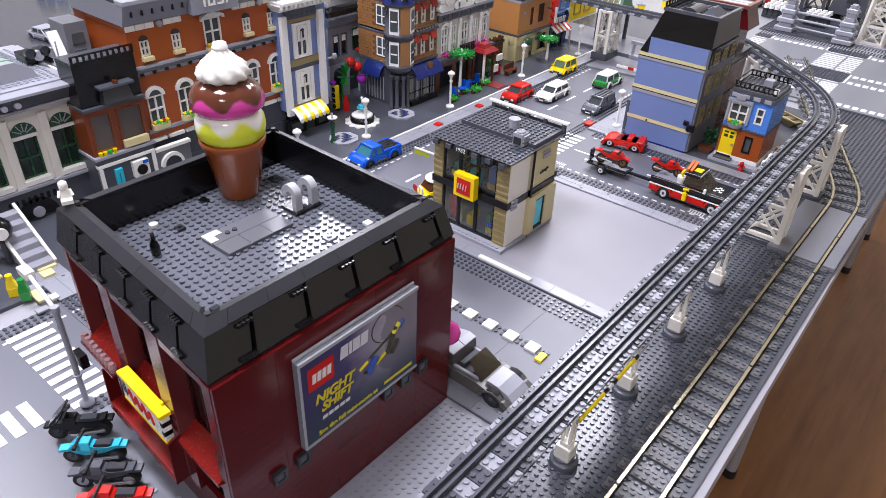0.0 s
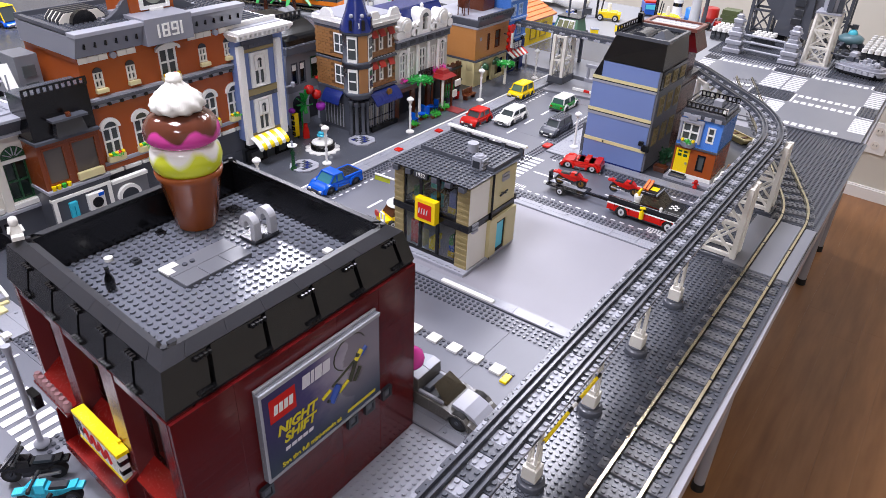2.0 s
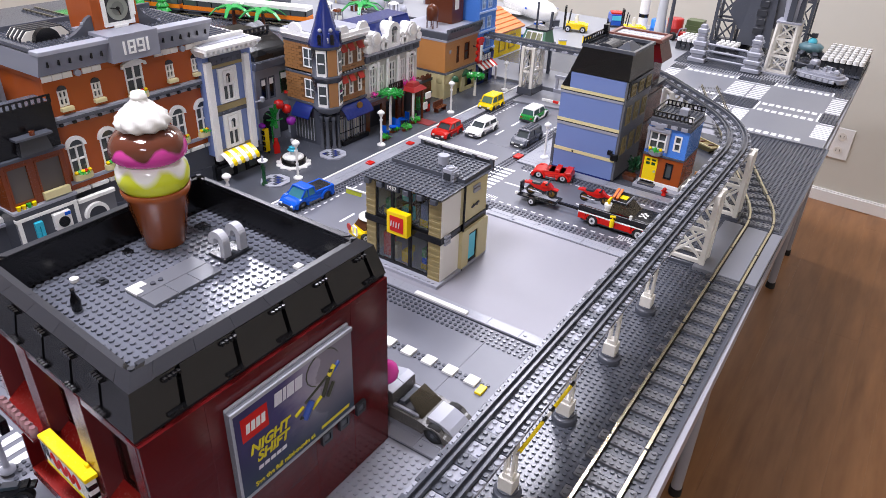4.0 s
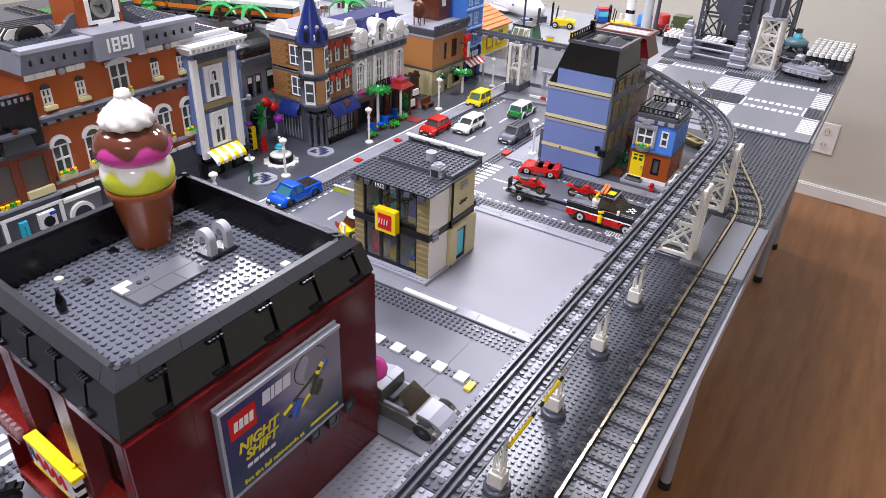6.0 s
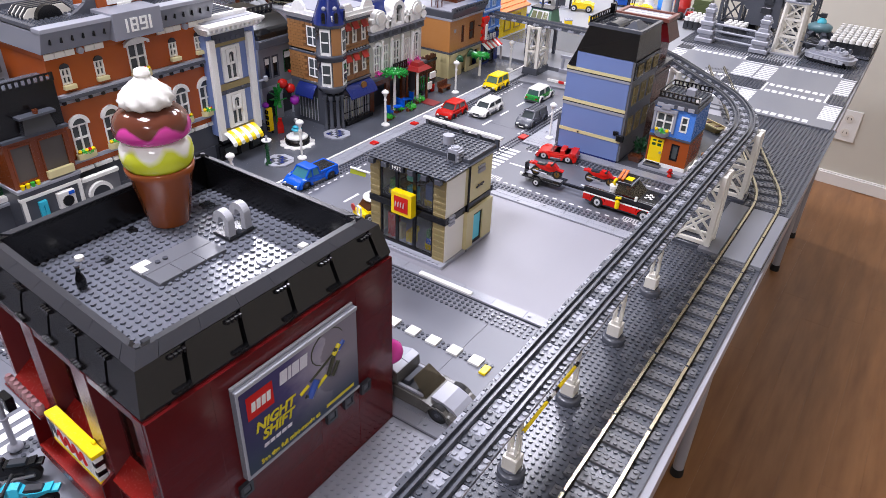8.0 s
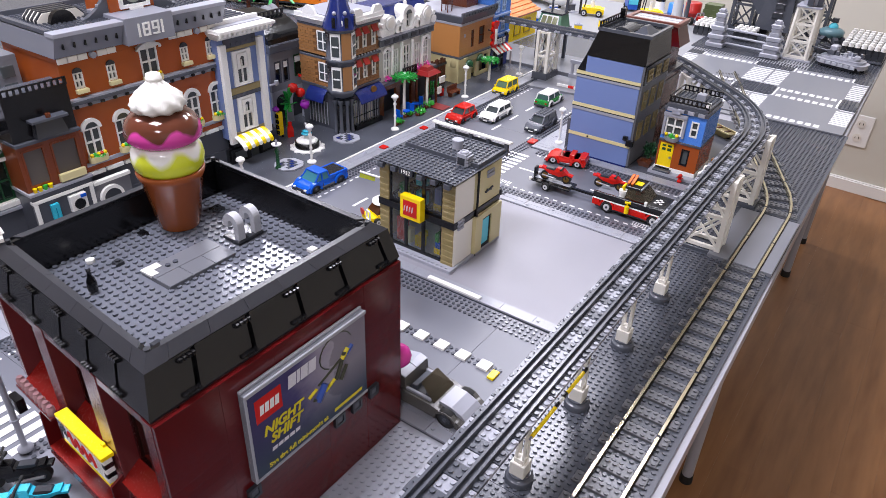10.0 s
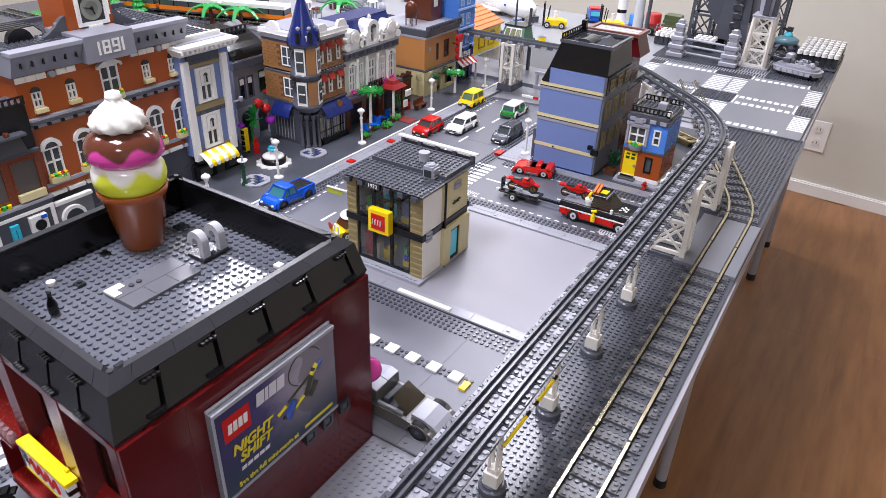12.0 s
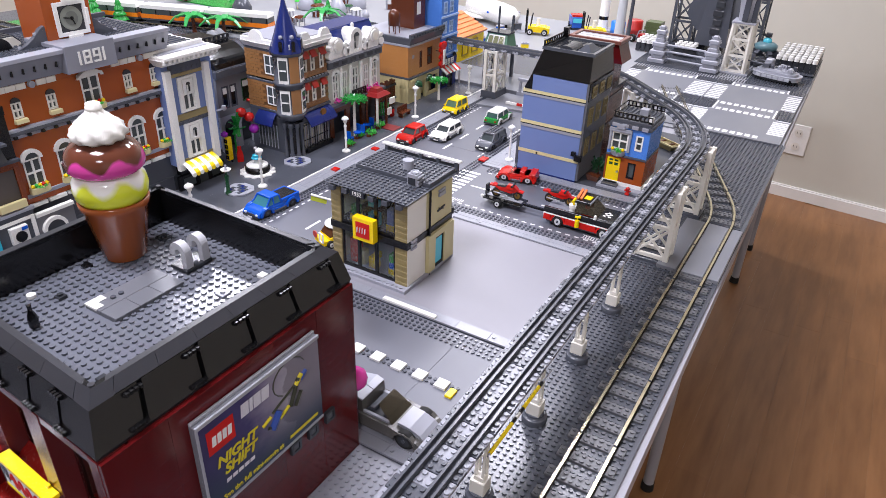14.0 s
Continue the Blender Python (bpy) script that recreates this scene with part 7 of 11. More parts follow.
    for a in (-157.5 + 45 * k for k in range(4)):
        ca, sa = math.cos(radians(a)), math.sin(radians(a))
        for z0, z1 in ((0.0940, 0.1425), (0.1565, 0.2075)):
            tan_ = Vector((-sa, ca, 0))
            o = Vector((0.010 + ca * 0.0268, 0.010 + sa * 0.0268, 0))
            brick = abs((a + 112.5) % 90) < 1
            mb = MB()
            half = 0.0098 if brick else 0.0102
            quad(mb, (*(o - tan_ * half).xy, z0), (*(o + tan_ * half).xy, z0), (*(o + tan_ * half).xy, z1), (*(o - tan_ * half).xy, z1), -0.0016)
            part("turret_panel", mb, BT if brick else WHITE, tur)
            if not brick:
                gm = MB()
                quad(gm, (*(o - tan_ * 0.0078).xy, z0 + 0.006), (*(o + tan_ * 0.0078).xy, z0 + 0.006), (*(o + tan_ * 0.0078).xy, z1 - 0.006), (*(o - tan_ * 0.0078).xy, z1 - 0.006), -0.0022)
                part("turret_pane", gm, GLASS, tur)
                gb = MB()
                zm = (z0 + z1) / 2
                quad(gb, (*(o - tan_ * 0.0066).xy, zm - 0.0014), (*(o + tan_ * 0.0066).xy, zm - 0.0014), (*(o + tan_ * 0.0066).xy, zm + 0.0014), (*(o - tan_ * 0.0066).xy, zm + 0.0014), -0.0030)
                part("turret_bar", gb, WHITE, tur)
    part("spire", MB().lathe([(0.0340, 0.2142), (0.0305, 0.2260), (0.0215, 0.2500), (0.0115, 0.2820), (0.0055, 0.3000), (0.0015, 0.3200)], 0.010, 0.010, 8), DKBLUE, t, "dark blue pointed spire")
    for a in (-112.5, -67.5, -157.5):
        put = Matrix.Translation((0.010 + 0.0270 * math.cos(radians(a)), 0.010 + 0.0270 * math.sin(radians(a)), 0)) @ pose(0, 0, 0, 0, 0, a + 90)
        part("spire_dormer", MB().cbox(-0.0058, 0.0058, -0.004, 0.008, 0.216, 0.236).disc_y(-0.004, 0.008, 0, 0.236, 0.0058, 10, True), DKBLUE, t).matrix_basis = put
        part("spire_window", MB().cbox(-0.0036, 0.0036, -0.0052, -0.0041, 0.219, 0.235).disc_y(-0.0052, -0.0041, 0, 0.235, 0.0036, 10, True), BLACK, t).matrix_basis = put
        part("spire_ball", MB().lathe([(0.001, 0.2418), (0.0034, 0.2430), (0.0040, 0.2455), (0.0034, 0.2480), (0.001, 0.2492)], 0, 0.0, 12), LBG, t).matrix_basis = put
    part("corner_door", MB().cbox(-0.013, 0.013, -0.010, 0.002, 0.0, 0.060), BLACK, t).matrix_basis = pose(0.004, 0.004, 0, 0, 0, -45)
    part("roof", MB().box(0.0, W, 0.0, D, 0.2322, 0.2340), LBG, t)
    # plaza-side awning
    for k in range(5):
        aw = part("side_awning", sail(MB(), -0.090 + 0.0100 * k, -0.0802 + 0.0100 * k, -0.018, -0.001, 0.061, 0.084), DKBLUE, t, "dark blue awning")
        aw.matrix_basis = pose(0, 0, 0, 0, 0, -90)


cafe_corner()


def paris_house():
    W, D = 0.1650, 0.1000
    t = house("mansard_house", -0.8000, 0.4495, W, D, 0.0030, "pale town house with dark blue mansard roof and white dormers")
    part("shop_floor", MB().wall(0, W, 0, 0.0720, 0.0, 0.006, [(0.012, 0.050, 0, 0.055), (0.062, 0.100, 0, 0.055), (0.112, 0.158, 0, 0.055)]), BROWN, t)
    part("shop_back", MB().box(0, W, 0.016, D, 0, 0.0720), CAPG, t)
    ledge(t, W, D, 0.0722, 0.0780, DBG, 0.014)
    wins = [(0.012, 0.030, 0.086, 0.140), (0.040, 0.056, 0.086, 0.140), (0.072, 0.092, 0.082, 0.142), (0.108, 0.124, 0.086, 0.140), (0.134, 0.154, 0.086, 0.140)]
    shell(t, W, D, 0.0782, 0.1550, plastic("pale_stone", "b9b8b0", 0.3, joints=0.25), wins)
    for k, h in enumerate(wins):
        frame_window(t, *h, 0.0, WHITE, 1, 2, k in (0, 4), seed=k)
    for x in (0.033, 0.062, 0.096, 0.128):
        part("column", MB().cbox(x, x + 0.005, -0.006, -0.0003, 0.0800, 0.1460).cyl(x + 0.0025, -0.003, 0.1462, 0.1520, 0.0042, 0.003, 10), WHITE, t)
    part("balcony", MB().wall(0.060, 0.104, 0.0785, 0.0960, -0.012, -0.0095, [(0.064 + 0.0055 * k, 0.0675 + 0.0055 * k, 0.0805, 0.0935) for k in range(7)]), BLACK, t)
    for x, m_ in ((0.020, PINK), (0.118, PINK), (0.144, PINK)):
        part("flower_box", MB().leaves((x, -0.006, 0.084), 0.009, 44, 0.0034, 0.5, int(x * 999)), m_, t, kind="stuff")
    ledge(t, W, D, 0.1552, 0.1700, DBG, 0.006)
    for k in range(6):
        part("slot", MB().box(0.010 + 0.027 * k, 0.026 + 0.027 * k, -0.0070, -0.0058, 0.1590, 0.1660), CAPG, t)
    ledge(t, W, D, 0.1702, 0.1750, LBG, 0.009)
    part("mansard", MB().frustum((0.0, W, 0.0, D), (0.006, W - 0.006, 0.022, D - 0.02), 0.1752, 0.2250), DKBLUE, t, "dark blue mansard roof")
    for x, big in ((0.024, 0), (0.081, 1), (0.138, 0)):
        group_ = []
        z = 0.2000 if big else 0.1930
        if big:
            group_ += [part("dormer", MB().wall(x - 0.0125, x + 0.0125, 0.1752, z, -0.006, 0.002, [(x - 0.0062, x + 0.0062, 0.1800, z)]).box(x - 0.0125, x + 0.0125, 0.0022, 0.024, 0.1752, z), WHITE, t, "white arched dormer")]
            group_ += [part("dormer_arch", MB().disc_y(-0.0062, 0.024, x, z + 0.0002, 0.0125, 16, True), WHITE, t)]
            group_ += [part("dormer_window", MB().disc_y(-0.0068, -0.0063, x, z + 0.0002, 0.0062, 12, True).box(x - 0.0060, x + 0.0060, 0.0012, 0.0021, 0.1802, z), GLASS, t)]
            group_ += [part("window_bar", MB().box(x - 0.0007, x + 0.0007, -0.0010, 0.0010, 0.1802, z).box(x - 0.0060, x - 0.0008, -0.0010, 0.0010, 0.1895, 0.1908).box(x + 0.0008, x + 0.0060, -0.0010, 0.0010, 0.1895, 0.1908), WHITE, t)]
            group_ += [part("finial", MB().lathe([(0.0030, z + 0.0128), (0.0022, z + 0.0150), (0.0030, z + 0.0165), (0.0018, z + 0.0190), (0.0004, z + 0.0205)], x, 0.002, 12), WHITE, t)]
        else:
            group_ += [part("dormer", MB().disc_y(-0.006, 0.022, x, z, 0.0125, 20), WHITE, t, "white round dormer")]
            group_ += [part("dormer_rim", MB().disc_y(-0.0085, -0.0062, x, z, 0.0098, 20), WHITE, t)]
            group_ += [part("dormer_window", MB().disc_y(-0.0092, -0.0087, x, z, 0.0062, 16), CREAM, t)]
            group_ += [part("dormer_foot", MB().cbox(x - 0.0105, x + 0.0105, -0.0058, 0.010, 0.1752, 0.1835), WHITE, t)]
        for sx in (-1, 1):
            group_ += [part("dormer_scroll", MB().disc_y(-0.0080, 0.004, x + sx * (0.0178 if big else 0.0155), 0.1818, 0.0062, 14), WHITE, t)]
            group_ += [part("scroll_cap", MB().disc_y(-0.0080, 0.002, x + sx * 0.0155, 0.1920, 0.0036, 12), WHITE, t)]
        for p_ in group_:
            p_.matrix_basis = Matrix.Translation((x, 0, 0.1752)) @ Matrix.Scale(1.38, 4) @ Matrix.Translation((-x, 0, -0.1752))
    part("roof", MB().cbox(0.006, W - 0.006, 0.022, D - 0.02, 0.2252, 0.2290), DKBLUE, t)
    t.scale = (1.13, 1.0, 1.0)


paris_house()


def detective_house():
    W, D = 0.1500, 0.1500
    t = house("brown_office", -0.8000, 0.7550, W, D, 0.0030, "nougat brick office with tan ground floor and grey parapet")
    part("ground_floor", MB().wall(0, W, 0, 0.0620, 0, 0.006, [(0.060, 0.082, 0, 0.046), (0.098, 0.140, 0.008, 0.050)]), TAN, t)
    part("ground_side", MB().box(0, 0.006, 0.0062, D, 0, 0.0620).box(0.0062, W, 0.024, D, 0, 0.0620), TAN, t)
    part("bay", MB().lathe([(0.020, 0.036), (0.024, 0.040), (0.024, 0.0618)], 0.022, 0.016, 20), TAN, t)
    for x, y in ((0.032, -0.008), (0.098, 0.0)):
        mb = MB()
        n_, m_ = 12, 5
        vs = [(x + 0.017 * math.cos(math.pi * k / n_) * math.cos(math.pi / 2 * j / m_ * 0.96), y - 0.001 - 0.014 * math.sin(math.pi / 2 * j / m_ * 0.96) * (0.35 + 0.65 * math.sin(math.pi * k / n_)), 0.040 + 0.017 * math.sin(math.pi * k / n_) * math.cos(math.pi / 2 * j / m_ * 0.96))
              for j in range(m_ + 1) for k in range(n_ + 1)]
        mb.add(vs, [(j * (n_ + 1) + k, j * (n_ + 1) + k + 1, (j + 1) * (n_ + 1) + k + 1, (j + 1) * (n_ + 1) + k) for j in range(m_) for k in range(n_)], True)
        part("round_awning", mb, DKGREEN, t, "dark green round awning")
    ledge(t, W, D, 0.0622, 0.0670, DBG, 0.005)
    wins = [(0.052, 0.064, 0.082, 0.124), (0.088, 0.112, 0.082, 0.126)]
    shell(t, W, D, 0.0672, 0.1420, NOUGAT, wins)
    for h in wins:
        frame_window(t, *h, 0.001, BROWN, 0, 1)
    part("number_plate", MB().cbox(0.018, 0.026, -0.0016, -0.0002, 0.112, 0.120), LBG, t)
    ledge(t, W, D, 0.1422, 0.1470, LBG, 0.005)
    part("parapet", MB().frustum((0, W, -0.004, D), (-0.006, W + 0.004, -0.012, D), 0.1472, 0.1640), DBG, t)
    part("parapet", MB().wall(-0.006, W + 0.004, 0.1642, 0.1740, -0.012, -0.006, [(0.006 + 0.0125 * k, 0.012 + 0.0125 * k, 0.1660, 0.1705) for k in range(12)]), DBG, t)
    part("roof", MB().box(0, W, -0.005, D, 0.1642, 0.1660), LBG, t)
    part("roof_hut", MB().cbox(0.086, 0.138, 0.040, 0.110, 0.1662, 0.2450), BROWN, t)
    part("hut_window", MB().cbox(0.098, 0.114, 0.0380, 0.0398, 0.2000, 0.2300), CREAM, t)
    part("hut_roof", MB().cbox(0.082, 0.141, 0.036, 0.114, 0.2452, 0.2500), DBG, t)
    part("water_tank", MB().lathe([(0.014, 0.185), (0.015, 0.186), (0.015, 0.212), (0.010, 0.220), (0.002, 0.224)], 0.020, 0.055, 16), BROWN, t)
    for dx, dy in ((-0.009, -0.009), (0.009, -0.009), (0.009, 0.009), (-0.009, 0.009)):
        part("tank_leg", MB().tube((0.020 + dx, 0.055 + dy, 0.166), (0.020 + dx, 0.055 + dy, 0.1855), 0.0014), BROWN, t)
    # red vertical sign
    sg = part("vertical_sign", MB().cbox(0.122, 0.140, -0.024, -0.018, 0.070, 0.128), RED, t, "red vertical sign with white panel")
    part("sign_panel", MB().cbox(0.126, 0.136, -0.0262, -0.0242, 0.078, 0.116), WHITE, sg)
    for k in range(3):
        part("sign_scallop", MB().disc_y(-0.0245, -0.0175, 0.121, 0.080 + 0.018 * k, 0.0060, 12), RED, sg)
    part("sign_top", MB().disc_y(-0.0245, -0.0175, 0.124, 0.128, 0.0075, 12).disc_y(-0.0245, -0.0175, 0.138, 0.128, 0.0075, 12), RED, sg)
    part("sign_arm", MB().tube((0.131, -0.018, 0.110), (0.131, 0.0, 0.110), 0.0016), CAPG, t)


detective_house()


def barber_house():
    W, D = 0.0850, 0.1500
    t = house("blue_house", -0.8000, 0.9085, W, D, 0.0030, "narrow medium blue house with a striped awning shop")
    shell(t, W, D, 0, 0.0560, DKBLUE, [(0.008, 0.034, 0.006, 0.046), (0.042, 0.066, 0.0, 0.046)])
    frame_window(t, 0.008, 0.034, 0.006, 0.046, 0.001, BLACK, 1, 1)
    frame_window(t, 0.042, 0.066, 0.0, 0.046, 0.001, BLACK, 0, 1)
    for k in range(8):
        x = 0.000 + 0.0094 * k
        mb = MB()
        quad(mb, (x, -0.022, 0.046), (x + 0.0092, -0.022, 0.046), (x + 0.0092, -0.001, 0.060), (x, -0.001, 0.060), 0.0024)
        part("awning_strip", mb, RED if k % 2 else WHITE, t, "red and white striped awning")
    part("sign_board", MB().cbox(0.004, W - 0.004, -0.004, -0.0003, 0.0620, 0.0800), DKBLUE, t)
    for k in range(3):
        part("sign_mark", MB().wall(0.014 + 0.0175 * k, 0.026 + 0.0175 * k, 0.0640, 0.0785, -0.0056, -0.0042, [(0.0175 + 0.0175 * k, 0.0225 + 0.0175 * k, 0.0668, 0.0700), (0.0175 + 0.0175 * k, 0.0225 + 0.0175 * k, 0.0725, 0.0757)]), WHITE, t)
    wins = [(0.010, 0.028, 0.096, 0.126), (0.040, 0.060, 0.096, 0.126), (0.010, 0.028, 0.146, 0.176), (0.040, 0.060, 0.146, 0.176), (0.010, 0.028, 0.196, 0.226), (0.040, 0.060, 0.196, 0.226)]
    shell(t, W, D, 0.0562, 0.2500, MEDBLUE, wins)
    for h in wins:
        frame_window(t, *h, 0.0, plastic("pale_blue", "a9c3ea", 0.3), 1, 1)
    for z in (0.0870, 0.1360, 0.1860):
        part("band", MB().cbox(-0.001, W + 0.001, -0.003, -0.0003, z, z + 0.005), plastic("pale_blue", "a9c3ea", 0.3), t)
    for x in (0.012, 0.060):
        part("wall_lamp", MB().lathe([(0.004, 0.082), (0.006, 0.085), (0.002, 0.092)], x, -0.008, 10), BLACK, t)
    part("barber_pole", MB().tube((W + 0.004, -0.010, 0.0), (W + 0.004, -0.010, 0.036), 0.0032), plastic("pole_white", "d8d0d0", 0.2), t)


barber_house()

# ---- pavement and crossings before the red shop ----
solo("pavement", MB().cbox(-0.4600, -0.2000, -0.5400, -0.4805, -0.003, 0.0030), plastic("paving_grey", "7b7d87", 0.35), "light grey tiled pavement before the red shop", "pavement", kind="structure")
solo("pavement_studs", MB().studs(-0.452, -0.520, 1, 1, 0.003).studs(-0.404, -0.506, 1, 1, 0.003).studs(-0.380, -0.530, 1, 1, 0.003).studs(-0.428, -0.514, 1, 1, 0.003).studs(-0.356, -0.500, 1, 1, 0.003).studs(-0.330, -0.520, 1, 1, 0.003).studs(-0.306, -0.510, 1, 1, 0.003), LBG,
     "few loose studs on the tiled pavement", "studs", kind="stuff")
solo("verge_studs", MB().studs(-0.4850, -0.5060, 3, 3, 0.0001).studs(-0.7000, -0.4380, 30, 3, 0.0001), DBG, "dark studded corner of the road plate", "studs", kind="stuff")
solo("road_strip", MB().box(-0.4600, -0.2000, -0.7200, -0.5402, -0.003, 0.0006), ROADG, "smooth grey road strip before the pavement", "road", kind="structure")
marks("zebra_crossing", [(-0.532, -0.488, -0.72 + 0.0185 * k, -0.709 + 0.0185 * k) for k in range(10)], 0.0004, "white zebra crossing beside the pavement")
kerb(-0.8400, -0.6730, -0.4380, -0.4000, "light grey tiled kerb at the street corner")
solo("pavement", MB().box(-1.25, -0.7085, -0.95, -0.2505, -0.003, 0.0026), DBG, "dark grey plaza in front of the bank", "pavement", kind="structure")
tiles("tile", [(-0.775, -0.750, -0.428, -0.404), (-0.748, -0.732, -0.430, -0.414)], PL + 0.0002, TANP, "tan paving tile on the corner", PL, "tile", "paving tiles")

# ---- vehicles; each is built with its front towards -y ----
def wheel(parent, x, y, r, w, side, bright=True):
    t = MB().lathe([(r * 0.6, -w / 2), (r * 0.93, -w / 2), (r, -w / 2 + 0.0009), (r, w / 2 - 0.0009), (r * 0.93, w / 2), (r * 0.6, w / 2)], n=20)
    t.v = [(x + c, y + a, r + b) for a, b, c in t.v]
    wh = part("wheel", t, RUBBER, parent, "black rubber tyre")
    part("rim", MB().disc_x(x + side * (w / 2 - 0.0016), x + side * (w / 2 + 0.0004), y, r, r * 0.58, 14), plastic("wheel_rim", "c9c9cc", 0.3) if bright else CAPG, wh)
    part("hub", MB().disc_x(x + side * (w / 2 + 0.0002), x + side * (w / 2 + 0.0010), y, r, r * 0.22, 10), DBG, wh)


def across(prof, x0, x1, inset=0.0, top=1.0):
    """A side profile (y, z) drawn out from x0 to x1; points above top draw in by inset."""
    n = len(prof)
    vs = [(x + (inset if z > top else 0.0) * (1 if x == x0 else -1), y, z) for x in (x0, x1) for y, z in prof]
    return MB().add(vs, [tuple(range(n - 1, -1, -1)), tuple(range(n, 2 * n))] + [(i, (i + 1) % n, n + (i + 1) % n, n + i) for i in range(n)])


def car(name, m, label, W, L, body, roof, cab=(0.26, 0.78), H=0.030, wr=0.0076, lower=None, truck=False, open_top=False, rear_rack=False, bright=False, glass="3d4446"):
    """A small brick-built car of width W and length L; cab: where along it the cabin begins and ends."""
    t = thing(name, m, label, "toy car", "toy cars")
    y0, y1 = -L / 2, L / 2
    zb, zh = 0.0050, 0.0170
    part("chassis", MB().cbox(-W / 2 + 0.003, W / 2 - 0.003, y0 + 0.002, y1 - 0.002, 0.0028, zb), CAPG, t)
    c0, c1 = y0 + L * cab[0], y0 + L * cab[1]
    fy, ry = y0 + L * 0.20, y1 - L * 0.20
    # body side with wheel arches cut out
    prof = [(y0, zb), (fy - wr * 1.25, zb)]
    prof += [(fy - wr * 1.25 * math.cos(a), zb + wr * 1.30 * math.sin(a)) for a in (radians(v) for v in (30, 60, 90, 120, 150))]
    prof += [(fy + wr * 1.25, zb), (ry - wr * 1.25, zb)]
    prof += [(ry - wr * 1.25 * math.cos(a), zb + wr * 1.30 * math.sin(a)) for a in (radians(v) for v in (30, 60, 90, 120, 150))]
    prof += [(ry + wr * 1.25, zb), (y1 - 0.001, zb), (y1, zb + 0.002), (y1, zh - 0.0026), (y1 - 0.0010, zh - 0.0006), (y1 - 0.0032, zh), (c1, zh + 0.0008), (c0, zh + 0.0008),
             (y0 + L * 0.150, zh - 0.0008), (y0 + L * 0.085, zh - 0.0024), (y0 + L * 0.035, zh - 0.0048), (y0 + L * 0.008, zh - 0.0078), (y0, zh - 0.0098)]
    part("body", across(prof, -W / 2 + 0.001, W / 2 - 0.001, 0.0022, zh - 0.0030), body, t)
    for s in (-1, 1):
        part("sill", MB().cbox(*sorted((s * (W / 2 - 0.0030), s * (W / 2 + 0.0002))), fy + wr * 1.5, ry - wr * 1.5, 0.0030, zb + 0.0022), lower if lower else DBG, t)
        for fyy in (fy, ry):
            arc = [math.pi * k / 10 for k in range(11)]
            pts = [(fyy + wr * 1.66 * math.cos(a), zb - 0.0008 + wr * 1.62 * math.sin(a)) for a in arc] + [(fyy + wr * 1.20 * math.cos(a), zb - 0.0008 + wr * 1.22 * math.sin(a)) for a in arc[::-1]]
            xs = sorted((s * (W / 2 - 0.0060), s * (W / 2 + 0.0014)))
            part("fender", across(pts, *xs), lower or body, t)
            wheel(t, s * (W / 2 - 0.0034), fyy, wr, 0.0066, s, bright)
        part("door_line", MB().box(*sorted((s * (W / 2 - 0.0011), s * (W / 2 - 0.0007))), (c0 + c1) / 2 - 0.0004, (c0 + c1) / 2 + 0.0004, zb + 0.0030, zh - 0.0034), CAPG, t)
    if not open_top:
        side = [(c0, zh + 0.0006), (c1, zh + 0.0006), (c1 - L * 0.035, H - 0.0060), (c1 - L * 0.06, H - 0.0026), (c0 + L * 0.15, H - 0.0026), (c0 + L * 0.115, H - 0.0050)]
        part("cabin_glass", across(side, -W / 2 + 0.0034, W / 2 - 0.0034, 0.0018, zh + 0.0020), plastic("car_glass_" + glass[:2], glass, 0.05, 0.02, 0.0), t, "tinted glazing")
        a0, a1 = c0 + L * 0.11, c1 - L * 0.035
        part("roof", MB().frustum((-W / 2 + 0.0036, W / 2 - 0.0036, a0, a1), (-W / 2 + 0.0046, W / 2 - 0.0046, a0 + 0.0010, a1 - 0.0006), H - 0.0028, H - 0.0008).frustum((-W / 2 + 0.0046, W / 2 - 0.0046, a0 + 0.0010, a1 - 0.0006), (-W / 2 + 0.0072, W / 2 - 0.0072, a0 + 0.0040, a1 - 0.0030), H - 0.0008, H), roof, t)
        for s in (-1, 1):
            for ya, yb in ((c0 + 0.001, c0 + L * 0.135), (c1 - 0.001, c1 - L * 0.045), ((c0 + c1) / 2, (c0 + c1) / 2)):
                part("pillar", MB().bar((s * (W / 2 - 0.0036), ya, zh), (s * (W / 2 - 0.0050), yb, H - 0.0022), 0.0026), roof, t)
            part("mirror", MB().cbox(*sorted((s * (W / 2 - 0.0010), s * (W / 2 + 0.0022))), c0 + L * 0.04, c0 + L * 0.04 + 0.0022, zh + 0.0004, zh + 0.0030), body, t)
        if rear_rack:
            part("roof_studs", MB().studs(-0.012, c0 + L * 0.16, 3, 6, H), roof, t, kind="stuff")
    for s in (-1, 1):
        part("headlight", MB().cbox(s * (W / 2 - 0.0070) - 0.0028, s * (W / 2 - 0.0070) + 0.0028, y0 - 0.0008, y0 + 0.0030, 0.0078, 0.0106), plastic("lamp_clear", "d9dcd6", 0.1), t)
        part("tail_light", MB().cbox(s * (W / 2 - 0.0062) - 0.0026, s * (W / 2 - 0.0062) + 0.0026, y1 - 0.0008, y1 + 0.0008, 0.0100, 0.0130), plastic("lamp_red", "a01410", 0.1), t)
    part("grille", MB().cbox(-W / 2 + 0.0105, W / 2 - 0.0105, y0 - 0.0006, y0 + 0.0012, 0.0074, 0.0096), CAPG, t)
    part("bumper", MB().cbox(-W / 2 + 0.002, W / 2 - 0.002, y0 - 0.0020, y0 + 0.0005, 0.0032, 0.0066, 0.0005), CAPG if body is not WHITE else DBG, t)
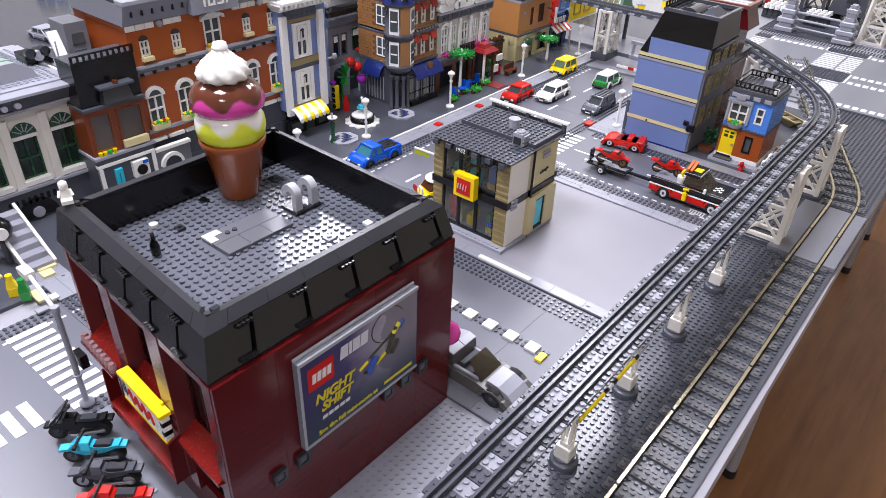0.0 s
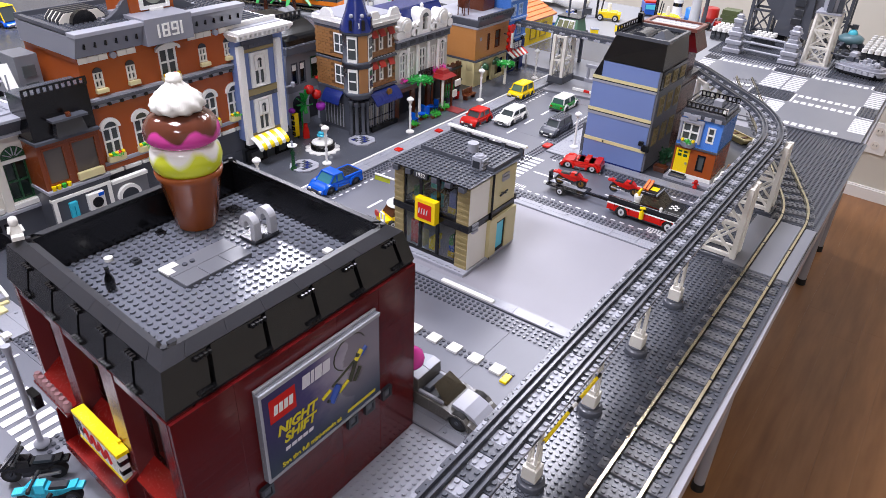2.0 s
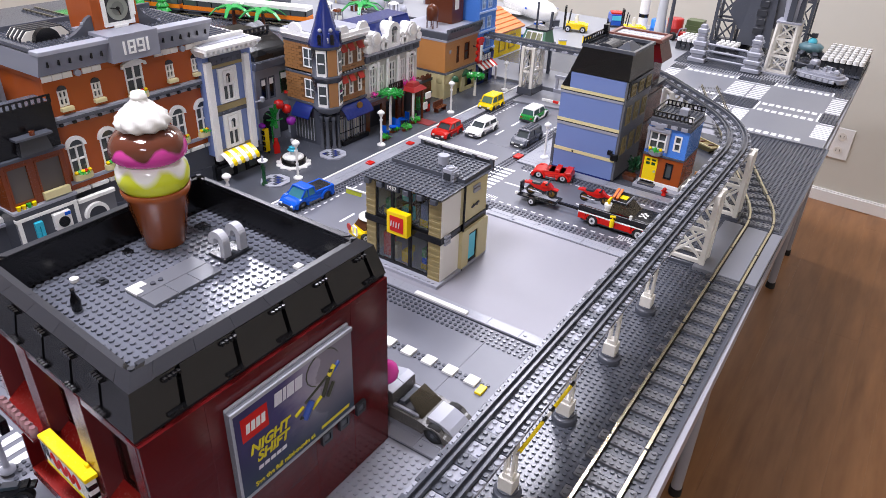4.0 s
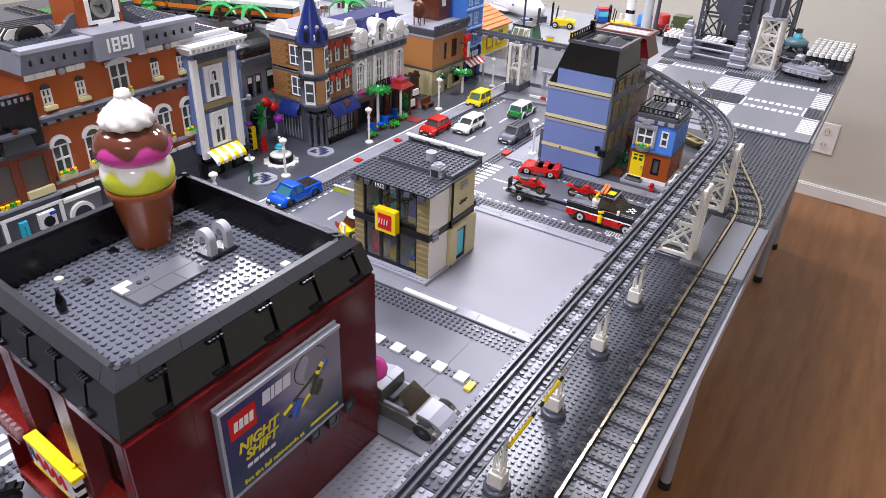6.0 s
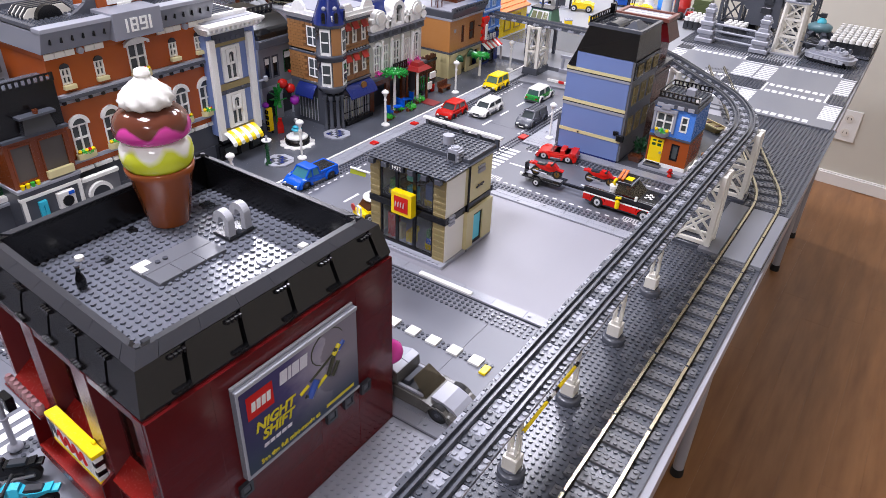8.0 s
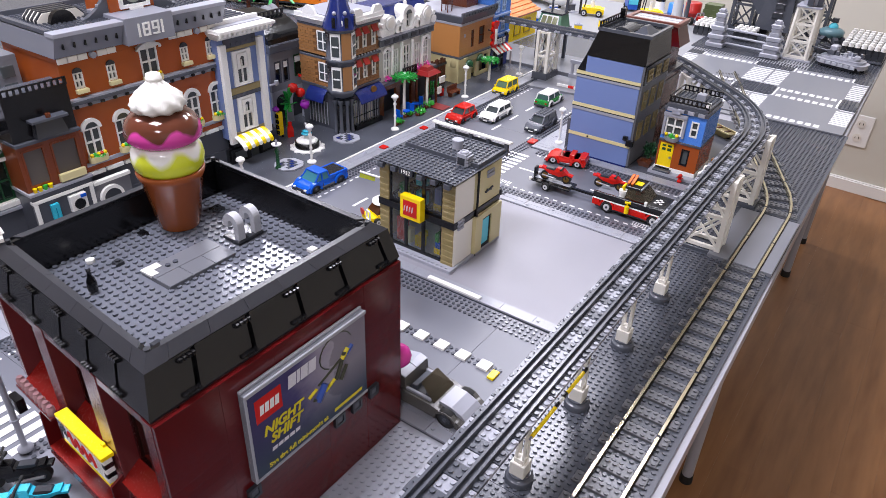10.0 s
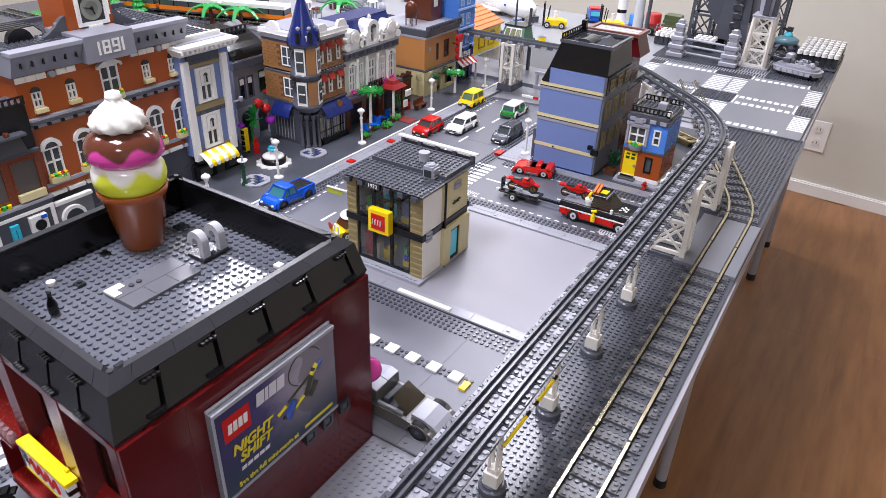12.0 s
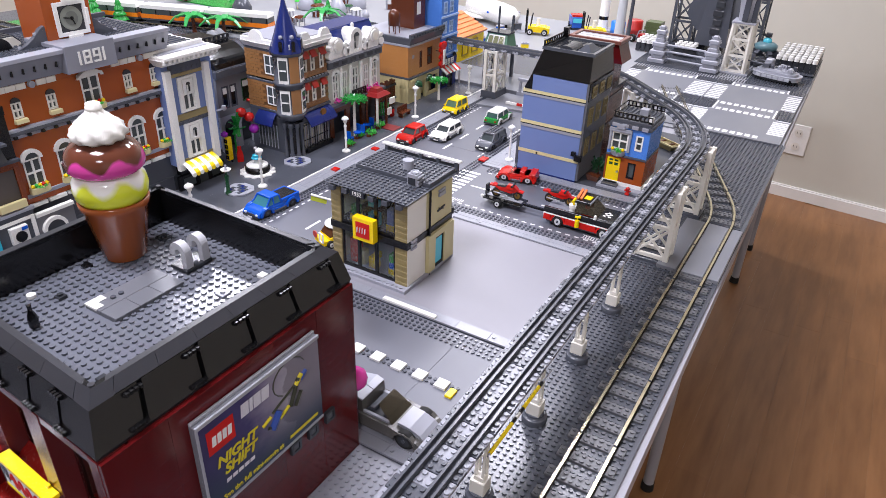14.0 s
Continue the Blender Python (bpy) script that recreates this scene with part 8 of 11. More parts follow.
    part("bumper", MB().cbox(-W / 2 + 0.002, W / 2 - 0.002, y1 - 0.0005, y1 + 0.0018, 0.0032, 0.0066, 0.0005), CAPG, t)
    part("plate_bar", MB().cbox(-0.0055, 0.0055, y0 - 0.0028, y0 - 0.0021, 0.0038, 0.0060), WHITE, t)
    if truck:
        part("bed", MB().box(-W / 2 + 0.005, W / 2 - 0.005, c1 + 0.002, y1 - 0.003, zh + 0.0012, zh + 0.0044), BLACK, t, "black load bed")
        for s in (-1, 1):
            part("bed_side", MB().cbox(*sorted((s * (W / 2 - 0.0048), s * (W / 2 - 0.0012))), c1, y1, zh - 0.001, zh + 0.0050, 0.0008), body, t)
        part("tailgate", MB().cbox(-W / 2 + 0.0050, W / 2 - 0.0050, y1 - 0.003, y1, zh + 0.0002, zh + 0.0050, 0.0006), body, t)
    return t


car("pickup_truck", (-0.6740, 0.1310, 0.0002, 0, 0, -4), "bright blue toy pickup truck driving on the street", 0.042, 0.098, BLUE, BLUE, cab=(0.20, 0.57), H=0.0335, wr=0.0088, truck=True, glass="3f7f8c")
car("red_car", (-0.6600, 0.5640, 0.0002), "small red toy car on the street", 0.038, 0.078, RED, RED, cab=(0.28, 0.90), H=0.0310)
car("white_car", (-0.6080, 0.6280, 0.0002), "white toy coupe with dark windows on the street", 0.038, 0.092, WHITE, WHITE, cab=(0.24, 0.92), H=0.0300)
car("yellow_van", (-0.6800, 0.7900, 0.0002), "bright yellow toy van on the street", 0.038, 0.070, YELLOW, YELLOW, cab=(0.14, 0.95), H=0.0340, wr=0.0068, glass="58735c")
car("grey_wagon", (-0.4990, 0.6390, 0.0002), "dark grey toy estate car with roof rack", 0.036, 0.092, DBG, DBG, cab=(0.22, 0.94), H=0.0320, rear_rack=True)
car("green_car", (-0.5590, 0.7900, 0.0002, 0, 0, 180), "green toy car with white roof and fenders", 0.038, 0.086, GREEN, WHITE, cab=(0.20, 0.94), H=0.0320, lower=WHITE, glass="43605a")
oc = car("convertible", (-0.3680, 0.5030, 0.0002, 0, 0, -78), "open red toy convertible parked by the pavement", 0.038, 0.080, RED, RED, cab=(0.34, 0.86), wr=0.0084, open_top=True, bright=True)
part("windscreen", MB().add([(-0.016, -0.016, 0.0165), (0.016, -0.016, 0.0165), (0.014, -0.008, 0.0285), (-0.014, -0.008, 0.0285), (-0.016, -0.0148, 0.0165), (0.016, -0.0148, 0.0165), (0.014, -0.0068, 0.0285), (-0.014, -0.0068, 0.0285)],
                            [(0, 1, 2, 3), (7, 6, 5, 4), (0, 4, 5, 1), (1, 5, 6, 2), (2, 6, 7, 3), (3, 7, 4, 0)]), CLEAR, oc, "clear windscreen")
part("seat", MB().cbox(-0.014, 0.014, 0.006, 0.016, 0.0168, 0.0235), RED, oc)
part("rear_deck", MB().cbox(-0.018, 0.018, 0.026, 0.038, 0.0168, 0.0215), RED, oc)
part("cockpit", MB().box(-0.014, 0.014, -0.006, 0.024, 0.0170, 0.0178), plastic("cockpit_red", "7c120c", 0.4), oc)


def grey_roadster():
    t = thing("roadster", (-0.1960, -0.1960, 0.0034, 0, 0, 90), "dark grey toy roadster with light grey bonnet and roof", "toy car", "toy cars")
    W, L = 0.048, 0.122
    # front towards local -y, which is the street's +x
    prof = [(-0.061, 0.006), (-0.052, 0.006), (-0.049, 0.012), (-0.042, 0.0165), (-0.034, 0.0165), (-0.027, 0.012), (-0.024, 0.006), (0.024, 0.006), (0.027, 0.012), (0.034, 0.0165), (0.042, 0.0165), (0.049, 0.012), (0.052, 0.006), (0.061, 0.006), (0.061, 0.018), (0.040, 0.022), (-0.020, 0.0215), (-0.024, 0.0205), (-0.052, 0.0150), (-0.061, 0.0105)]
    n = len(prof)
    mb = MB().add([(x, y, z) for x in (-W / 2, W / 2) for y, z in prof], [tuple(range(n - 1, -1, -1)), tuple(range(n, 2 * n))] + [(i, (i + 1) % n, n + (i + 1) % n, n + i) for i in range(n)])
    part("body", mb, plastic("warm_grey", "5d5b58", 0.25), t)
    for s in (-1, 1):
        for y in (-0.038, 0.038):
            wheel(t, s * (W / 2 - 0.0036), y, 0.0112, 0.0080, s, False)
            am = MB()
            for k in range(6):
                a0, a1 = math.pi * k / 6, math.pi * (k + 1) / 6
                pts = [(y + q * math.cos(a), 0.0070 + q * math.sin(a)) for q, a in ((0.0122, a0), (0.0146, a0), (0.0146, a1), (0.0122, a1))]
                am.add([(x, yy, z) for x in (s * (W / 2 - 0.005), s * (W / 2 + 0.0012)) for yy, z in pts], [(0, 1, 2, 3), (7, 6, 5, 4), (0, 4, 5, 1), (1, 5, 6, 2), (2, 6, 7, 3), (3, 7, 4, 0)])
            part("fender", am, plastic("warm_grey", "5d5b58", 0.25), t)
    hood = MB()
    pr = [(-0.0605, 0.0110), (-0.052, 0.0190), (-0.040, 0.0235), (-0.026, 0.0245), (-0.0255, 0.0215), (-0.060, 0.0106)]
    k_ = len(pr)
    hood.add([(x, y, z) for x in (-0.0155, 0.0155) for y, z in pr], [tuple(range(k_ - 1, -1, -1)), tuple(range(k_, 2 * k_))] + [(i, (i + 1) % k_, k_ + (i + 1) % k_, k_ + i) for i in range(k_)])
    part("bonnet", hood, LBG, t, "light grey curved bonnet")
    part("windscreen", MB().add([(-0.019, -0.022, 0.0216), (0.019, -0.022, 0.0216), (0.015, -0.004, 0.0370), (-0.015, -0.004, 0.0370), (-0.019, -0.0204, 0.0216), (0.019, -0.0204, 0.0216), (0.015, -0.0024, 0.0370), (-0.015, -0.0024, 0.0370)],
                                [(0, 1, 2, 3), (7, 6, 5, 4), (0, 4, 5, 1), (1, 5, 6, 2), (2, 6, 7, 3), (3, 7, 4, 0)]), SMOKE, t, "smoke brown windscreen")
    part("cockpit", MB().box(-0.017, 0.017, -0.016, 0.013, 0.0218, 0.0224), CAPG, t)
    part("dashboard", MB().cbox(-0.016, 0.016, -0.015, -0.009, 0.0225, 0.0262).tube((0.008, -0.008, 0.0262), (0.008, -0.003, 0.0285), 0.0018), DBG, t)
    part("seat", MB().cbox(-0.014, 0.014, 0.003, 0.009, 0.0225, 0.0275), DBG, t)
    for x in (-0.0205, 0.0170):
        part("sill", MB().cbox(x, x + 0.0035, -0.018, 0.014, 0.0218, 0.0245), LBG, t)
    top = MB()
    pr = [(0.0125, 0.0222), (0.0135, 0.0370), (0.022, 0.0395), (0.038, 0.0350), (0.052, 0.0265), (0.060, 0.0185), (0.0600, 0.0182), (0.020, 0.0222)]
    k_ = len(pr)
    top.add([(x, y, z) for x in (-0.021, 0.021) for y, z in pr], [tuple(range(k_ - 1, -1, -1)), tuple(range(k_, 2 * k_))] + [(i, (i + 1) % k_, k_ + (i + 1) % k_, k_ + i) for i in range(k_)])
    part("hard_top", top, plastic("warm_grey", "5d5b58", 0.25), t)
    tp = [(0.0135, 0.0374), (0.022, 0.0399), (0.038, 0.0354), (0.052, 0.0269)]
    for x0, x1 in ((-0.0205, -0.0005), (0.0005, 0.0205)):
        sk = MB()
        for (ya, za), (yb, zb) in zip(tp, tp[1:]):
            quad(sk, (x0, ya, za + 0.0014), (x1, ya, za + 0.0014), (x1, yb, zb + 0.0014), (x0, yb, zb + 0.0014), 0.0016)
        part("roof_slope", sk, LBG, t, "light grey curved roof slope")
    part("grille", MB().cbox(-0.014, 0.014, -0.0625, -0.0612, 0.0070, 0.0105), CAPG, t)
    for s in (-1, 1):
        part("headlight", MB().cbox(s * 0.018 - 0.003, s * 0.018 + 0.003, -0.0622, -0.0606, 0.0075, 0.0102), plastic("lamp_lime", "c9d46a", 0.1), t)
    t.scale = (1.0, 1.1, 1.0)


grey_roadster()


def motorbike(name, m, label, body, rim=PEARL, s=1.0, kind=""):
    """A toy motorbike, front towards -y."""
    t = thing(name, m, label, "toy motorbike", "toy motorbikes")
    for y, r in ((-0.017, 0.0072), (0.016, 0.0074)):
        w = part("wheel", MB().disc_x(-0.0026, 0.0026, y, r, r, 18), RUBBER, t, "black rubber tyre")
        part("rim", MB().disc_x(-0.0029, 0.0029, y, r, r * 0.6, 14), rim, w)
    part("frame", MB().cbox(-0.0034, 0.0034, -0.009, 0.012, 0.0050, 0.0110), CAPG, t)
    pr = [(-0.018, 0.0165), (-0.012, 0.0225), (-0.004, 0.0215), (0.004, 0.0180), (0.012, 0.0185), (0.022, 0.0215), (0.022, 0.0195), (0.010, 0.0130), (-0.006, 0.0100), (-0.013, 0.0125)]
    n = len(pr)
    part("fairing", MB().add([(x, y, z) for x in (-0.0042, 0.0042) for y, z in pr], [tuple(range(n - 1, -1, -1)), tuple(range(n, 2 * n))] + [(i, (i + 1) % n, n + (i + 1) % n, n + i) for i in range(n)]), body, t)
    part("front_fender", MB().bar((0, -0.026, 0.0135), (0, -0.008, 0.0165), 0.0068, 0.0022), body, t)
    part("fork", MB().tube((-0.003, -0.017, 0.0072), (-0.003, -0.011, 0.0215), 0.0010).tube((0.003, -0.017, 0.0072), (0.003, -0.011, 0.0215), 0.0010), CAPG, t)
    part("handlebar", MB().tube((-0.0095, -0.0095, 0.0238), (0.0095, -0.0095, 0.0238), 0.0012), CAPG, t)
    part("stand", MB().tube((0.0035, 0.004, 0.006), (0.0085, 0.004, 0.0004), 0.0008), CAPG, t)
    part("seat", MB().frustum((-0.0036, 0.0036, 0.001, 0.016), (-0.0030, 0.0030, 0.003, 0.015), 0.0186, 0.0212), CAPG, t)
    part("tank", MB().frustum((-0.0056, 0.0056, -0.011, 0.000), (-0.0036, 0.0036, -0.009, -0.001), 0.0170, 0.0232), body, t)
    part("rear_fender", MB().bar((0, 0.010, 0.0172), (0, 0.027, 0.0188), 0.0070, 0.0022), body, t)
    for sx in (-1, 1):
        part("exhaust", MB().tube((sx * 0.0050, -0.002, 0.0060), (sx * 0.0056, 0.020, 0.0095), 0.0013), STEEL, t)
        part("grip", MB().tube((sx * 0.0070, -0.0095, 0.0238), (sx * 0.0105, -0.0090, 0.0238), 0.0017), RUBBER, t)
    if kind == "cruiser":
        part("screen", MB().bar((0, -0.020, 0.018), (0, -0.006, 0.034), 0.013, 0.0018), BLACK, t)
    if s != 1.0:
        t.scale = (s, s, s)
    return t


motorbike("motorbike", (-0.332, -0.548, 0.0032, 0, 0, -48), "red toy dirt bike parked before the shop", RED, DBG, 1.28)
motorbike("motorbike", (-0.364, -0.539, 0.0032, 0, 0, -48), "dark grey toy dirt bike parked before the shop", DBG, LBG, 1.28)
motorbike("motorbike", (-0.400, -0.532, 0.0032, 0, 0, -48), "azure blue toy scooter parked before the shop", AZURE, DBG, 1.22)
motorbike("motorbike", (-0.440, -0.526, 0.0032, 0, 0, -44), "black toy cruiser with tall windscreen before the shop", BLACK, CAPG, 1.25, "cruiser")


def race_truck():
    t = thing("race_truck", (-0.1800, 0.3830, 0.0002, 0, 0, 90), "red and black toy racing pickup with white stripe", "toy truck", "toy cars")
    W = 0.048
    part("chassis", MB().cbox(-W / 2 + 0.002, W / 2 - 0.002, -0.062, 0.062, 0.0050, 0.0090), DBG, t)
    for s in (-1, 1):
        for y in (-0.040, 0.040):
            wheel(t, s * (W / 2 - 0.0030), y, 0.0092, 0.0085, s)
            am = MB()
            for k in range(6):
                a0, a1 = math.pi * k / 6, math.pi * (k + 1) / 6
                pts = [(y + q * math.cos(a), 0.0085 + q * math.sin(a)) for q, a in ((0.0108, a0), (0.0140, a0), (0.0140, a1), (0.0108, a1))]
                am.add([(x, yy, z) for x in (s * (W / 2 - 0.006), s * (W / 2 + 0.002)) for yy, z in pts], [(0, 1, 2, 3), (7, 6, 5, 4), (0, 4, 5, 1), (1, 5, 6, 2), (2, 6, 7, 3), (3, 7, 4, 0)])
            part("fender", am, RED, t)
        for a, b in ((-0.064, -0.053), (-0.027, 0.027), (0.053, 0.066)):
            part("side_panel", MB().cbox(s * W / 2 - 0.0022, s * W / 2 + 0.0022, a, b, 0.0092, 0.0185), RED, t)
        part("white_stripe", MB().cbox(s * W / 2 - 0.0022, s * W / 2 + 0.0023, -0.064, 0.066, 0.0187, 0.0208), WHITE, t)
        part("upper_side", MB().cbox(s * W / 2 - 0.0022, s * W / 2 + 0.0020, -0.064, 0.066, 0.0210, 0.0300), BLACK, t)
    part("bonnet", MB().cbox(-W / 2 + 0.0024, W / 2 - 0.0024, -0.064, -0.024, 0.0092, 0.0305), BLACK, t)
    for k in range(4):
        for j in range(3):
            if (k + j) % 2 == 0:
                part("checker", MB().box(-0.009 + 0.0045 * k, -0.0047 + 0.0045 * k, -0.044 + 0.0045 * j, -0.0397 + 0.0045 * j, 0.0306, 0.0309), WHITE, t)
    part("bed_floor", MB().box(-W / 2 + 0.0024, W / 2 - 0.0024, 0.016, 0.066, 0.0092, 0.0240), LBG, t)
    cab = MB().add([(-0.021, -0.026, 0.0306), (0.021, -0.026, 0.0306), (0.021, 0.014, 0.0306), (-0.021, 0.014, 0.0306), (-0.018, -0.008, 0.0455), (0.018, -0.008, 0.0455), (0.018, 0.012, 0.0455), (-0.018, 0.012, 0.0455)],
                   [(3, 2, 1, 0), (4, 5, 6, 7), (0, 1, 5, 4), (1, 2, 6, 5), (2, 3, 7, 6), (3, 0, 4, 7)])
    part("cab_glass", cab, SMOKE, t, "smoke tinted cab glass")
    part("cab_roof", MB().cbox(-0.0195, 0.0195, -0.009, 0.014, 0.0456, 0.0490), BLACK, t)
    part("roof_mark", MB().box(-0.007, 0.007, -0.006, 0.006, 0.0491, 0.0494), YELLOW, t)
    part("light_bar", MB().cbox(-0.018, 0.018, -0.0108, -0.0092, 0.0458, 0.0486), LBG, t)
    for y in (0.008, 0.014):
        part("spoiler", MB().bar((-0.014, y, 0.0505), (0.014, y + 0.002, 0.0545), 0.004, 0.0022), plastic("bright_orange", "e06a1c", 0.25), t)
    part("driver", MB().cyl(0.008, 0.000, 0.0240, 0.0330, 0.005).cyl(0.008, 0.0, 0.0332, 0.0410, 0.0042), plastic("driver_red", "b0201a", 0.3), t, "plain red toy driver")
    part("mirror", MB().cbox(-W / 2 - 0.005, -W / 2 - 0.0004, -0.026, -0.022, 0.030, 0.036), WHITE, t)
    part("barrel", MB().cyl(-0.012, 0.020, 0.0241, 0.0330, 0.0062, n=14).cyl(-0.012, 0.020, 0.0332, 0.0380, 0.0075, n=14), WHITE, t)
    part("barrel_tap", MB().tube((-0.012, 0.020, 0.038), (-0.012, 0.020, 0.044), 0.002).tube((-0.018, 0.020, 0.044), (-0.006, 0.020, 0.045), 0.0024), YELLOW, t)
    part("extinguisher", MB().cyl(-W / 2 - 0.0062, 0.004, 0.0120, 0.0230, 0.0038, n=12).tube((-W / 2 - 0.0062, 0.004, 0.023), (-W / 2 - 0.0062, 0.004, 0.0290), 0.0012).tube((-W / 2 - 0.0062, -0.001, 0.0290), (-W / 2 - 0.0062, 0.008, 0.0275), 0.0020), YELLOW, t, "yellow extinguisher")
    part("tail_light", MB().cbox(-W / 2, -W / 2 + 0.006, 0.0662, 0.0675, 0.014, 0.019).cbox(W / 2 - 0.006, W / 2, 0.0662, 0.0675, 0.014, 0.019), WHITE, t)
    t.scale = (1.05, 1.03, 1.18)
    return t


race_truck()
motorbike("motorbike", (-0.2350, 0.3900, 0.0297, 0, 0, 100), "red and white toy racing motorbike on the truck bed", RED, PEARL, 1.1)


def trailer():
    t = thing("trailer", (-0.3330, 0.3860, 0.0002, 0, 0, 90), "flat black toy motorbike trailer", "toy trailer")
    part("deck", MB().cbox(-0.017, 0.017, -0.034, 0.042, 0.0100, 0.0130), BLACK, t)
    part("deck_strip", MB().cbox(-0.0055, 0.0055, -0.030, 0.040, 0.0132, 0.0142), LBG, t)
    part("tailboard", MB().cbox(-0.006, 0.006, 0.040, 0.0435, 0.0132, 0.0330), BLACK, t)
    part("hitch", MB().bar((0, -0.034, 0.011), (0, -0.075, 0.011), 0.005, 0.004), BLACK, t)
    for s in (-1, 1):
        wheel(t, s * 0.0195, 0.010, 0.0078, 0.0064, s)
        part("tail_light", MB().cyl(s * 0.014, 0.045, 0.0105, 0.0150, 0.003, n=10), WHITE, t)


trailer()
motorbike("motorbike", (-0.3350, 0.3860, 0.0143, 0, 0, 100), "red toy racing motorbike standing on the trailer", RED, PEARL, 1.2)


def yellow_cart():
    t = thing("delivery_cart", (-0.5050, 0.1050, 0.0002, 0, 0, -20), "yellow and white toy delivery cart beside the store", "toy car", "toy cars")
    part("body", MB().cbox(-0.017, 0.017, -0.022, 0.022, 0.0060, 0.0180), YELLOW, t)
    part("hood", MB().cbox(-0.015, 0.015, -0.034, -0.0222, 0.0060, 0.0140), YELLOW, t)
    part("windscreen", MB().add([(-0.015, -0.022, 0.018), (0.015, -0.022, 0.018), (0.013, -0.012, 0.032), (-0.013, -0.012, 0.032), (-0.015, 0.012, 0.018), (0.015, 0.012, 0.018), (0.013, 0.010, 0.032), (-0.013, 0.010, 0.032)],
                                [(0, 1, 2, 3), (7, 6, 5, 4), (0, 4, 5, 1), (1, 5, 6, 2), (2, 6, 7, 3), (3, 7, 4, 0)]), plastic("brown_glass", "4a2c1a", 0.1), t)
    part("roof", MB().lathe([(0.020, 0.0322), (0.020, 0.0340), (0.014, 0.0375), (0.003, 0.0385)], 0, 0, 20), WHITE, t)
    part("stop_disc", MB().disc_y(-0.0362, -0.0345, -0.010, 0.0190, 0.0062, 8), plastic("sign_red", "b32a20", 0.3), t)
    part("menu_board", MB().wall(0.006, 0.018, 0.014, 0.030, -0.038, -0.0355, [(0.0075, 0.0165, 0.0155, 0.0285)]), WHITE, t)
    for s in (-1, 1):
        for y in (-0.022, 0.014):
            wheel(t, s * 0.0165, y, 0.0068, 0.006, s)


yellow_cart()


def sign_arm():
    t = thing("hanging_sign", (-0.4640, 0.0480, 0.1080), "white arm with a lime hanging sign on the store wall", "hanging sign")
    part("arm", MB().tube((0.002, 0, 0.0), (-0.030, -0.012, 0.006), 0.0018), WHITE, t)
    part("board", MB().bar((-0.008, -0.003, -0.003), (-0.030, -0.012, 0.001), 0.002, 0.008), plastic("sign_lime", "b8c23a", 0.25), t)


sign_arm()
part("sphere", MB().lathe([(0.002, 0.0), (0.008, 0.002), (0.0125, 0.008), (0.0135, 0.014), (0.0115, 0.021), (0.006, 0.026), (0.001, 0.0275)], n=20), PINK, tagged(thing("balloon_post", (-0.2150, -0.2220, 0.003), "dark pink toy ball on a short post behind the shop", "toy ball"), ""), "dark pink ball").location = (0, 0, 0.058)
part("post", MB().tube((0, 0, 0), (0, 0, 0.059), 0.002), DBG, bpy.data.objects["balloon_post"])


# ---- street furniture ----
def street_lamp(x, y, z=0.0032):
    t = thing("street_lamp", (x, y, z), "white toy street lamp with round cap on the pavement", "street lamp", "street lamps")
    part("base", MB().lathe([(0.0090, 0), (0.0090, 0.0022), (0.0060, 0.0042), (0.0032, 0.0050)], n=18), WHITE, t)
    part("pole", MB().cyl(0, 0, 0.0048, 0.0640, 0.0023, n=12).cyl(0, 0, 0.028, 0.031, 0.0030, n=12).cyl(0, 0, 0.054, 0.057, 0.0034, n=12), WHITE, t)
    part("lantern", MB().lathe([(0.0036, 0.0640), (0.0042, 0.0660), (0.0042, 0.0700)], n=14), CREAM, t)
    part("cap", MB().lathe([(0.0074, 0.0702), (0.0078, 0.0716), (0.0066, 0.0742), (0.0040, 0.0760), (0.0016, 0.0766), (0.0014, 0.0778), (0.0006, 0.0784)], n=18), WHITE, t)
    return t


lamp = street_lamp(-0.7310, 0.4160)
for x, y, z in ((-0.7310, 0.6840, 0.0032), (-0.7200, 0.9270, 0.0032), (-0.7490, 0.1850, 0.0032), (-0.4230, 0.5760, 0.0034), (-0.7320, 0.0070, 0.0032)):
    copy_thing(lamp, pose(x, y, z))


def tall_lamp():
    t = thing("tall_street_lamp", (-0.4790, -0.5020, 0.0032), "tall grey toy street lamp with a white arm", "street lamp")
    part("pole", MB().lathe([(0.0075, 0), (0.0075, 0.003), (0.0040, 0.005), (0.0030, 0.007), (0.0030, 0.122), (0.0042, 0.123), (0.0042, 0.130)], n=14), LBG, t)
    part("ring", MB().cyl(0, 0, 0.040, 0.042, 0.0046, n=14), LBG, t)
    part("arm", MB().tube((0, 0, 0.126), (-0.066, 0.006, 0.134), 0.0022), WHITE, t)
    part("lamp_head", MB().cbox(-0.080, -0.060, 0.001, 0.011, 0.130, 0.138), WHITE, t)
    part("signal_box", MB().cbox(-0.0085, 0.0085, 0.004, 0.012, 0.050, 0.066), BLACK, t)


tall_lamp()


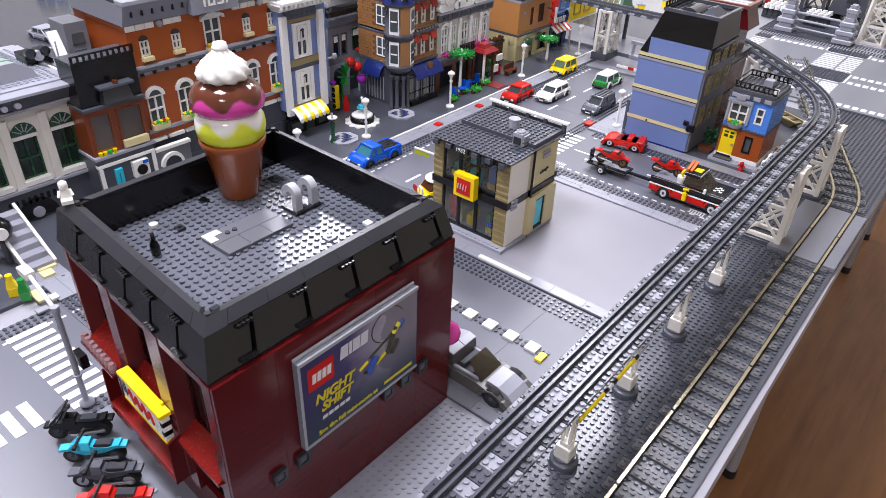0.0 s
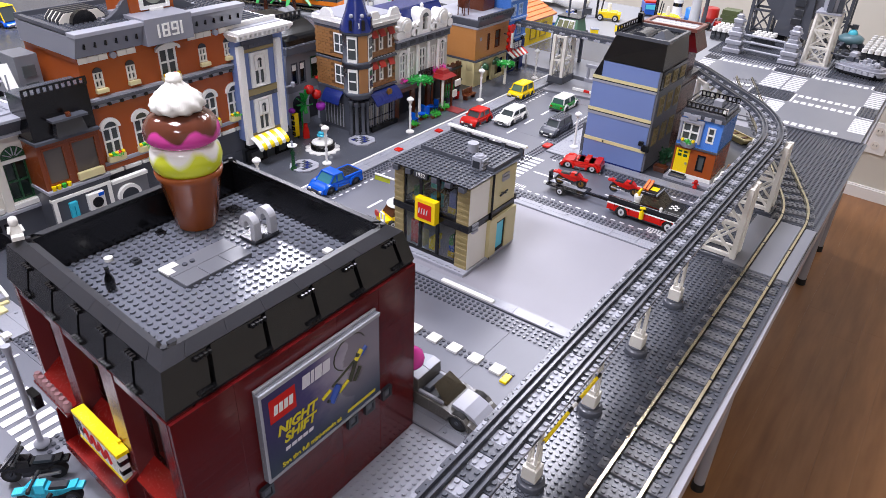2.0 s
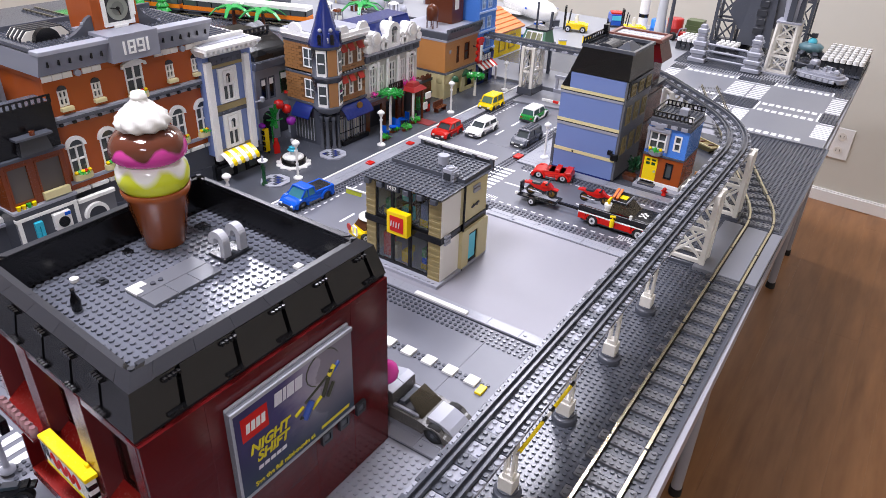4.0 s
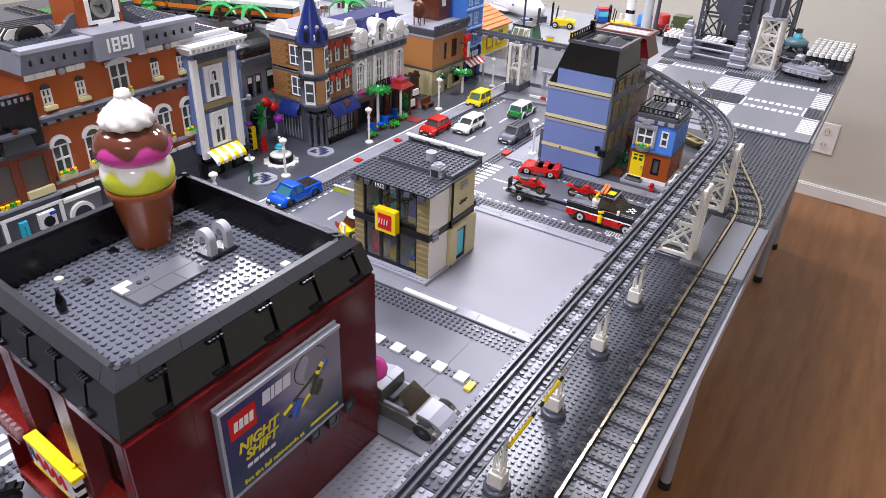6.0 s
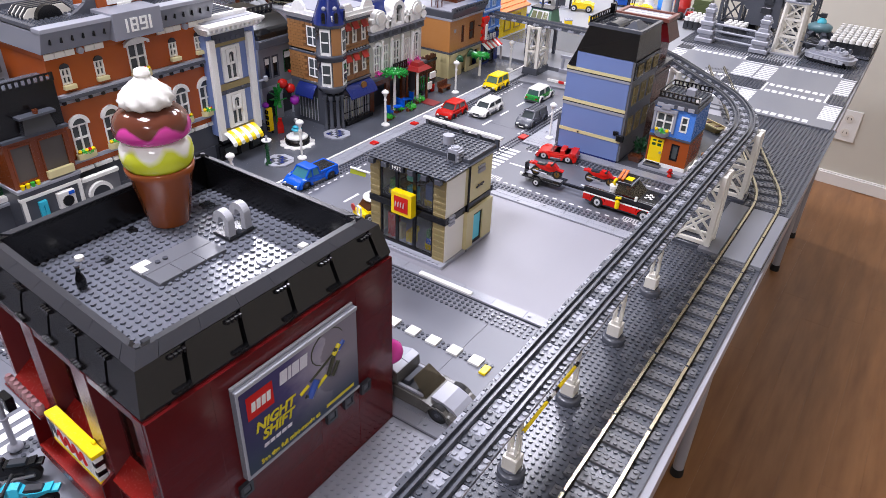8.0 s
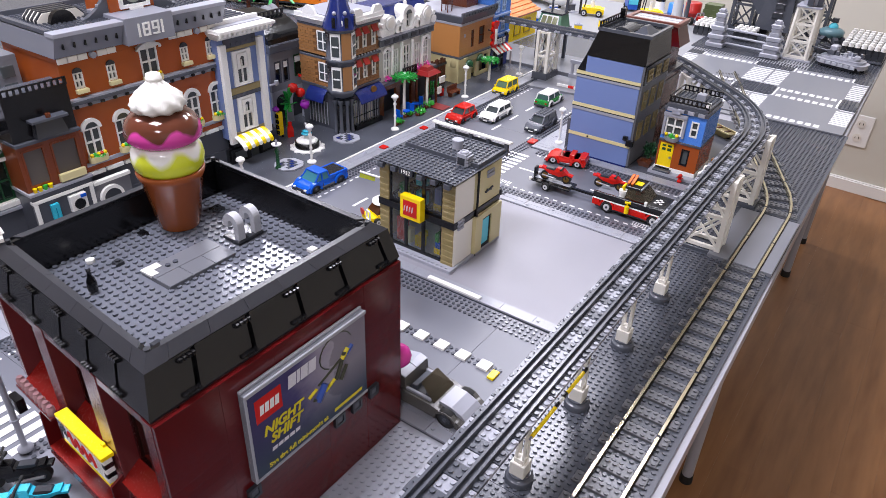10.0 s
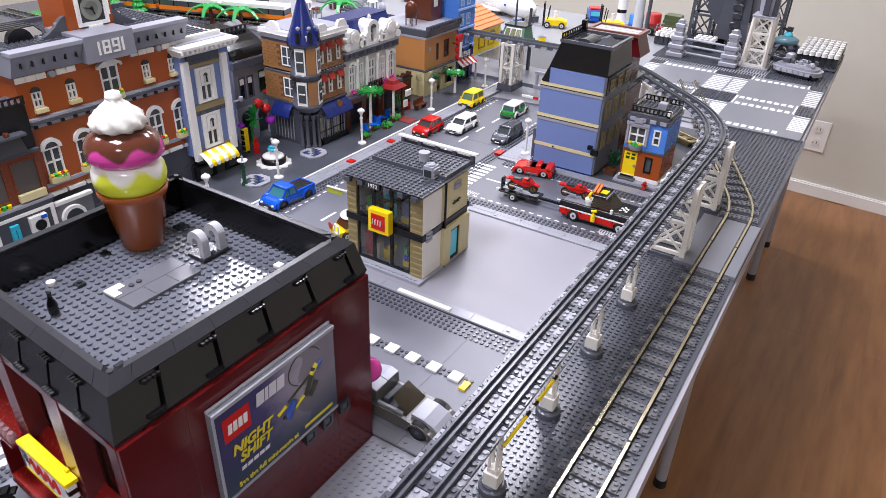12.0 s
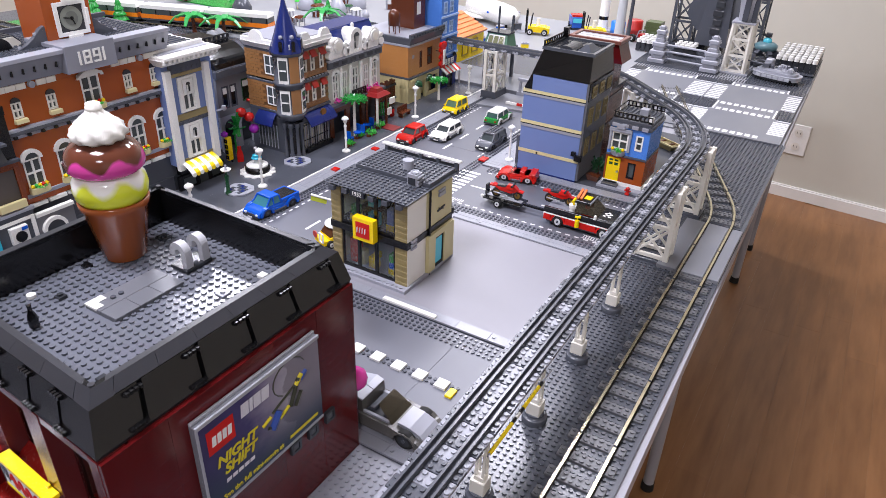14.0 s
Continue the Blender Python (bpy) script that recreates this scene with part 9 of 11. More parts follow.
def fountain():
    t = thing("fountain", (-0.8050, 0.2300, 0.0030), "white and black toy fountain with an azure bowl", "fountain")
    part("rim", MB().lathe([(0.0330, 0), (0.0330, 0.0032), (0.0200, 0.0032)], n=64, wob=0.07, lobes=12), WHITE, t)
    part("wall", MB().lathe([(0.0240, 0.0033), (0.0240, 0.0140), (0.0205, 0.0145), (0.0200, 0.0100)], n=24), BLACK, t)
    part("basin", MB().lathe([(0.0205, 0.0140), (0.0215, 0.0160), (0.0180, 0.0185), (0.0060, 0.0190), (0.0050, 0.0260)], n=28), WHITE, t)
    part("bowl", MB().lathe([(0.0035, 0.0262), (0.0100, 0.0290), (0.0105, 0.0305), (0.0070, 0.0310), (0.0065, 0.0340), (0.0080, 0.0355), (0.0040, 0.0362)], n=20), AZURE, t)
    part("jet", MB().tube((0, 0, 0.036), (0, 0, 0.046), 0.0012), LBG, t)
    part("ball", MB().lathe([(0.0005, 0.0450), (0.0035, 0.0465), (0.0042, 0.0490), (0.0035, 0.0515), (0.0005, 0.0530)], n=16), STEEL, t)


fountain()


def inlay(x, y, label):
    t = thing("paving_inlay", (x, y, 0.0030), label, "paving", "paving inlays")
    oc_ = [(0.026 * c, 0.026 * s) for c, s in ((1, .45), (.45, 1), (-.45, 1), (-1, .45), (-1, -.45), (-.45, -1), (.45, -1), (1, -.45))]
    part("border", MB().slab(oc_, 0, 0.0026), LBG, t)
    for a in range(4):
        for b in range(4):
            part("tile", MB().cbox(-0.0158 + 0.008 * a, -0.0082 + 0.008 * a, -0.0158 + 0.008 * b, -0.0082 + 0.008 * b, 0.0027, 0.0036), (DKBLUE if (a + b) % 4 == 0 else DBG if (a + b) % 2 else LBG), t)
    return t


inlay(-0.7750, 0.3120, "light grey octagonal paving inlay with dark tiles")
gl_ = thing("bird_bath", (-0.7772, 0.1264, 0.0030), "white dish on a green post by the striped awning", "bird bath")
part("post", MB().lathe([(0.0060, 0), (0.0060, 0.003), (0.0036, 0.006), (0.0036, 0.030), (0.0050, 0.034), (0.0022, 0.040), (0.0022, 0.0445)], n=14), DKGREEN, gl_, "dark green post")
part("dish", MB().lathe([(0.0020, 0.0447), (0.0080, 0.0462), (0.0096, 0.0490), (0.0090, 0.0492), (0.0070, 0.0474), (0.0006, 0.0470)], n=20), WHITE, gl_)
part("spout", MB().lathe([(0.0024, 0.0472), (0.0016, 0.0540), (0.0026, 0.0556), (0.0006, 0.0580)], n=12), LBG, gl_)
inlay(-0.7720, 0.1480, "light grey octagonal paving inlay with dark tiles")


def balloons():
    t = thing("balloon_bunch", (-0.9050, 0.2720, 0.0030), "bunch of red and purple toy balloons with green leaves", "balloons")
    part("stem", MB().tube((0, 0, 0), (0, 0, 0.060), 0.0018).tube((0, 0, 0.05), (0.018, 0.006, 0.082), 0.0012).tube((0, 0, 0.05), (0.020, 0.014, 0.060), 0.0012), GREEN, t)
    for x, y, z, m_ in ((0.020, 0.006, 0.092, RED), (0.026, 0.020, 0.080, RED), (0.026, 0.030, 0.052, MAGENTA)):
        part("balloon", MB().lathe([(0.001, -0.010), (0.007, -0.007), (0.0105, 0.0), (0.0085, 0.007), (0.001, 0.0105)], x, y, 16), m_, t).location = (0, 0, z)
    for a in range(7):
        c, s = math.cos(a * 0.55 + 3.4), math.sin(a * 0.55 + 3.4)
        part("leaf", MB().bar((0.012, -0.002, 0.062), (0.012 + 0.024 * abs(c) * 0.4, -0.002 + 0.022 * s, 0.070 + 0.026 * c), 0.0075, 0.0016), GREEN, t)


balloons()


def vertical_shop_sign():
    t = thing("vertical_shop_sign", (-0.8820, 0.2330, 0.0030), "narrow yellow vertical shop sign with black letters", "shop sign")
    part("board", MB().cbox(-0.003, 0.003, -0.006, 0.006, 0.006, 0.054), YELLOW, t)
    for k in range(4):
        part("mark", MB().wall(-0.0038, 0.0038, 0.0090 + 0.0115 * k, 0.0165 + 0.0115 * k, -0.0078, -0.0062, [(-0.0015, 0.0015, 0.0112 + 0.0115 * k, 0.0143 + 0.0115 * k)]), BLACK, t)
    part("post", MB().tube((0, 0.004, 0), (0, 0.004, 0.008), 0.002), BLACK, t)
    part("lamp", MB().lathe([(0.002, 0.055), (0.007, 0.058), (0.007, 0.062), (0.002, 0.066)], -0.004, -0.004, 12), MAGENTA, t)


vertical_shop_sign()
for x, y, m_, lb in ((-0.8700, 0.2480, RED, "small plain red toy figure by the shop"), (-0.7050, -0.4640, GREEN, "small plain green toy figure at the corner"), (-0.7250, -0.4700, YELLOW, "small plain yellow toy figure at the corner"),
                     (-0.1250, 0.6300, plastic("figure_orange", "c08030", 0.3), "small plain brown toy figure by the cottage")):
    solo("toy_figure", MB().cbox(-0.006, 0.006, -0.004, 0.004, 0, 0.012).frustum((-0.0065, 0.0065, -0.0038, 0.0038), (-0.0045, 0.0045, -0.003, 0.003), 0.0122, 0.0230).cyl(0, 0, 0.0232, 0.0312, 0.0042, n=12), m_, lb, "toy figure", "toy figures", m=(x, y, 0.0032, 0, 0, 60))


def cafe_set(x, y):
    t = thing("cafe_terrace", (x, y, 0.0030), "blue toy cafe table and chairs among green plants", "cafe terrace")
    part("table_top", MB().cyl(0, 0, 0.0140, 0.0165, 0.0085, n=16), BLUE, t)
    part("table_leg", MB().tube((0, 0, 0), (0, 0, 0.014), 0.0016), DBG, t)
    for dx, dy, r in ((-0.004, 0.020, 0), (-0.004, -0.020, 180)):
        ch = part("chair", MB().cbox(-0.006, 0.006, -0.006, 0.006, 0.0070, 0.0095).cbox(-0.006, 0.006, 0.0045, 0.0065, 0.0097, 0.0240), BLUE, t)
        ch.matrix_basis = pose(dx, dy, 0, 0, 0, r)
        for sx in (-0.0045, 0.0045):
            for sy in (-0.0045, 0.0045):
                part("leg", MB().tube((sx, sy, 0), (sx, sy, 0.0070), 0.0009, 6), BLUE, ch)
    for dy in (-0.042, 0.036):
        part("plant_box", MB().cbox(0.008, 0.016, dy - 0.014, dy + 0.014, 0, 0.0052), BROWN, t)
        part("foliage", MB().leaves((0.012, dy, 0.0080), 0.012, 60, 0.0036, 0.35, int(dy * 900)), BGREEN, t, kind="stuff")


cafe_set(-0.7560, 0.4880)
cafe_set(-0.7700, 0.5400)


def leaf_ring(x, y, z, r, label):
    t = thing("ornamental_tree", (x, y, 0.0030), label, "tree")
    part("trunk", MB().cyl(0, 0, 0, z, 0.0036, 0.0028, 10), CREAM, t)
    for k in range(12):
        a = 2 * math.pi * k / 12
        c, s = math.cos(a), math.sin(a)
        lf = MB().bar((c * r * 0.35, s * r * 0.35, z + 0.002), (c * r, s * r, z - 0.003), 0.0042, 0.0022)
        for f in (0.5, 0.75):
            lf.bar((c * r * f, s * r * f, z), (c * r * (f + 0.18) - s * r * 0.16, s * r * (f + 0.18) + c * r * 0.16, z + 0.004), 0.0032, 0.0018)
            lf.bar((c * r * f, s * r * f, z), (c * r * (f + 0.18) + s * r * 0.16, s * r * (f + 0.18) - c * r * 0.16, z + 0.004), 0.0032, 0.0018)
        part("frond", lf, GREEN, t)
    part("crown", MB().lathe([(r * 0.42, z - 0.001), (r * 0.42, z + 0.003), (r * 0.22, z + 0.0035), (r * 0.2, z - 0.001)], n=16), GREEN, t)


leaf_ring(-0.7720, 0.5000, 0.0850, 0.030, "cream trunk with a flat ring of bright green fronds")
leaf_ring(-0.7560, 0.8330, 0.0520, 0.024, "small brown tree with a ring of green fronds")


def kiosk():
    t = thing("kiosk", (-0.7780, 0.5900, 0.0030), "small open kiosk with dark red roof and carpet", "kiosk")
    for dx in (-0.014, 0.016):
        for dy in (-0.018, 0.018):
            part("post", MB().cyl(dx, dy, 0, 0.0720, 0.0030, n=10), CREAM if dx > 0 and dy < 0 else BROWN, t)
    part("roof", MB().frustum((-0.022, 0.024, -0.026, 0.026), (-0.014, 0.016, -0.018, 0.018), 0.0722, 0.0800), plastic("kiosk_red", "8f2020", 0.3), t)
    part("roof_top", MB().frustum((-0.010, 0.012, -0.014, 0.014), (-0.008, 0.010, -0.010, 0.010), 0.0802, 0.0880), plastic("kiosk_red", "8f2020", 0.3), t)
    part("carpet", MB().box(0.018, 0.060, -0.016, 0.016, 0.0002, 0.0012), plastic("carpet_red", "7a1414", 0.6), t)
    part("notice", MB().cbox(0.026, 0.030, 0.014, 0.034, 0.050, 0.064), CREAM, t)
    part("menu", MB().cbox(0.022, 0.026, 0.012, 0.026, 0.024, 0.040), CREAM, t)


kiosk()
bn = thing("bench", (-0.7600, 0.6800, 0.0030, 0, 0, 90), "small brown toy bench on the pavement", "bench")
part("seat", MB().cbox(-0.020, 0.020, -0.007, 0.007, 0.0085, 0.0110), BROWN, bn)
part("backrest", MB().cbox(-0.020, 0.020, 0.0055, 0.0080, 0.0112, 0.0240), BROWN, bn)
for x in (-0.016, 0.016):
    part("leg", MB().cbox(x - 0.002, x + 0.002, -0.006, 0.006, 0, 0.0083), BROWN, bn)
rb = thing("trash_bin", (-0.7830, 0.6580, 0.0030), "small red toy bin beside the bench", "bin")
part("drum", MB().lathe([(0.0060, 0), (0.0075, 0.001), (0.0075, 0.017), (0.0060, 0.019)], n=16), RED, rb)
part("lid", MB().cyl(0, 0, 0.0192, 0.0215, 0.0070, n=16), BLACK, rb)
gp = thing("bamboo_planter", (-0.7880, 0.6330, 0.0030), "planter of upright green toy bamboo", "planter")
part("box", MB().cbox(-0.008, 0.008, -0.016, 0.016, 0, 0.010), CAPG, gp)
for k in range(9):
    part("cane", MB().tube((-0.004 + 0.004 * (k % 3), -0.013 + 0.0032 * k, 0.0102), (-0.005 + 0.0045 * (k % 3), -0.014 + 0.0034 * k, 0.036 + 0.004 * (k % 2)), 0.0016), GREEN, gp)
by = thing("barrier_rod", (-0.0422, -0.1850, 0.0800), "yellow striped rod clipped to the bridge posts", "barrier rod")
part("rod", MB().tube((0, -0.0620, 0), (0, 0.0860, 0), 0.0011), LBG, by)
for y0, y1, m_ in ((-0.0580, -0.0110, YELLOW), (-0.0100, -0.0030, BLACK), (-0.0020, 0.0060, WHITE), (0.0070, 0.0140, BLACK), (0.0150, 0.0530, YELLOW), (0.0540, 0.0610, BLACK)):
    part("sleeve", MB().tube((0, y0, 0), (0, y1, 0), 0.0020, 10), m_, by)

# ---- stair, pole and tiles before the bank ----
st_ = thing("stair", (-0.7550, -0.4210, 0.0030, 0, 0, 0), "light grey toy stair leading up to the bank", "stairs")
for k in range(6):
    part("step", MB().cbox(-0.0155 * (k + 1), -0.0155 * k - 0.0002, -0.016, 0.016, 0.0, 0.0085 * (k + 1)), LBG, st_)
for s_ in (-1, 1):
    part("stringer", MB().bar((0.0, s_ * 0.018, 0.006), (-0.094, s_ * 0.018, 0.057), 0.004, 0.006), WHITE, st_)
hl = thing("loudspeaker_post", (-0.8060, -0.4420, 0.0030), "black toy loudspeaker ball with white discs on a post", "loudspeaker")
part("post", MB().cyl(0, 0, 0, 0.036, 0.004, n=10), DBG, hl)
part("ball", MB().lathe([(0.006, 0.036), (0.014, 0.041), (0.017, 0.050), (0.015, 0.060), (0.008, 0.067), (0.001, 0.068)], n=14), BLACK, hl)
for dx, dy in ((0.0155, -0.003), (-0.002, -0.0155)):
    dk = part("disc", MB().disc_x(-0.002, 0.003, 0, 0, 0.0085, 14), WHITE, hl)
    dk.matrix_basis = pose(dx, dy, 0.052, 0, 0, 0 if dx > 0.01 else -90)
for x, y, w, d, m_ in ((-0.700, -0.452, 0.030, 0.012, TANP), (-0.722, -0.446, 0.012, 0.016, LBG), (-0.684, -0.440, 0.012, 0.010, WHITE), (-0.786, -0.470, 0.024, 0.012, TANP), (-0.668, -0.462, 0.010, 0.014, LBG)):
    solo("loose_tile", MB().cbox(x - w / 2, x + w / 2, y - d / 2, y + d / 2, 0.0034, 0.0062), m_, "small flat toy tile lying on the kerb", "tile", "loose tiles")

aw_ = thing("alley_fence", (-0.8350, 0.6500, 0.0030), "reddish brown plank fence closing the alley", "fence")
for k in range(9):
    part("fence_board", MB().cbox(0.0, 0.004, 0.0105 * k, 0.0105 * k + 0.0098, 0.0, 0.062 + 0.004 * (k % 2)), BROWN, aw_)
for z in (0.014, 0.048):
    part("rail", MB().cbox(0.0042, 0.0070, 0.0, 0.0945, z, z + 0.006), CAPG, aw_)

# ---- far end of the table: crossings, space base, hangar ----
def crossing_plates():
    # paler than road_grey: the grazing sheen is put into the colour
    FAR = plastic("far_road_sheen", "787a80", 0.3, 0.03, 0.004)
    for x0, x1, y0, y1 in ((-0.1908, 0.0480, 1.0200, 1.2445), (-0.1908, 0.0460, 1.2450, 1.4995), (-0.4460, -0.1912, 1.0200, 1.2445), (-0.4460, -0.1912, 1.2450, 1.4995)):
        t = thing("road_plate", (0, 0, 0), "grey crossroads plate with white printed markings", "road plate", "road plates")
        part("sheet", MB().box(x0, x1, y0, y1, 0.0012, 0.0040), FAR, t)
        a, b = x0 + 0.052, x0 + 0.190
        c, d = y0 + 0.058, y1 - 0.056
        ys = (y0 + 0.0190, y1 - 0.0365) if y0 > 1.1 else (y1 - 0.0365, y0 + 0.0150)
        for yy in ys:
            for k in range(8):
                f = a + (b - a) * k / 8 + 0.002
                part("painted_square", MB().box(f, f + 0.0118, yy - 0.0030, yy + 0.0165, 0.0040, 0.0043), PRINT, t)
        right = min(x1, x0 + 0.2545)
        for k in range(8):
            f = c + (d - c) * k / 8
            part("painted_bar", MB().box(x0 + 0.200, right - 0.0015, f, f + 0.0095, 0.0040, 0.0043), PRINT, t)
            part("painted_bar", MB().box(x0 + 0.003, x0 + 0.041, f, f + 0.0095, 0.0040, 0.0043), PRINT, t)
        for xa, xb in ((x0 + 0.0005, x0 + 0.0440), (x0 + 0.1980, right)):
            for ya, yb in ((y0 + 0.0005, y0 + 0.0460), (y1 - 0.0440, y1 - 0.0005)):
                if y0 < 1.1 and ya < 1.1:
                    continue
                inx = xb if xa < x0 + 0.1 else xa
                iny = yb if ya < (y0 + y1) / 2 else ya
                ex = 0.008 if inx == xb else -0.008
                ey = 0.008 if iny == yb else -0.008
                ox, oy = (xa if inx == xb else xb), (ya if iny == yb else yb)

                def corner(g, z0, z1):
                    pts = [(ox, oy), (inx + g * ex, oy), (inx + g * ex, iny - ey), (inx - ex, iny - ey * 0.4), (inx - ex, iny + g * ey), (ox, iny + g * ey)]
                    if (inx - ox) * (iny - oy) < 0:
                        pts = pts[::-1]
                    return MB().slab(pts, z0, z1)

                part("white_edge", corner(0.62, 0.0040, 0.0042), PRINT, t)
                part("stud_corner", corner(0.0, 0.0042, 0.0050), DBG, t)
                lo, hi = min(ox, inx), max(ox, inx)
                part("corner_studs", MB().studs(lo + 0.001, min(oy, iny) + 0.002, int((hi - lo) / P), 5, 0.0050), DBG, t, kind="stuff")


crossing_plates()
plate("baseplate", -0.4610, 0.0470, 1.5000, 1.5445, 0.0005, DBG, "dark grey studded baseplate strip behind the road plates", [(-0.45, 1.502, 62, 5)])
plate("baseplate", -0.2050, 0.0460, 1.5450, 1.9800, 0.0, DBG, "dark grey studded baseplate at the table end", [(-0.2, 1.55, 30, 50)])
plate("baseplate", -0.4610, -0.2055, 1.5450, 1.9800, 0.0045, DBG, "dark grey studded baseplate at the table end", [(-0.46, 1.55, 31, 50)])


def lattice_tower(x, y, z, h, w, top, mat, label):
    t = thing("lattice_tower", (x, y, z), label, "lattice tower", "lattice towers")
    for sx in (-1, 1):
        for sy in (-1, 1):
            part("leg", MB().bar((sx * w, sy * w, 0), (sx * top, sy * top, h), 0.0095), mat, t)
    n = 3
    for k in range(n + 1):
        f = k / n
        r = w + (top - w) * f
        for q in range(4):
            a = [(-r, -r), (r, -r), (r, r), (-r, r)]
            part("girder", MB().bar((*a[q], h * f + (0.004 if k == 0 else -0.004 if k == n else 0)), (*a[(q + 1) % 4], h * f + (0.004 if k == 0 else -0.004 if k == n else 0)), 0.0070), mat, t)
            if k < n:
                r2 = w + (top - w) * (k + 1) / n
                b = [(-r2, -r2), (r2, -r2), (r2, r2), (-r2, r2)]
                part("brace", MB().bar((*a[q], h * f), (*b[(q + 1) % 4], h * (k + 1) / n), 0.0038), mat, t)
                part("brace", MB().bar((*a[(q + 1) % 4], h * f), (*b[q], h * (k + 1) / n), 0.0036), mat, t)
    return t


lt_ = lattice_tower(-0.1720, 1.6300, 0.0060, 0.1450, 0.0300, 0.0260, CREAM, "white toy lattice tower carrying a grey turret")
part("base", MB().cbox(-0.045, 0.045, -0.045, 0.040, -0.006, 0.0), LBG, lt_)
part("turret", MB().cyl(0, 0, 0.1480, 0.2300, 0.022, 0.030, 10).cyl(0, 0, 0.2300, 0.2500, 0.040, 0.040, 10), LBG, lt_, "light grey round turret")
part("turret_rib", MB().cbox(-0.008, 0.008, -0.034, -0.024, 0.150, 0.235).cbox(0.016, 0.030, -0.020, 0.0, 0.150, 0.235), DBG, lt_)
part("platform", MB().cbox(-0.034, 0.034, -0.034, 0.034, 0.1430, 0.1478), LBG, lt_)
lattice_tower(-0.4000, 1.8700, 0.0080, 0.2400, 0.0320, 0.0320, DBG, "dark grey toy gantry tower")
lattice_tower(-0.1750, 1.8800, 0.0020, 0.2600, 0.0260, 0.0260, DBG, "dark grey toy gantry tower")


def dark_ship():
    t = thing("dark_shuttle", (-0.2900, 1.8300, 0.0080), "tall dark grey folded-wing toy shuttle", "toy spaceship")
    part("hull", MB().frustum((-0.055, 0.050, -0.030, 0.030), (-0.020, 0.034, -0.016, 0.020), 0.020, 0.280), DBG, t)
    for k in range(7):
        part("rib", MB().cbox(-0.010 + 0.004 * (k % 2), 0.020, -0.034, -0.024, 0.060 + 0.028 * k, 0.078 + 0.028 * k), CAPG, t)
    part("wing", MB().prism([(-0.100, 0.110), (-0.060, 0.060), (-0.020, 0.060), (-0.016, 0.280), (-0.060, 0.250)], -0.006, 0.004), DBG, t)
    part("wing", MB().prism([(0.045, 0.080), (0.080, 0.060), (0.095, 0.120), (0.070, 0.280), (0.036, 0.280)], -0.006, 0.004), plastic("mid_dark_grey", "66686e", 0.35), t)
    part("landing_gear", MB().cbox(-0.040, -0.015, -0.026, 0.020, 0.0, 0.022).cbox(0.010, 0.036, -0.026, 0.020, 0.0, 0.022), BLACK, t)


dark_ship()


def gate_post(x, y, h):
    t = thing("stone_post", (x, y, 0.0062), "light grey stepped toy stone post", "stone post", "stone posts")
    rnd = random.Random(int(abs(x) * 1000))
    z = 0
    for k in range(9):
        r = (0.026, 0.018, 0.024, 0.016, 0.020, 0.013, 0.012, 0.014, 0.008)[k]
        dz = h / 9
        part("block", MB().cbox(-r, r, -r, r, z, z + dz - 0.0002, 0.002).box(-r - 0.004, r + 0.004, -0.004, 0.004, z + dz * 0.3, z + dz * 0.6), LBG, t)
        z += dz
    return t


gate_post(-0.4000, 1.5850, 0.110)
gate_post(-0.2350, 1.5700, 0.105)
for k, z in enumerate((0.018, 0.040, 0.060)):
    solo("barrier_rail", MB().tube((-0.376, 1.5830, z), (-0.258, 1.5730, z), 0.0034), LBG, "light grey rail between stone posts", "rail", "barrier rails")


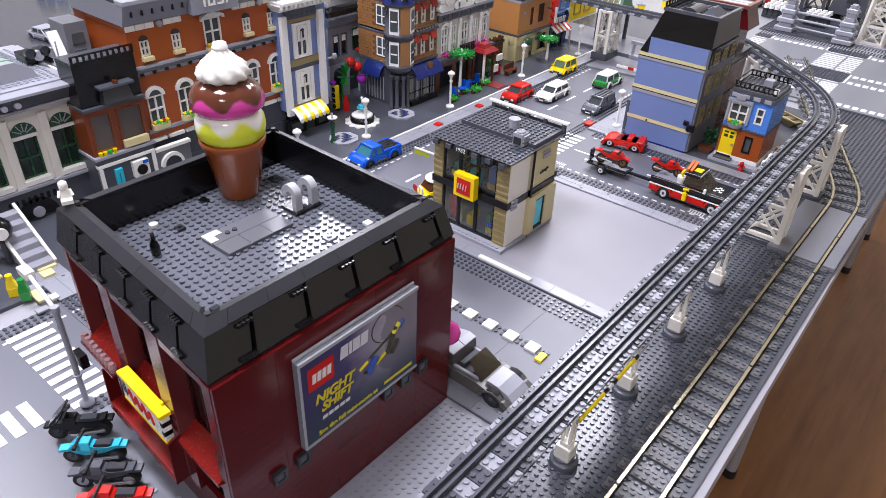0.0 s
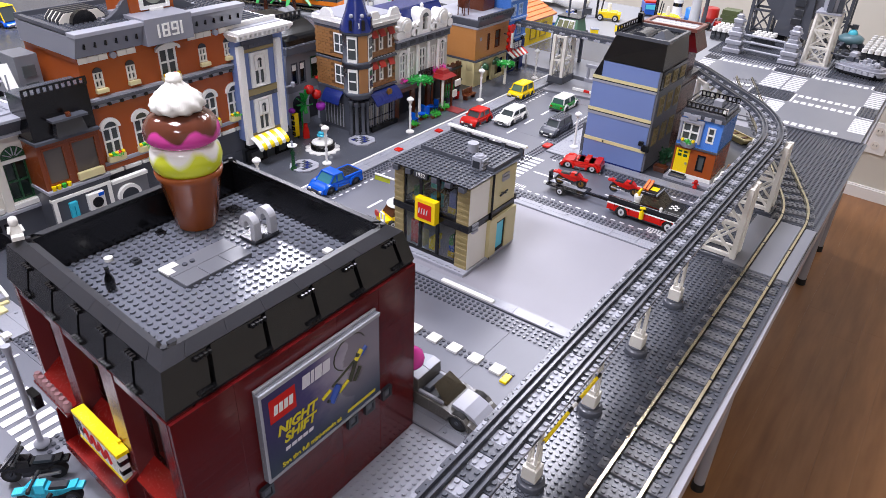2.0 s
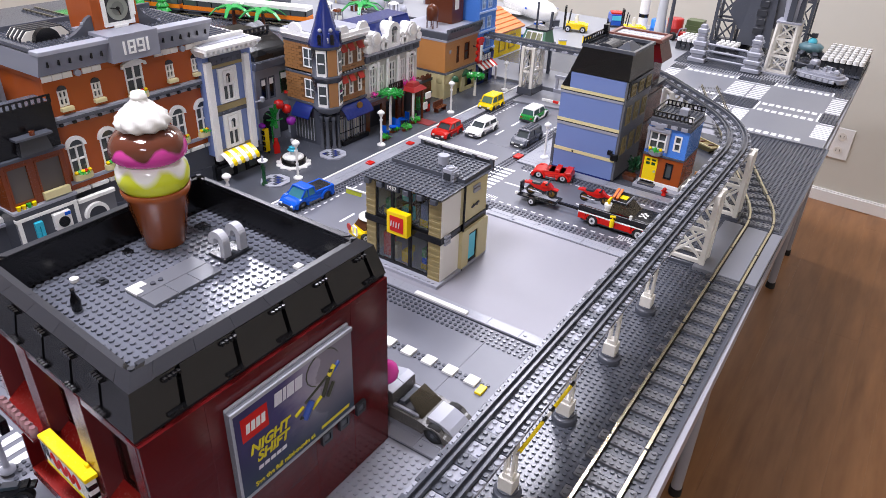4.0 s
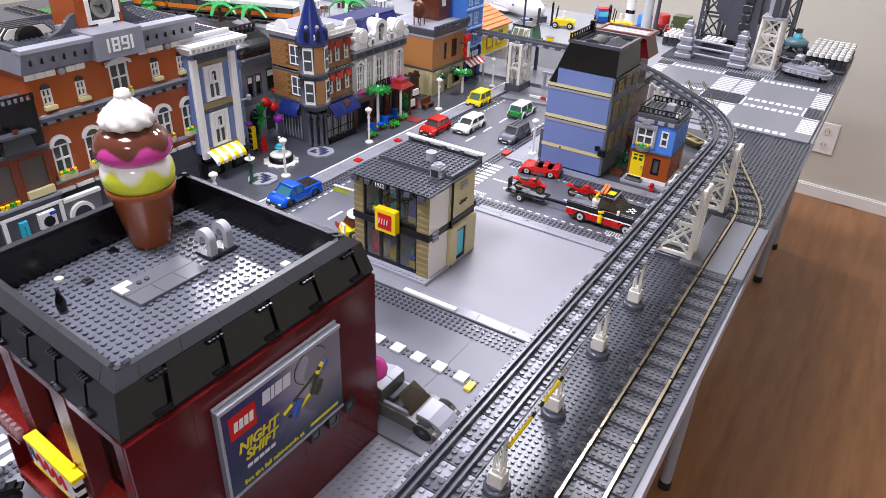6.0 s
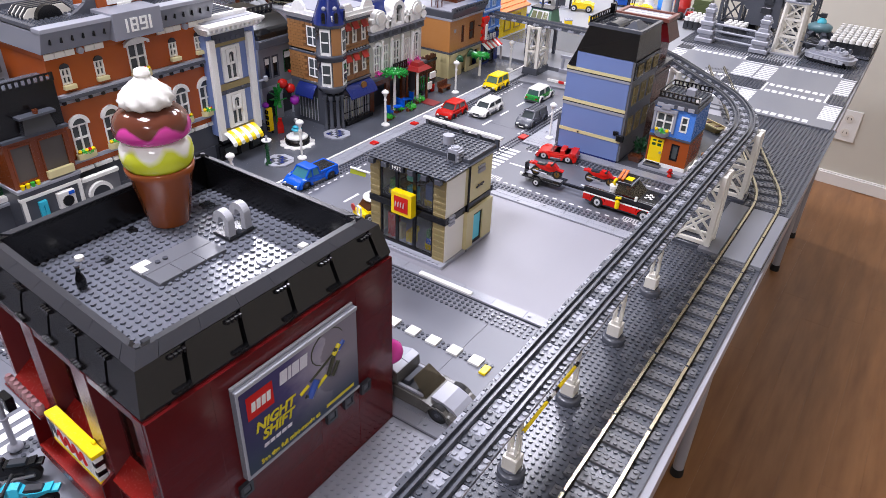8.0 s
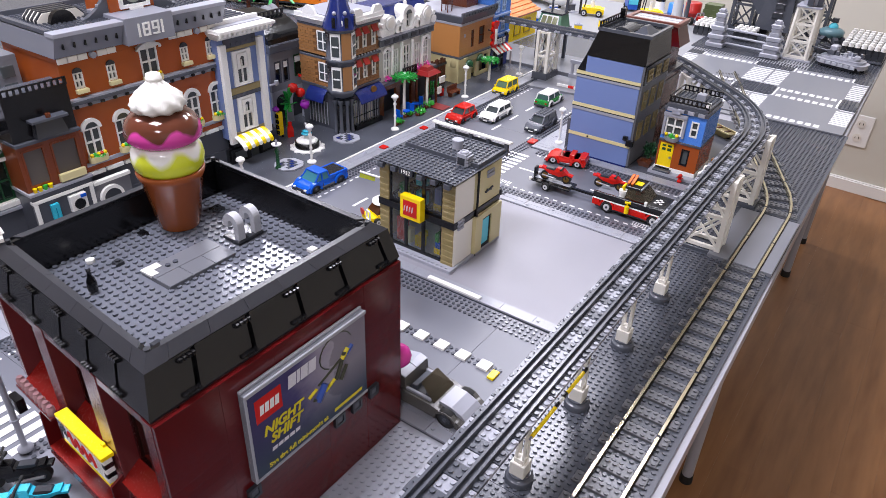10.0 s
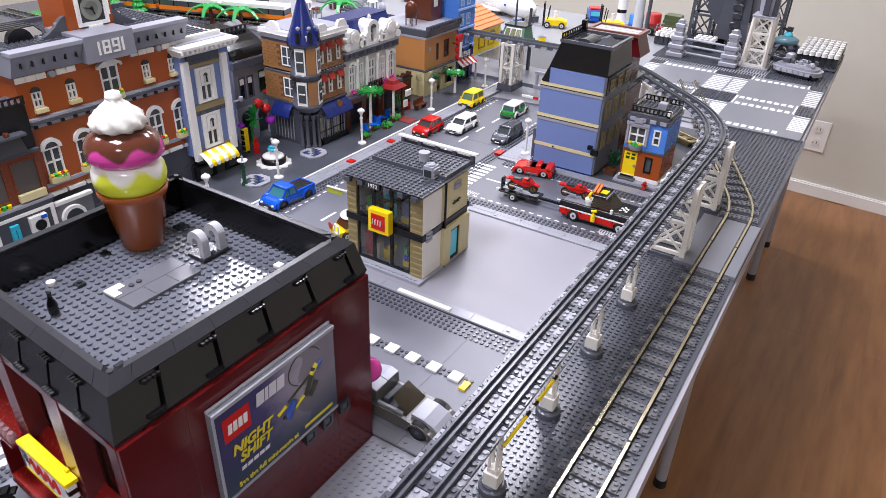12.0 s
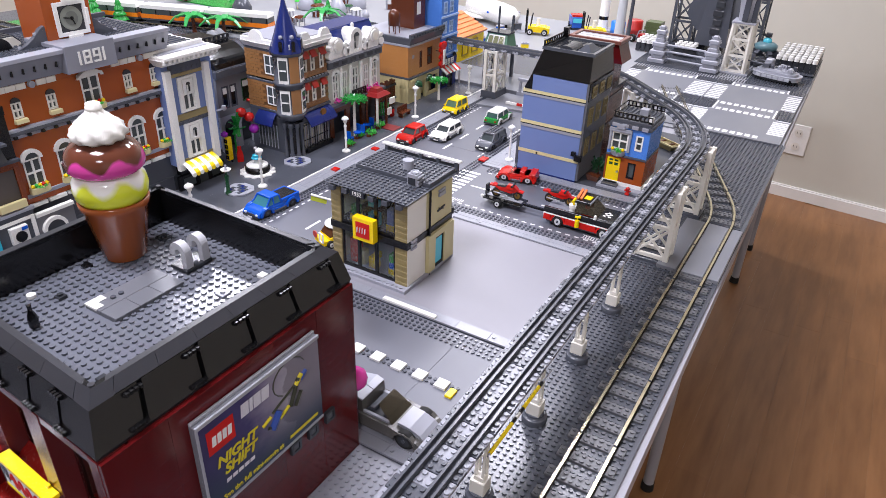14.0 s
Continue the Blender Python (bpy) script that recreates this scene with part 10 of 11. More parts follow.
def hover_tank(x, y, rz):
    t = thing("hover_tank", (x, y, 0.0042, 0, 0, rz), "light grey toy hover tank with turret and side guns", "toy spaceship")
    ring = lambda k, e: [(0.068 * k * (abs(math.cos(a)) ** 0.6) * (1 if math.cos(a) >= 0 else -1), (0.034 * k + e) * (abs(math.sin(a)) ** 0.6) * (1 if math.sin(a) >= 0 else -1)) for a in [math.pi * 2 * q / 20 + 0.05 for q in range(20)]]
    part("skirt", MB().slab(ring(0.90, 0), 0.0, 0.0060), CAPG, t)
    part("hull", MB().slab(ring(1.0, 0), 0.0062, 0.0170), LBG, t)
    part("hull_rim", MB().slab(ring(1.03, 0.001), 0.0172, 0.0195), plastic("pale_grey", "b0b2bb", 0.3), t)
    part("hull_top", MB().slab(ring(0.88, 0), 0.0197, 0.0262), LBG, t)
    part("deck", MB().slab(ring(0.66, 0), 0.0264, 0.0320), plastic("pale_grey", "b0b2bb", 0.3), t)
    part("turret", MB().cyl(0.030, 0, 0.0322, 0.0440, 0.016, 0.013, 14), LBG, t)
    part("cockpit", MB().cbox(0.018, 0.040, -0.012, 0.012, 0.0442, 0.0560, 0.003), LBG, t)
    rnd = random.Random(8)
    for k in range(16):
        gx, gy, h = rnd.uniform(-0.052, 0.040), rnd.uniform(-0.018, 0.018), rnd.uniform(0.004, 0.012)
        part("deck_fitting", MB().cbox(gx - 0.005, gx + 0.005, gy - 0.003, gy + 0.003, 0.0322, 0.0322 + h), rnd.choice((LBG, DBG, LBG, plastic("pale_grey", "b0b2bb", 0.3))), t)
    for s in (-1, 1):
        part("gun", MB().tube((0.030, s * 0.020, 0.040), (0.088, s * 0.022, 0.042), 0.0024), DBG, t)
        part("gun_mount", MB().cbox(0.020, 0.040, s * 0.019 - 0.004, s * 0.019 + 0.004, 0.0322, 0.0440), DBG, t)
        for k in range(6):
            part("side_plate", MB().cbox(-0.050 + 0.017 * k, -0.037 + 0.017 * k, s * 0.0350 - 0.0012, s * 0.0350 + 0.0012, 0.0075, 0.0160), plastic("pale_grey", "b0b2bb", 0.3), t)
        part("wheel", MB().disc_y(s * 0.026 - 0.004, s * 0.026 + 0.004, -0.050, 0.006, 0.006, 12), BLACK, t)


hover_tank(-0.0480, 1.6080, 165)


def trooper():
    t = thing("toy_trooper", (0, 0, 0.0022), "plain white toy trooper with round helmet", "toy figure", "toy troopers")
    part("figure", MB().cbox(-0.006, 0.006, -0.004, 0.004, 0, 0.012).frustum((-0.0065, 0.0065, -0.0038, 0.0038), (-0.0045, 0.0045, -0.003, 0.003), 0.0122, 0.0230), CAPG, t)
    part("helmet", MB().cyl(0, 0, 0.0232, 0.0330, 0.0066, 0.0058, 12), WHITE, t)
    return t


tr0 = trooper()
tr0.matrix_basis = pose(-0.066, 1.730, 0.0055)
tr0.scale = (1.2, 1.2, 1.2)
solo("trooper_plate", MB().cbox(-0.078, 0.044, 1.705, 1.965, 0.0040, 0.0072).studs(-0.076, 1.708, 15, 32, 0.0072, r=0.0022), DBG, "dark grey studded plate under the troopers", "plate", kind="structure")
for i in range(7):
    for j in range(7):
        if (i, j) != (0, 0):
            copy_thing(tr0, pose(-0.066 + 0.0172 * i, 1.730 + 0.034 * j, 0.0088)).scale = (1.2, 1.2, 1.2)
tr0.location.z = 0.0088
for i in range(5):
    for j in range(4):
        copy_thing(tr0, pose(-0.500 + 0.0165 * i, 1.700 + 0.028 * j, 0.0034)).scale = (1.15, 1.15, 1.15)
for i in range(4):
    for j in range(3):
        copy_thing(tr0, pose(-0.372 + 0.0165 * i, 1.690 + 0.026 * j, 0.0067)).scale = (1.15, 1.15, 1.15)


def walker(x, y):
    t = thing("toy_walker", (x, y, 0.0022), "dark grey toy walker with a teal glass dome", "toy spaceship")
    part("body", MB().lathe([(0.020, 0.036), (0.034, 0.044), (0.036, 0.056), (0.024, 0.064), (0.010, 0.066)], n=14), plastic("teal_grey", "5f8088", 0.3), t)
    part("dome", MB().lathe([(0.014, 0.066), (0.013, 0.073), (0.007, 0.079), (0.001, 0.081)], n=14), TRBLUE, t)
    for a in range(6):
        c, s = math.cos(a * 1.05), math.sin(a * 1.05)
        part("leg", MB().bar((0.020 * c, 0.020 * s, 0.044), (0.042 * c, 0.042 * s, 0.030), 0.014).bar((0.042 * c, 0.042 * s, 0.032), (0.048 * c, 0.048 * s, 0.0), 0.013), DBG, t)
    part("gun", MB().tube((0, 0, 0.082), (-0.020, -0.012, 0.092), 0.004).cbox(-0.008, 0.010, -0.006, 0.006, 0.0812, 0.094), CAPG, t)


walker(-0.1180, 1.8000)
rnd = random.Random(21)
for k in range(9):
    x, y, r = -0.150 + 0.018 * (k % 5) + rnd.uniform(-0.006, 0.006), 1.745 + 0.05 * (k // 5) + rnd.uniform(-0.012, 0.012), rnd.uniform(0.014, 0.024)
    solo("rock", MB().lathe([(r, 0), (r * 1.1, r * 0.5), (r * 0.75, r * 1.1), (r * 0.3, r * 1.4), (0.001, r * 1.45)], n=8, wob=0.16, lobes=3), rnd.choice((CAPG, DBG, plastic("moss_grey", "4c5048", 0.5))), "dark grey toy rock under the walker", "rock", "rocks at the base", m=(x, y, 0.0022))
for x, y, m_, r, h, lb in ((-0.640, 1.900, plastic("barrel_blue", "2f78cf", 0.3), 0.026, 0.045, "blue toy barrel at the table end"), (-0.590, 1.940, plastic("barrel_red", "a8221e", 0.3), 0.028, 0.050, "dark red toy barrel at the table end")):
    solo("barrel", MB().lathe([(r * 0.9, 0), (r, 0.002), (r, h * 0.3), (r * 1.04, h * 0.33), (r, h * 0.36), (r, h * 0.95), (r * 0.85, h)], n=18), m_, lb, "barrel", "barrels", m=(x, y, 0.0012))
cr = thing("supply_crate", (-0.515, 1.930, 0.0052), "olive green toy supply crate stack", "crate")
for k in range(3):
    part("crate", MB().cbox(-0.034 + 0.003 * k, 0.034 - 0.003 * k, -0.024, 0.024, 0.0175 * k, 0.0175 * k + 0.0170), plastic("olive", "55603c", 0.35), cr)
rv = thing("toy_rover", (-0.520, 1.820, 0.0012, 0, 0, 60), "grey and red open toy rover", "toy car", "toy cars")
part("frame", MB().cbox(-0.022, 0.022, -0.040, 0.040, 0.010, 0.018), DBG, rv)
part("seat", MB().cbox(-0.014, 0.014, -0.010, 0.016, 0.0182, 0.030), plastic("driver_red", "b0201a", 0.3), rv)
part("roll_bar", MB().tube((-0.018, 0.014, 0.018), (-0.014, 0.010, 0.040), 0.002).tube((0.018, 0.014, 0.018), (0.014, 0.010, 0.040), 0.002).tube((-0.014, 0.010, 0.040), (0.014, 0.010, 0.040), 0.002), LBG, rv)
for s in (-1, 1):
    for y in (-0.028, 0.028):
        wheel(rv, s * 0.024, y, 0.013, 0.012, s)


def yellow_house():
    t = thing("yellow_house", (-0.9950, 1.1700, 0.0012), "bright yellow toy house with an orange tiled roof", "toy building")
    part("wall", MB().wall(-0.090, 0.090, 0, 0.074, 0, 0.008, [(0.020, 0.060, 0.020, 0.056)]), YELLOW, t)
    part("side_wall", MB().box(-0.090, -0.082, 0.0082, 0.180, 0, 0.074), YELLOW, t)
    part("back_wall", MB().box(-0.0818, 0.0818, 0.172, 0.180, 0, 0.074), YELLOW, t)
    part("side_wall", MB().box(0.082, 0.090, 0.0082, 0.180, 0, 0.074), YELLOW, t)
    for k in range(2):
        part("side_window", MB().wall(0.040 + 0.060 * k, 0.080 + 0.060 * k, 0.014, 0.056, -0.0924, -0.0903, [(0.044 + 0.060 * k, 0.076 + 0.060 * k, 0.018, 0.052)]), plastic("ochre_pane", "a58a10", 0.3), t).matrix_basis = pose(0, 0, 0, 0, 0, 90)
    frame_window(t, 0.020, 0.060, 0.020, 0.056, 0.001, YELLOW, 1, 1, glass=plastic("ochre_pane", "a58a10", 0.3))
    TERRA = plastic("terracotta", "d0763a", 0.35)
    for k in range(6):
        f0, f1 = k / 6, (k + 1) / 6
        for s in (-1, 1):
            mb = MB()
            xa, xb = 0.100 * (1 - f0), 0.100 * (1 - f1)
            za, zb = 0.072 + 0.046 * f0, 0.072 + 0.046 * f1
            a = [(s * xa, -0.006, za + 0.003), (s * xa, 0.186, za + 0.003), (s * xb, 0.186, zb + 0.001), (s * xb, -0.006, zb + 0.001)]
            quad(mb, *(a if s > 0 else a[::-1]), 0.006)
            part("roof_course", mb, TERRA, t, "orange roof tile course")
    part("gable", MB().prism([(-0.090, 0.0742), (0.090, 0.0742), (0.0, 0.114)], 0.0, 0.008), YELLOW, t)


yellow_house()


def control_cabin():
    t = thing("control_cabin", (-0.7200, 1.0700, 0.0012), "sand green toy signal cabin with white framed windows", "toy building")
    for sx in (-0.03, 0.03):
        for sy in (0.0, 0.05):
            part("leg", MB().cbox(sx - 0.004, sx + 0.004, sy - 0.004, sy + 0.004, 0, 0.092), DBG, t)
    part("floor", MB().cbox(-0.040, 0.040, -0.010, 0.060, 0.0922, 0.0980), DBG, t)
    part("cabin", MB().frustum((-0.036, 0.036, -0.006, 0.056), (-0.030, 0.030, 0.010, 0.050), 0.0982, 0.1320), plastic("deep_sand_green", "4f7a5e", 0.3), t)
    w = MB()
    quad(w, (-0.028, -0.0045, 0.1030), (0.028, -0.0045, 0.1030), (0.024, 0.0080, 0.1290), (-0.024, 0.0080, 0.1290), -0.0014)
    fr = part("window_frame", w, WHITE, t)
    for k in range(3):
        g = MB()
        x = -0.0165 + 0.0165 * k
        quad(g, (x - 0.0066, -0.0052, 0.1065), (x + 0.0066, -0.0052, 0.1065), (x + 0.0058, 0.0052, 0.1260), (x - 0.0058, 0.0052, 0.1260), -0.0022)
        part("pane", g, plastic("olive_pane", "7a7c58", 0.2), fr)
    part("rail", MB().cbox(-0.032, 0.032, 0.008, 0.052, 0.1322, 0.1360), CAPG, t)
    part("mast", MB().tube((0.028, 0.040, 0.136), (0.030, 0.040, 0.180), 0.004), DBG, t)
    part("mast", MB().tube((-0.014, 0.040, 0.136), (-0.014, 0.040, 0.200), 0.003), DBG, t)


control_cabin()


def forklift(x, y, rz):
    t = thing("forklift", (x, y, 0.0012, 0, 0, rz), "yellow toy forklift with black mast", "toy truck", "toy cars")
    part("body", MB().cbox(-0.022, 0.022, -0.030, 0.034, 0.010, 0.030), YELLOW, t)
    part("counterweight", MB().cbox(-0.022, 0.022, 0.0342, 0.046, 0.008, 0.026), YELLOW, t)
    part("mast", MB().cbox(-0.014, -0.010, -0.040, -0.034, 0.004, 0.080).cbox(0.010, 0.014, -0.040, -0.034, 0.004, 0.080).box(-0.014, 0.014, -0.040, -0.034, 0.080, 0.084), BLACK, t)
    part("fork", MB().cbox(-0.012, -0.007, -0.070, -0.0402, 0.004, 0.008).cbox(0.007, 0.012, -0.070, -0.0402, 0.004, 0.008), LBG, t)
    part("driver", MB().cyl(0, 0.004, 0.0302, 0.046, 0.007).cyl(0, 0.004, 0.0462, 0.056, 0.006), WHITE, t, "plain white toy driver")
    part("cage", MB().tube((-0.018, -0.022, 0.030), (-0.018, -0.018, 0.070), 0.002).tube((0.018, -0.022, 0.030), (0.018, -0.018, 0.070), 0.002), CAPG, t)
    for s in (-1, 1):
        for yy in (-0.022, 0.030):
            wheel(t, s * 0.024, yy, 0.011, 0.009, s)


forklift(-0.8750, 1.7000, -70)
forklift(-0.7000, 1.8000, -60)


def white_shuttle():
    t = thing("toy_shuttle", (-1.0900, 1.7600, 0.0012, 0, 0, 65), "white toy space shuttle with rounded nose", "toy spaceship")
    prof = [(0.006, -0.150), (0.022, -0.138), (0.034, -0.110), (0.038, -0.060), (0.038, 0.120), (0.030, 0.125)]
    hull = MB().lathe(prof, n=20)
    ob = part("hull", hull, WHITE, t)
    ob.matrix_basis = pose(0, 0, 0.046, -90)
    part("wing", MB().slab([(-0.100, 0.120), (-0.034, 0.010), (0.034, 0.010), (0.100, 0.120)], 0.016, 0.024), WHITE, t)
    part("tail", MB().prism([(-0.004, 0.084), (0.004, 0.084), (0.003, 0.150), (-0.003, 0.150)], 0.070, 0.120), WHITE, t)
    part("stripe", MB().cbox(-0.0395, 0.0395, -0.030, -0.020, 0.044, 0.050), BLUE, t)
    for x, y in ((0, -0.09), (-0.02, 0.08), (0.02, 0.08)):
        part("wheel_leg", MB().cyl(x, y, 0, 0.018, 0.006, n=10), BLACK, t)


white_shuttle()
rk = thing("toy_rocket", (-0.7050, 1.9200, 0.0012), "white toy rocket standing on a grey pad", "toy spaceship")
part("pad", MB().cbox(-0.040, 0.040, -0.030, 0.030, 0, 0.008), LBG, rk)
part("stage", MB().lathe([(0.020, 0.0082), (0.017, 0.020), (0.017, 0.110), (0.010, 0.140), (0.001, 0.160)], n=18), WHITE, rk)
part("band", MB().cyl(0, 0, 0.040, 0.052, 0.0174, n=18), BLACK, rk)
bt = thing("toy_tanker", (-0.8000, 1.8900, 0.0012, 0, 0, 30), "blue and red toy service truck", "toy truck", "toy cars")
part("cab", MB().cbox(-0.020, 0.020, -0.040, -0.012, 0.008, 0.045), plastic("service_blue", "1f56b8", 0.3), bt)
part("cab_window", MB().cbox(-0.018, 0.018, -0.0415, -0.0402, 0.026, 0.042), TRBLUE, bt)
part("tank", MB().cbox(-0.020, 0.020, -0.0118, 0.045, 0.010, 0.040), plastic("service_blue", "1f56b8", 0.3), bt)
part("roof_bar", MB().cbox(-0.020, 0.020, -0.030, 0.010, 0.0452, 0.052), RED, bt)
for s in (-1, 1):
    for y in (-0.028, 0.028):
        wheel(bt, s * 0.020, y, 0.009, 0.008, s)
solo("lamp_column", MB().cyl(0, 0, 0, 0.200, 0.018, 0.014, 12), plastic("clear_column", "c3c6c9", 0.15), "pale translucent toy column at the table end", "column", m=(-0.6000, 1.7900, 0.0012))
solo("lamp_column", MB().cyl(0, 0, 0, 0.150, 0.007, 0.006, 10), DBG, "slim dark grey toy column at the table end", "column", m=(-0.5550, 1.7500, 0.0012))
rnd = random.Random(11)
for k in range(26):
    x, y = -0.62 - rnd.random() * 0.75, 1.45 + rnd.random() * 0.48
    if any(abs(x - a) < 0.07 and abs(y - b) < 0.09 for a, b in ((-0.875, 1.70), (-0.70, 1.80), (-1.12, 1.76), (-0.705, 1.92), (-0.80, 1.89), (-0.60, 1.79))):
        continue
    m_ = rnd.choice((WHITE, LBG, YELLOW, GREEN, BLUE, RED, DBG))
    h = 0.012 + rnd.random() * 0.022
    c_ = thing("cargo_crate", (x, y, 0.0012, 0, 0, rnd.random() * 90), "small plain toy cargo crate on the apron", "crate", "cargo crates")
    part("box", MB().cbox(-0.012, 0.012, -0.009, 0.009, 0, h), m_, c_)
    part("lid", MB().cbox(-0.013, 0.013, -0.010, 0.010, h + 0.0002, h + 0.004).studs(-0.008, -0.004, 2, 1, h + 0.004), LBG, c_)
rl = thing("level_barrier", (-0.5650, 0.9000, 0.0002, 0, 0, 0), "red and white toy level crossing barrier", "barrier")
for k in range(4):
    part("boom", MB().cbox(-0.030 + 0.0155 * k, -0.0148 + 0.0155 * k, -0.002, 0.002, 0.008, 0.014), RED if k == 2 else WHITE, rl)
part("post", MB().cbox(0.0322, 0.0400, -0.006, 0.006, 0, 0.020), DBG, rl)
solo("ramp", MB().slab([(-0.66, 0.86), (-0.42, 0.90), (-0.42, 0.99), (-0.66, 0.99)], 0.0003, 0.0048), plastic("crossing_grey", "777980", 0.3), "smooth grey level crossing ramp", "ramp", kind="structure")
vb = thing("wheel_buffer", (-0.5600, 0.9930, 0.0012), "light grey toy buffer stop with a black wheel", "buffer stop")
part("frame", MB().cbox(-0.050, 0.050, 0.0, 0.012, 0.0, 0.012).cbox(-0.050, 0.050, 0.002, 0.008, 0.040, 0.048), LBG, vb)
for k in range(4):
    part("bar", MB().cbox(-0.046 + 0.029 * k, -0.040 + 0.029 * k, 0.002, 0.010, 0.0122, 0.0398), LBG, vb)
part("wheel", MB().disc_y(-0.004, 0.0018, 0.0, 0.030, 0.014, 16), BLACK, vb)

# ---- park and railway behind the town hall ----
solo("park", MB().box(-2.58, -1.2505, -0.95, 0.99, -0.003, 0.0020), DBG, "dark grey yard behind the town houses", "ground", kind="structure")
for x0, x1, y0, y1 in ((-2.40, -2.05, 0.66, 0.78), (-2.30, -2.02, 1.30, 1.42)):
    solo("lawn", MB().box(x0, x1, y0, y1, 0.0021, 0.0060), GREEN, "green studded park plate behind the houses", "lawn", kind="structure")
track("yard_track", [(-1.30, 1.200, math.pi / 2 + 0.322), ("s", 1.2)], 0.0022, DBG, CHROME, "grey train track behind the houses")
track("yard_track", [(-1.30, 0.63, math.pi / 2), ("s", 1.2)], 0.0022, DBG, CHROME, "grey train track behind the houses")
solo("station_platform", MB().cbox(-0.9000, -0.4700, 1.0010, 1.1550, 0.0012, 0.0110), plastic("platform_grey", "6a6c72", 0.35), "mid grey station platform under the bridge", "platform", kind="structure")
solo("platform_lawn", MB().box(-0.8900, -0.4800, 1.1560, 1.4000, 0.0012, 0.0040), DBG, "dark grey yard plate behind the platform", "plate", kind="structure")


def rail_car(u):
    """One coach of the train on the slanting yard track, u metres along it."""
    dx, dy = -math.cos(0.322), -math.sin(0.322)
    t = thing("train_coach", (-1.30 + dx * u, 1.200 + dy * u, 0.0110, 0, 0, math.degrees(0.322)), "white toy train coach with orange stripe and black windows", "toy train", "train coaches")
    for e in (-0.075, 0.075):
        part("bogie", MB().cbox(e - 0.026, e + 0.026, -0.022, 0.022, 0.0, 0.010), CAPG, t)
    part("underframe", MB().cbox(-0.115, 0.115, -0.026, 0.026, 0.0102, 0.0160), DBG, t)
    part("stripe", MB().cbox(-0.116, 0.116, -0.0270, 0.0270, 0.0162, 0.0300), plastic("train_orange", "e07a1c", 0.25), t, "orange body stripe")
    part("window_band", MB().cbox(-0.115, 0.115, -0.0262, 0.0262, 0.0302, 0.0480), GLASS, t)
    for k in range(5):
        part("window_post", MB().cbox(-0.114 + 0.0560 * k, -0.110 + 0.0560 * k, -0.0272, 0.0272, 0.0302, 0.0480), BLACK, t)
    part("roof", MB().prism([(-0.116, 0.0482), (0.116, 0.0482), (0.114, 0.0600), (-0.114, 0.0600)], -0.0272, 0.0272), WHITE, t)
    return t


for u in (0.42, 0.665, 0.91):
    rail_car(u)


def pine(x, y, h, label="dark green conical toy tree"):
    t = thing("pine_tree", (x, y, 0.006), label, "tree", "park trees")
    part("trunk", MB().cyl(0, 0, 0, h * 0.25, h * 0.06, h * 0.05, 10), BROWN, t)
    for k in range(4):
        cr_ = MB()
        z0, r = h * (0.18 + 0.2 * k), h * (0.30 - 0.062 * k)
        cr_.lathe([(r, z0), (r * 0.98, z0 + h * 0.02), (r * 0.42, z0 + h * 0.22), (0.0006, z0 + h * 0.26)], n=36, wob=0.14, lobes=9)
        part("foliage_tier", cr_, GREEN, t)
    return t


pines = pine(-2.08, 0.880, 0.085)
for x, y, s in ((-2.16, 0.84, 1.1), (-2.26, 0.80, 1.0), (-2.12, 0.80, 0.8), (-2.20, 0.92, 1.2), (-2.34, 0.74, 1.2), (-2.02, 1.36, 1.0), (-2.24, 1.30, 1.1), (-1.62, 1.44, 0.7), (-1.74, 1.52, 0.8)):
    c_ = copy_thing(pines, pose(x, y, 0.006))
    c_.scale = (s, s, s)


def palm(x, y, h):
    t = thing("palm_tree", (x, y, 0.006), "bright green toy palm with brown trunk", "tree", "palm trees")
    part("trunk", MB().lathe([(0.008, 0), (0.006, h * 0.3), (0.007, h * 0.32), (0.0055, h * 0.62), (0.0065, h * 0.64), (0.005, h)], n=12), BROWN, t)
    for k in range(6):
        a = k * math.pi / 3
        c, s = math.cos(a), math.sin(a)
        pts = [(0, h), (0.028, h + 0.012), (0.056, h + 0.006), (0.080, h - 0.014)]
        fr = MB()
        for (r0, z0), (r1, z1) in zip(pts, pts[1:]):
            w0, w1 = 0.010 * (1 - r0 / 0.09) + 0.003, 0.010 * (1 - r1 / 0.09) + 0.003
            quad(fr, (c * r0 + s * w0, s * r0 - c * w0, z0), (c * r1 + s * w1, s * r1 - c * w1, z1), (c * r1 - s * w1, s * r1 + c * w1, z1), (c * r0 - s * w0, s * r0 + c * w0, z0), 0.003)
        part("frond", fr, plastic("palm_green", "2c8f45", 0.3), t)
    return t


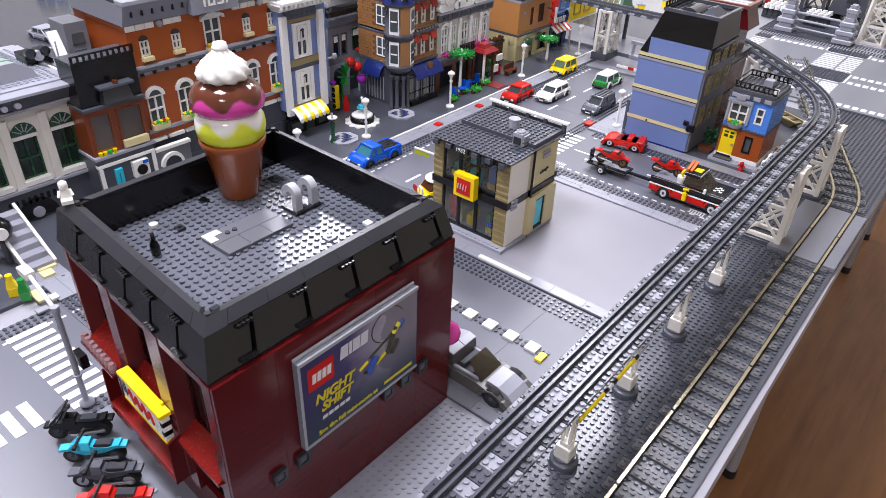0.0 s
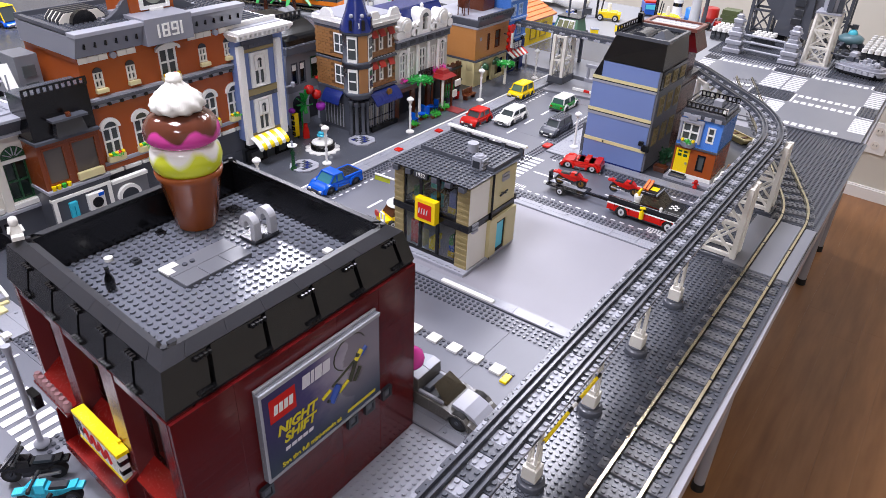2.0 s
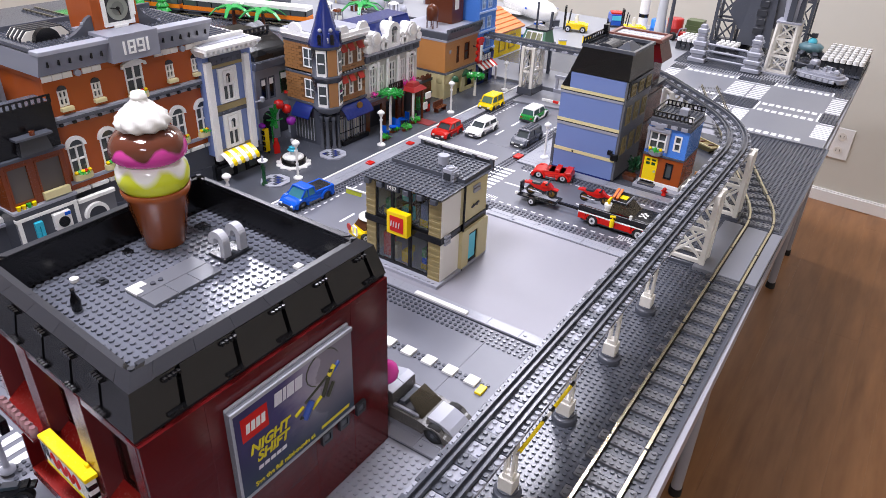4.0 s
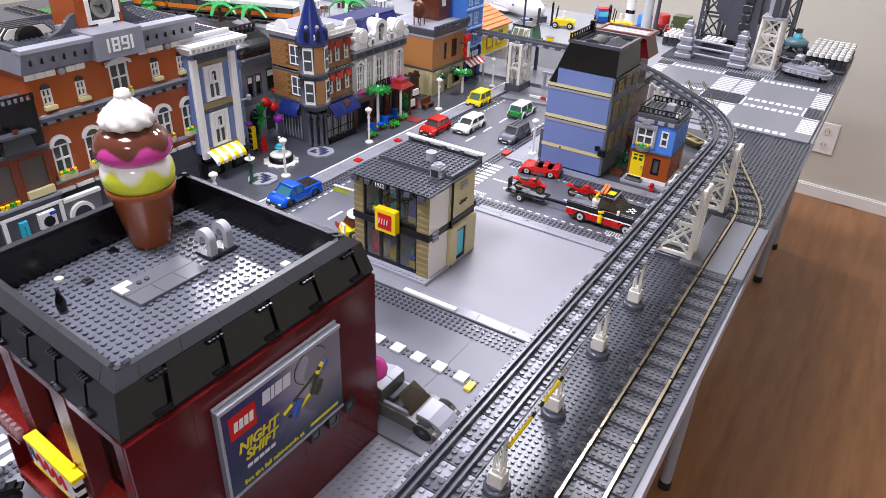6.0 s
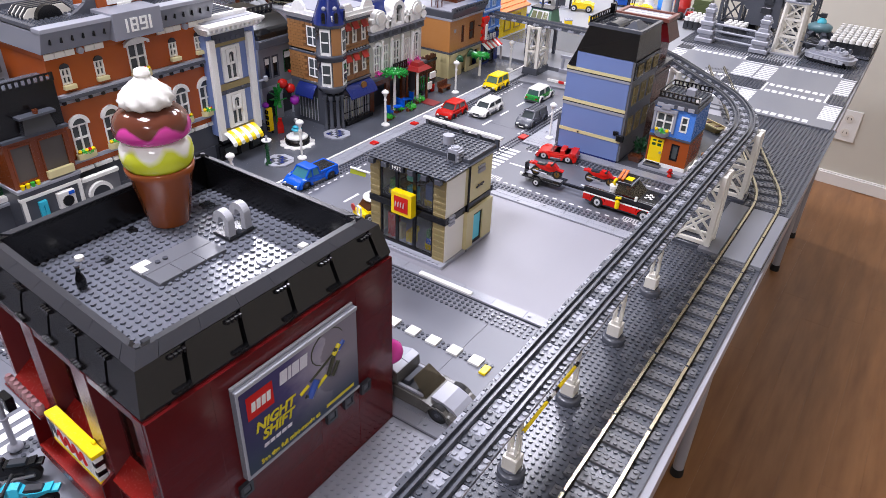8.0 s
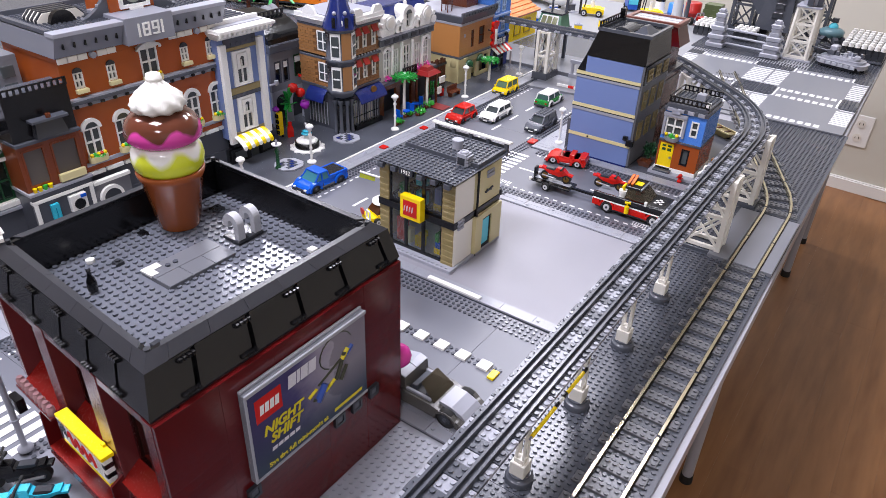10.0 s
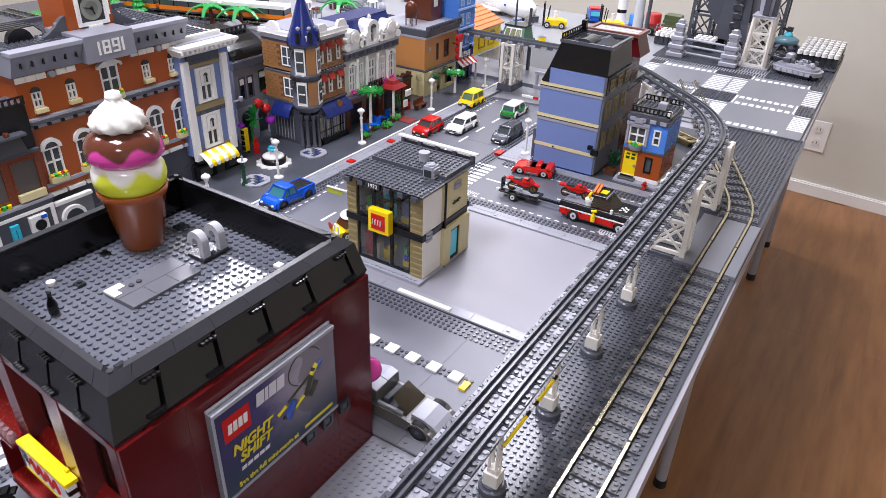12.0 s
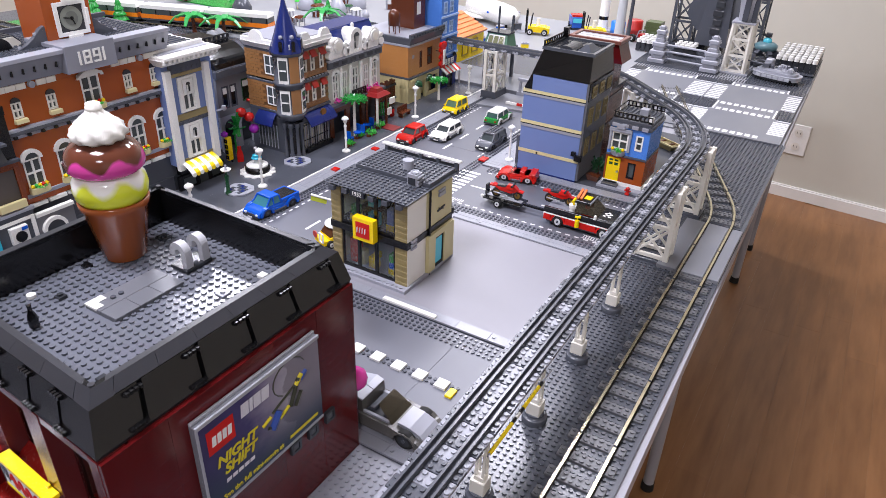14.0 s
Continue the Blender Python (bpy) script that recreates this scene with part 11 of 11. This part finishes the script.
pm = palm(-1.800, 0.955, 0.050)
for x, y in ((-1.690, 0.985), (-1.520, 1.300)):
    copy_thing(pm, pose(x, y, 0.006))
for x, y, r in ((-1.62, 0.90, 0.030), (-1.56, 0.82, 0.040), (-1.66, 0.74, 0.034)):
    solo("boulder", MB().lathe([(r, 0), (r * 1.1, r * 0.4), (r * 0.7, r * 1.1), (r * 0.3, r * 1.5), (0.002, r * 1.6)], n=9, wob=0.12, lobes=3), plastic("rock_grey", "6a6c70", 0.5), "rough dark grey toy rock in the park", "rock", "rocks", m=(x, y, 0.006))
car("yard_car", (-1.95, 0.46, 0.0022, 0, 0, 120), "white toy limousine parked in the yard", 0.056, 0.150, WHITE, WHITE, cab=(0.3, 0.8), H=0.042, wr=0.009)
car("yard_car", (-2.15, 0.40, 0.0022, 0, 0, 110), "lime green toy car parked in the yard", 0.044, 0.080, plastic("lime_green", "8fc41e", 0.2), plastic("lime_green", "8fc41e", 0.2))
car("yard_truck", (-2.20, 0.27, 0.0022, 0, 0, 100), "blue and yellow toy truck parked in the yard", 0.056, 0.130, BLUE, YELLOW, cab=(0.1, 0.9), H=0.06, wr=0.010)
car("yard_car", (-1.75, 0.05, 0.0022, 0, 0, 100), "light grey toy car parked in the yard", 0.048, 0.100, LBG, LBG)

rnd = random.Random(33)
for k in range(34):
    x, y = -2.25 + rnd.random() * 0.95, 1.26 + rnd.random() * 0.55
    if abs(x + 2.16) < 0.17 and abs(y - 1.36) < 0.10:
        continue
    m_ = rnd.choice((WHITE, WHITE, BROWN, RED, TANP, GREEN, DKGREEN, LBG, BGREEN))
    h = 0.016 + rnd.random() * 0.030
    if k % 3 == 0:
        solo("boulder", MB().lathe([(h * 0.8, 0), (h * 0.9, h * 0.4), (h * 0.6, h * 1.0), (h * 0.2, h * 1.4), (0.001, h * 1.45)], n=9, wob=0.12, lobes=3), rnd.choice((DBG, plastic("camel_brown", "8a5230", 0.3), LBG)), "rough toy rock in the park", "rock", "park rocks", m=(x, y, 0.0022))
    else:
        b_ = thing("park_stall", (x, y, 0.0022, 0, 0, rnd.random() * 90), "small toy stall with flat roof in the park", "stall", "park stalls")
        for dx, dy in ((-0.012, -0.009), (0.012, -0.009), (0.012, 0.009), (-0.012, 0.009)):
            part("post", MB().cbox(dx - 0.002, dx + 0.002, dy - 0.002, dy + 0.002, 0, h), LBG, b_)
        part("counter", MB().cbox(-0.0098, 0.0098, -0.010, 0.010, 0, h * 0.45), rnd.choice((WHITE, BROWN, TANP)), b_)
        part("roof", MB().frustum((-0.017, 0.017, -0.014, 0.014), (-0.012, 0.012, -0.009, 0.009), h + 0.0002, h + 0.007), m_, b_)
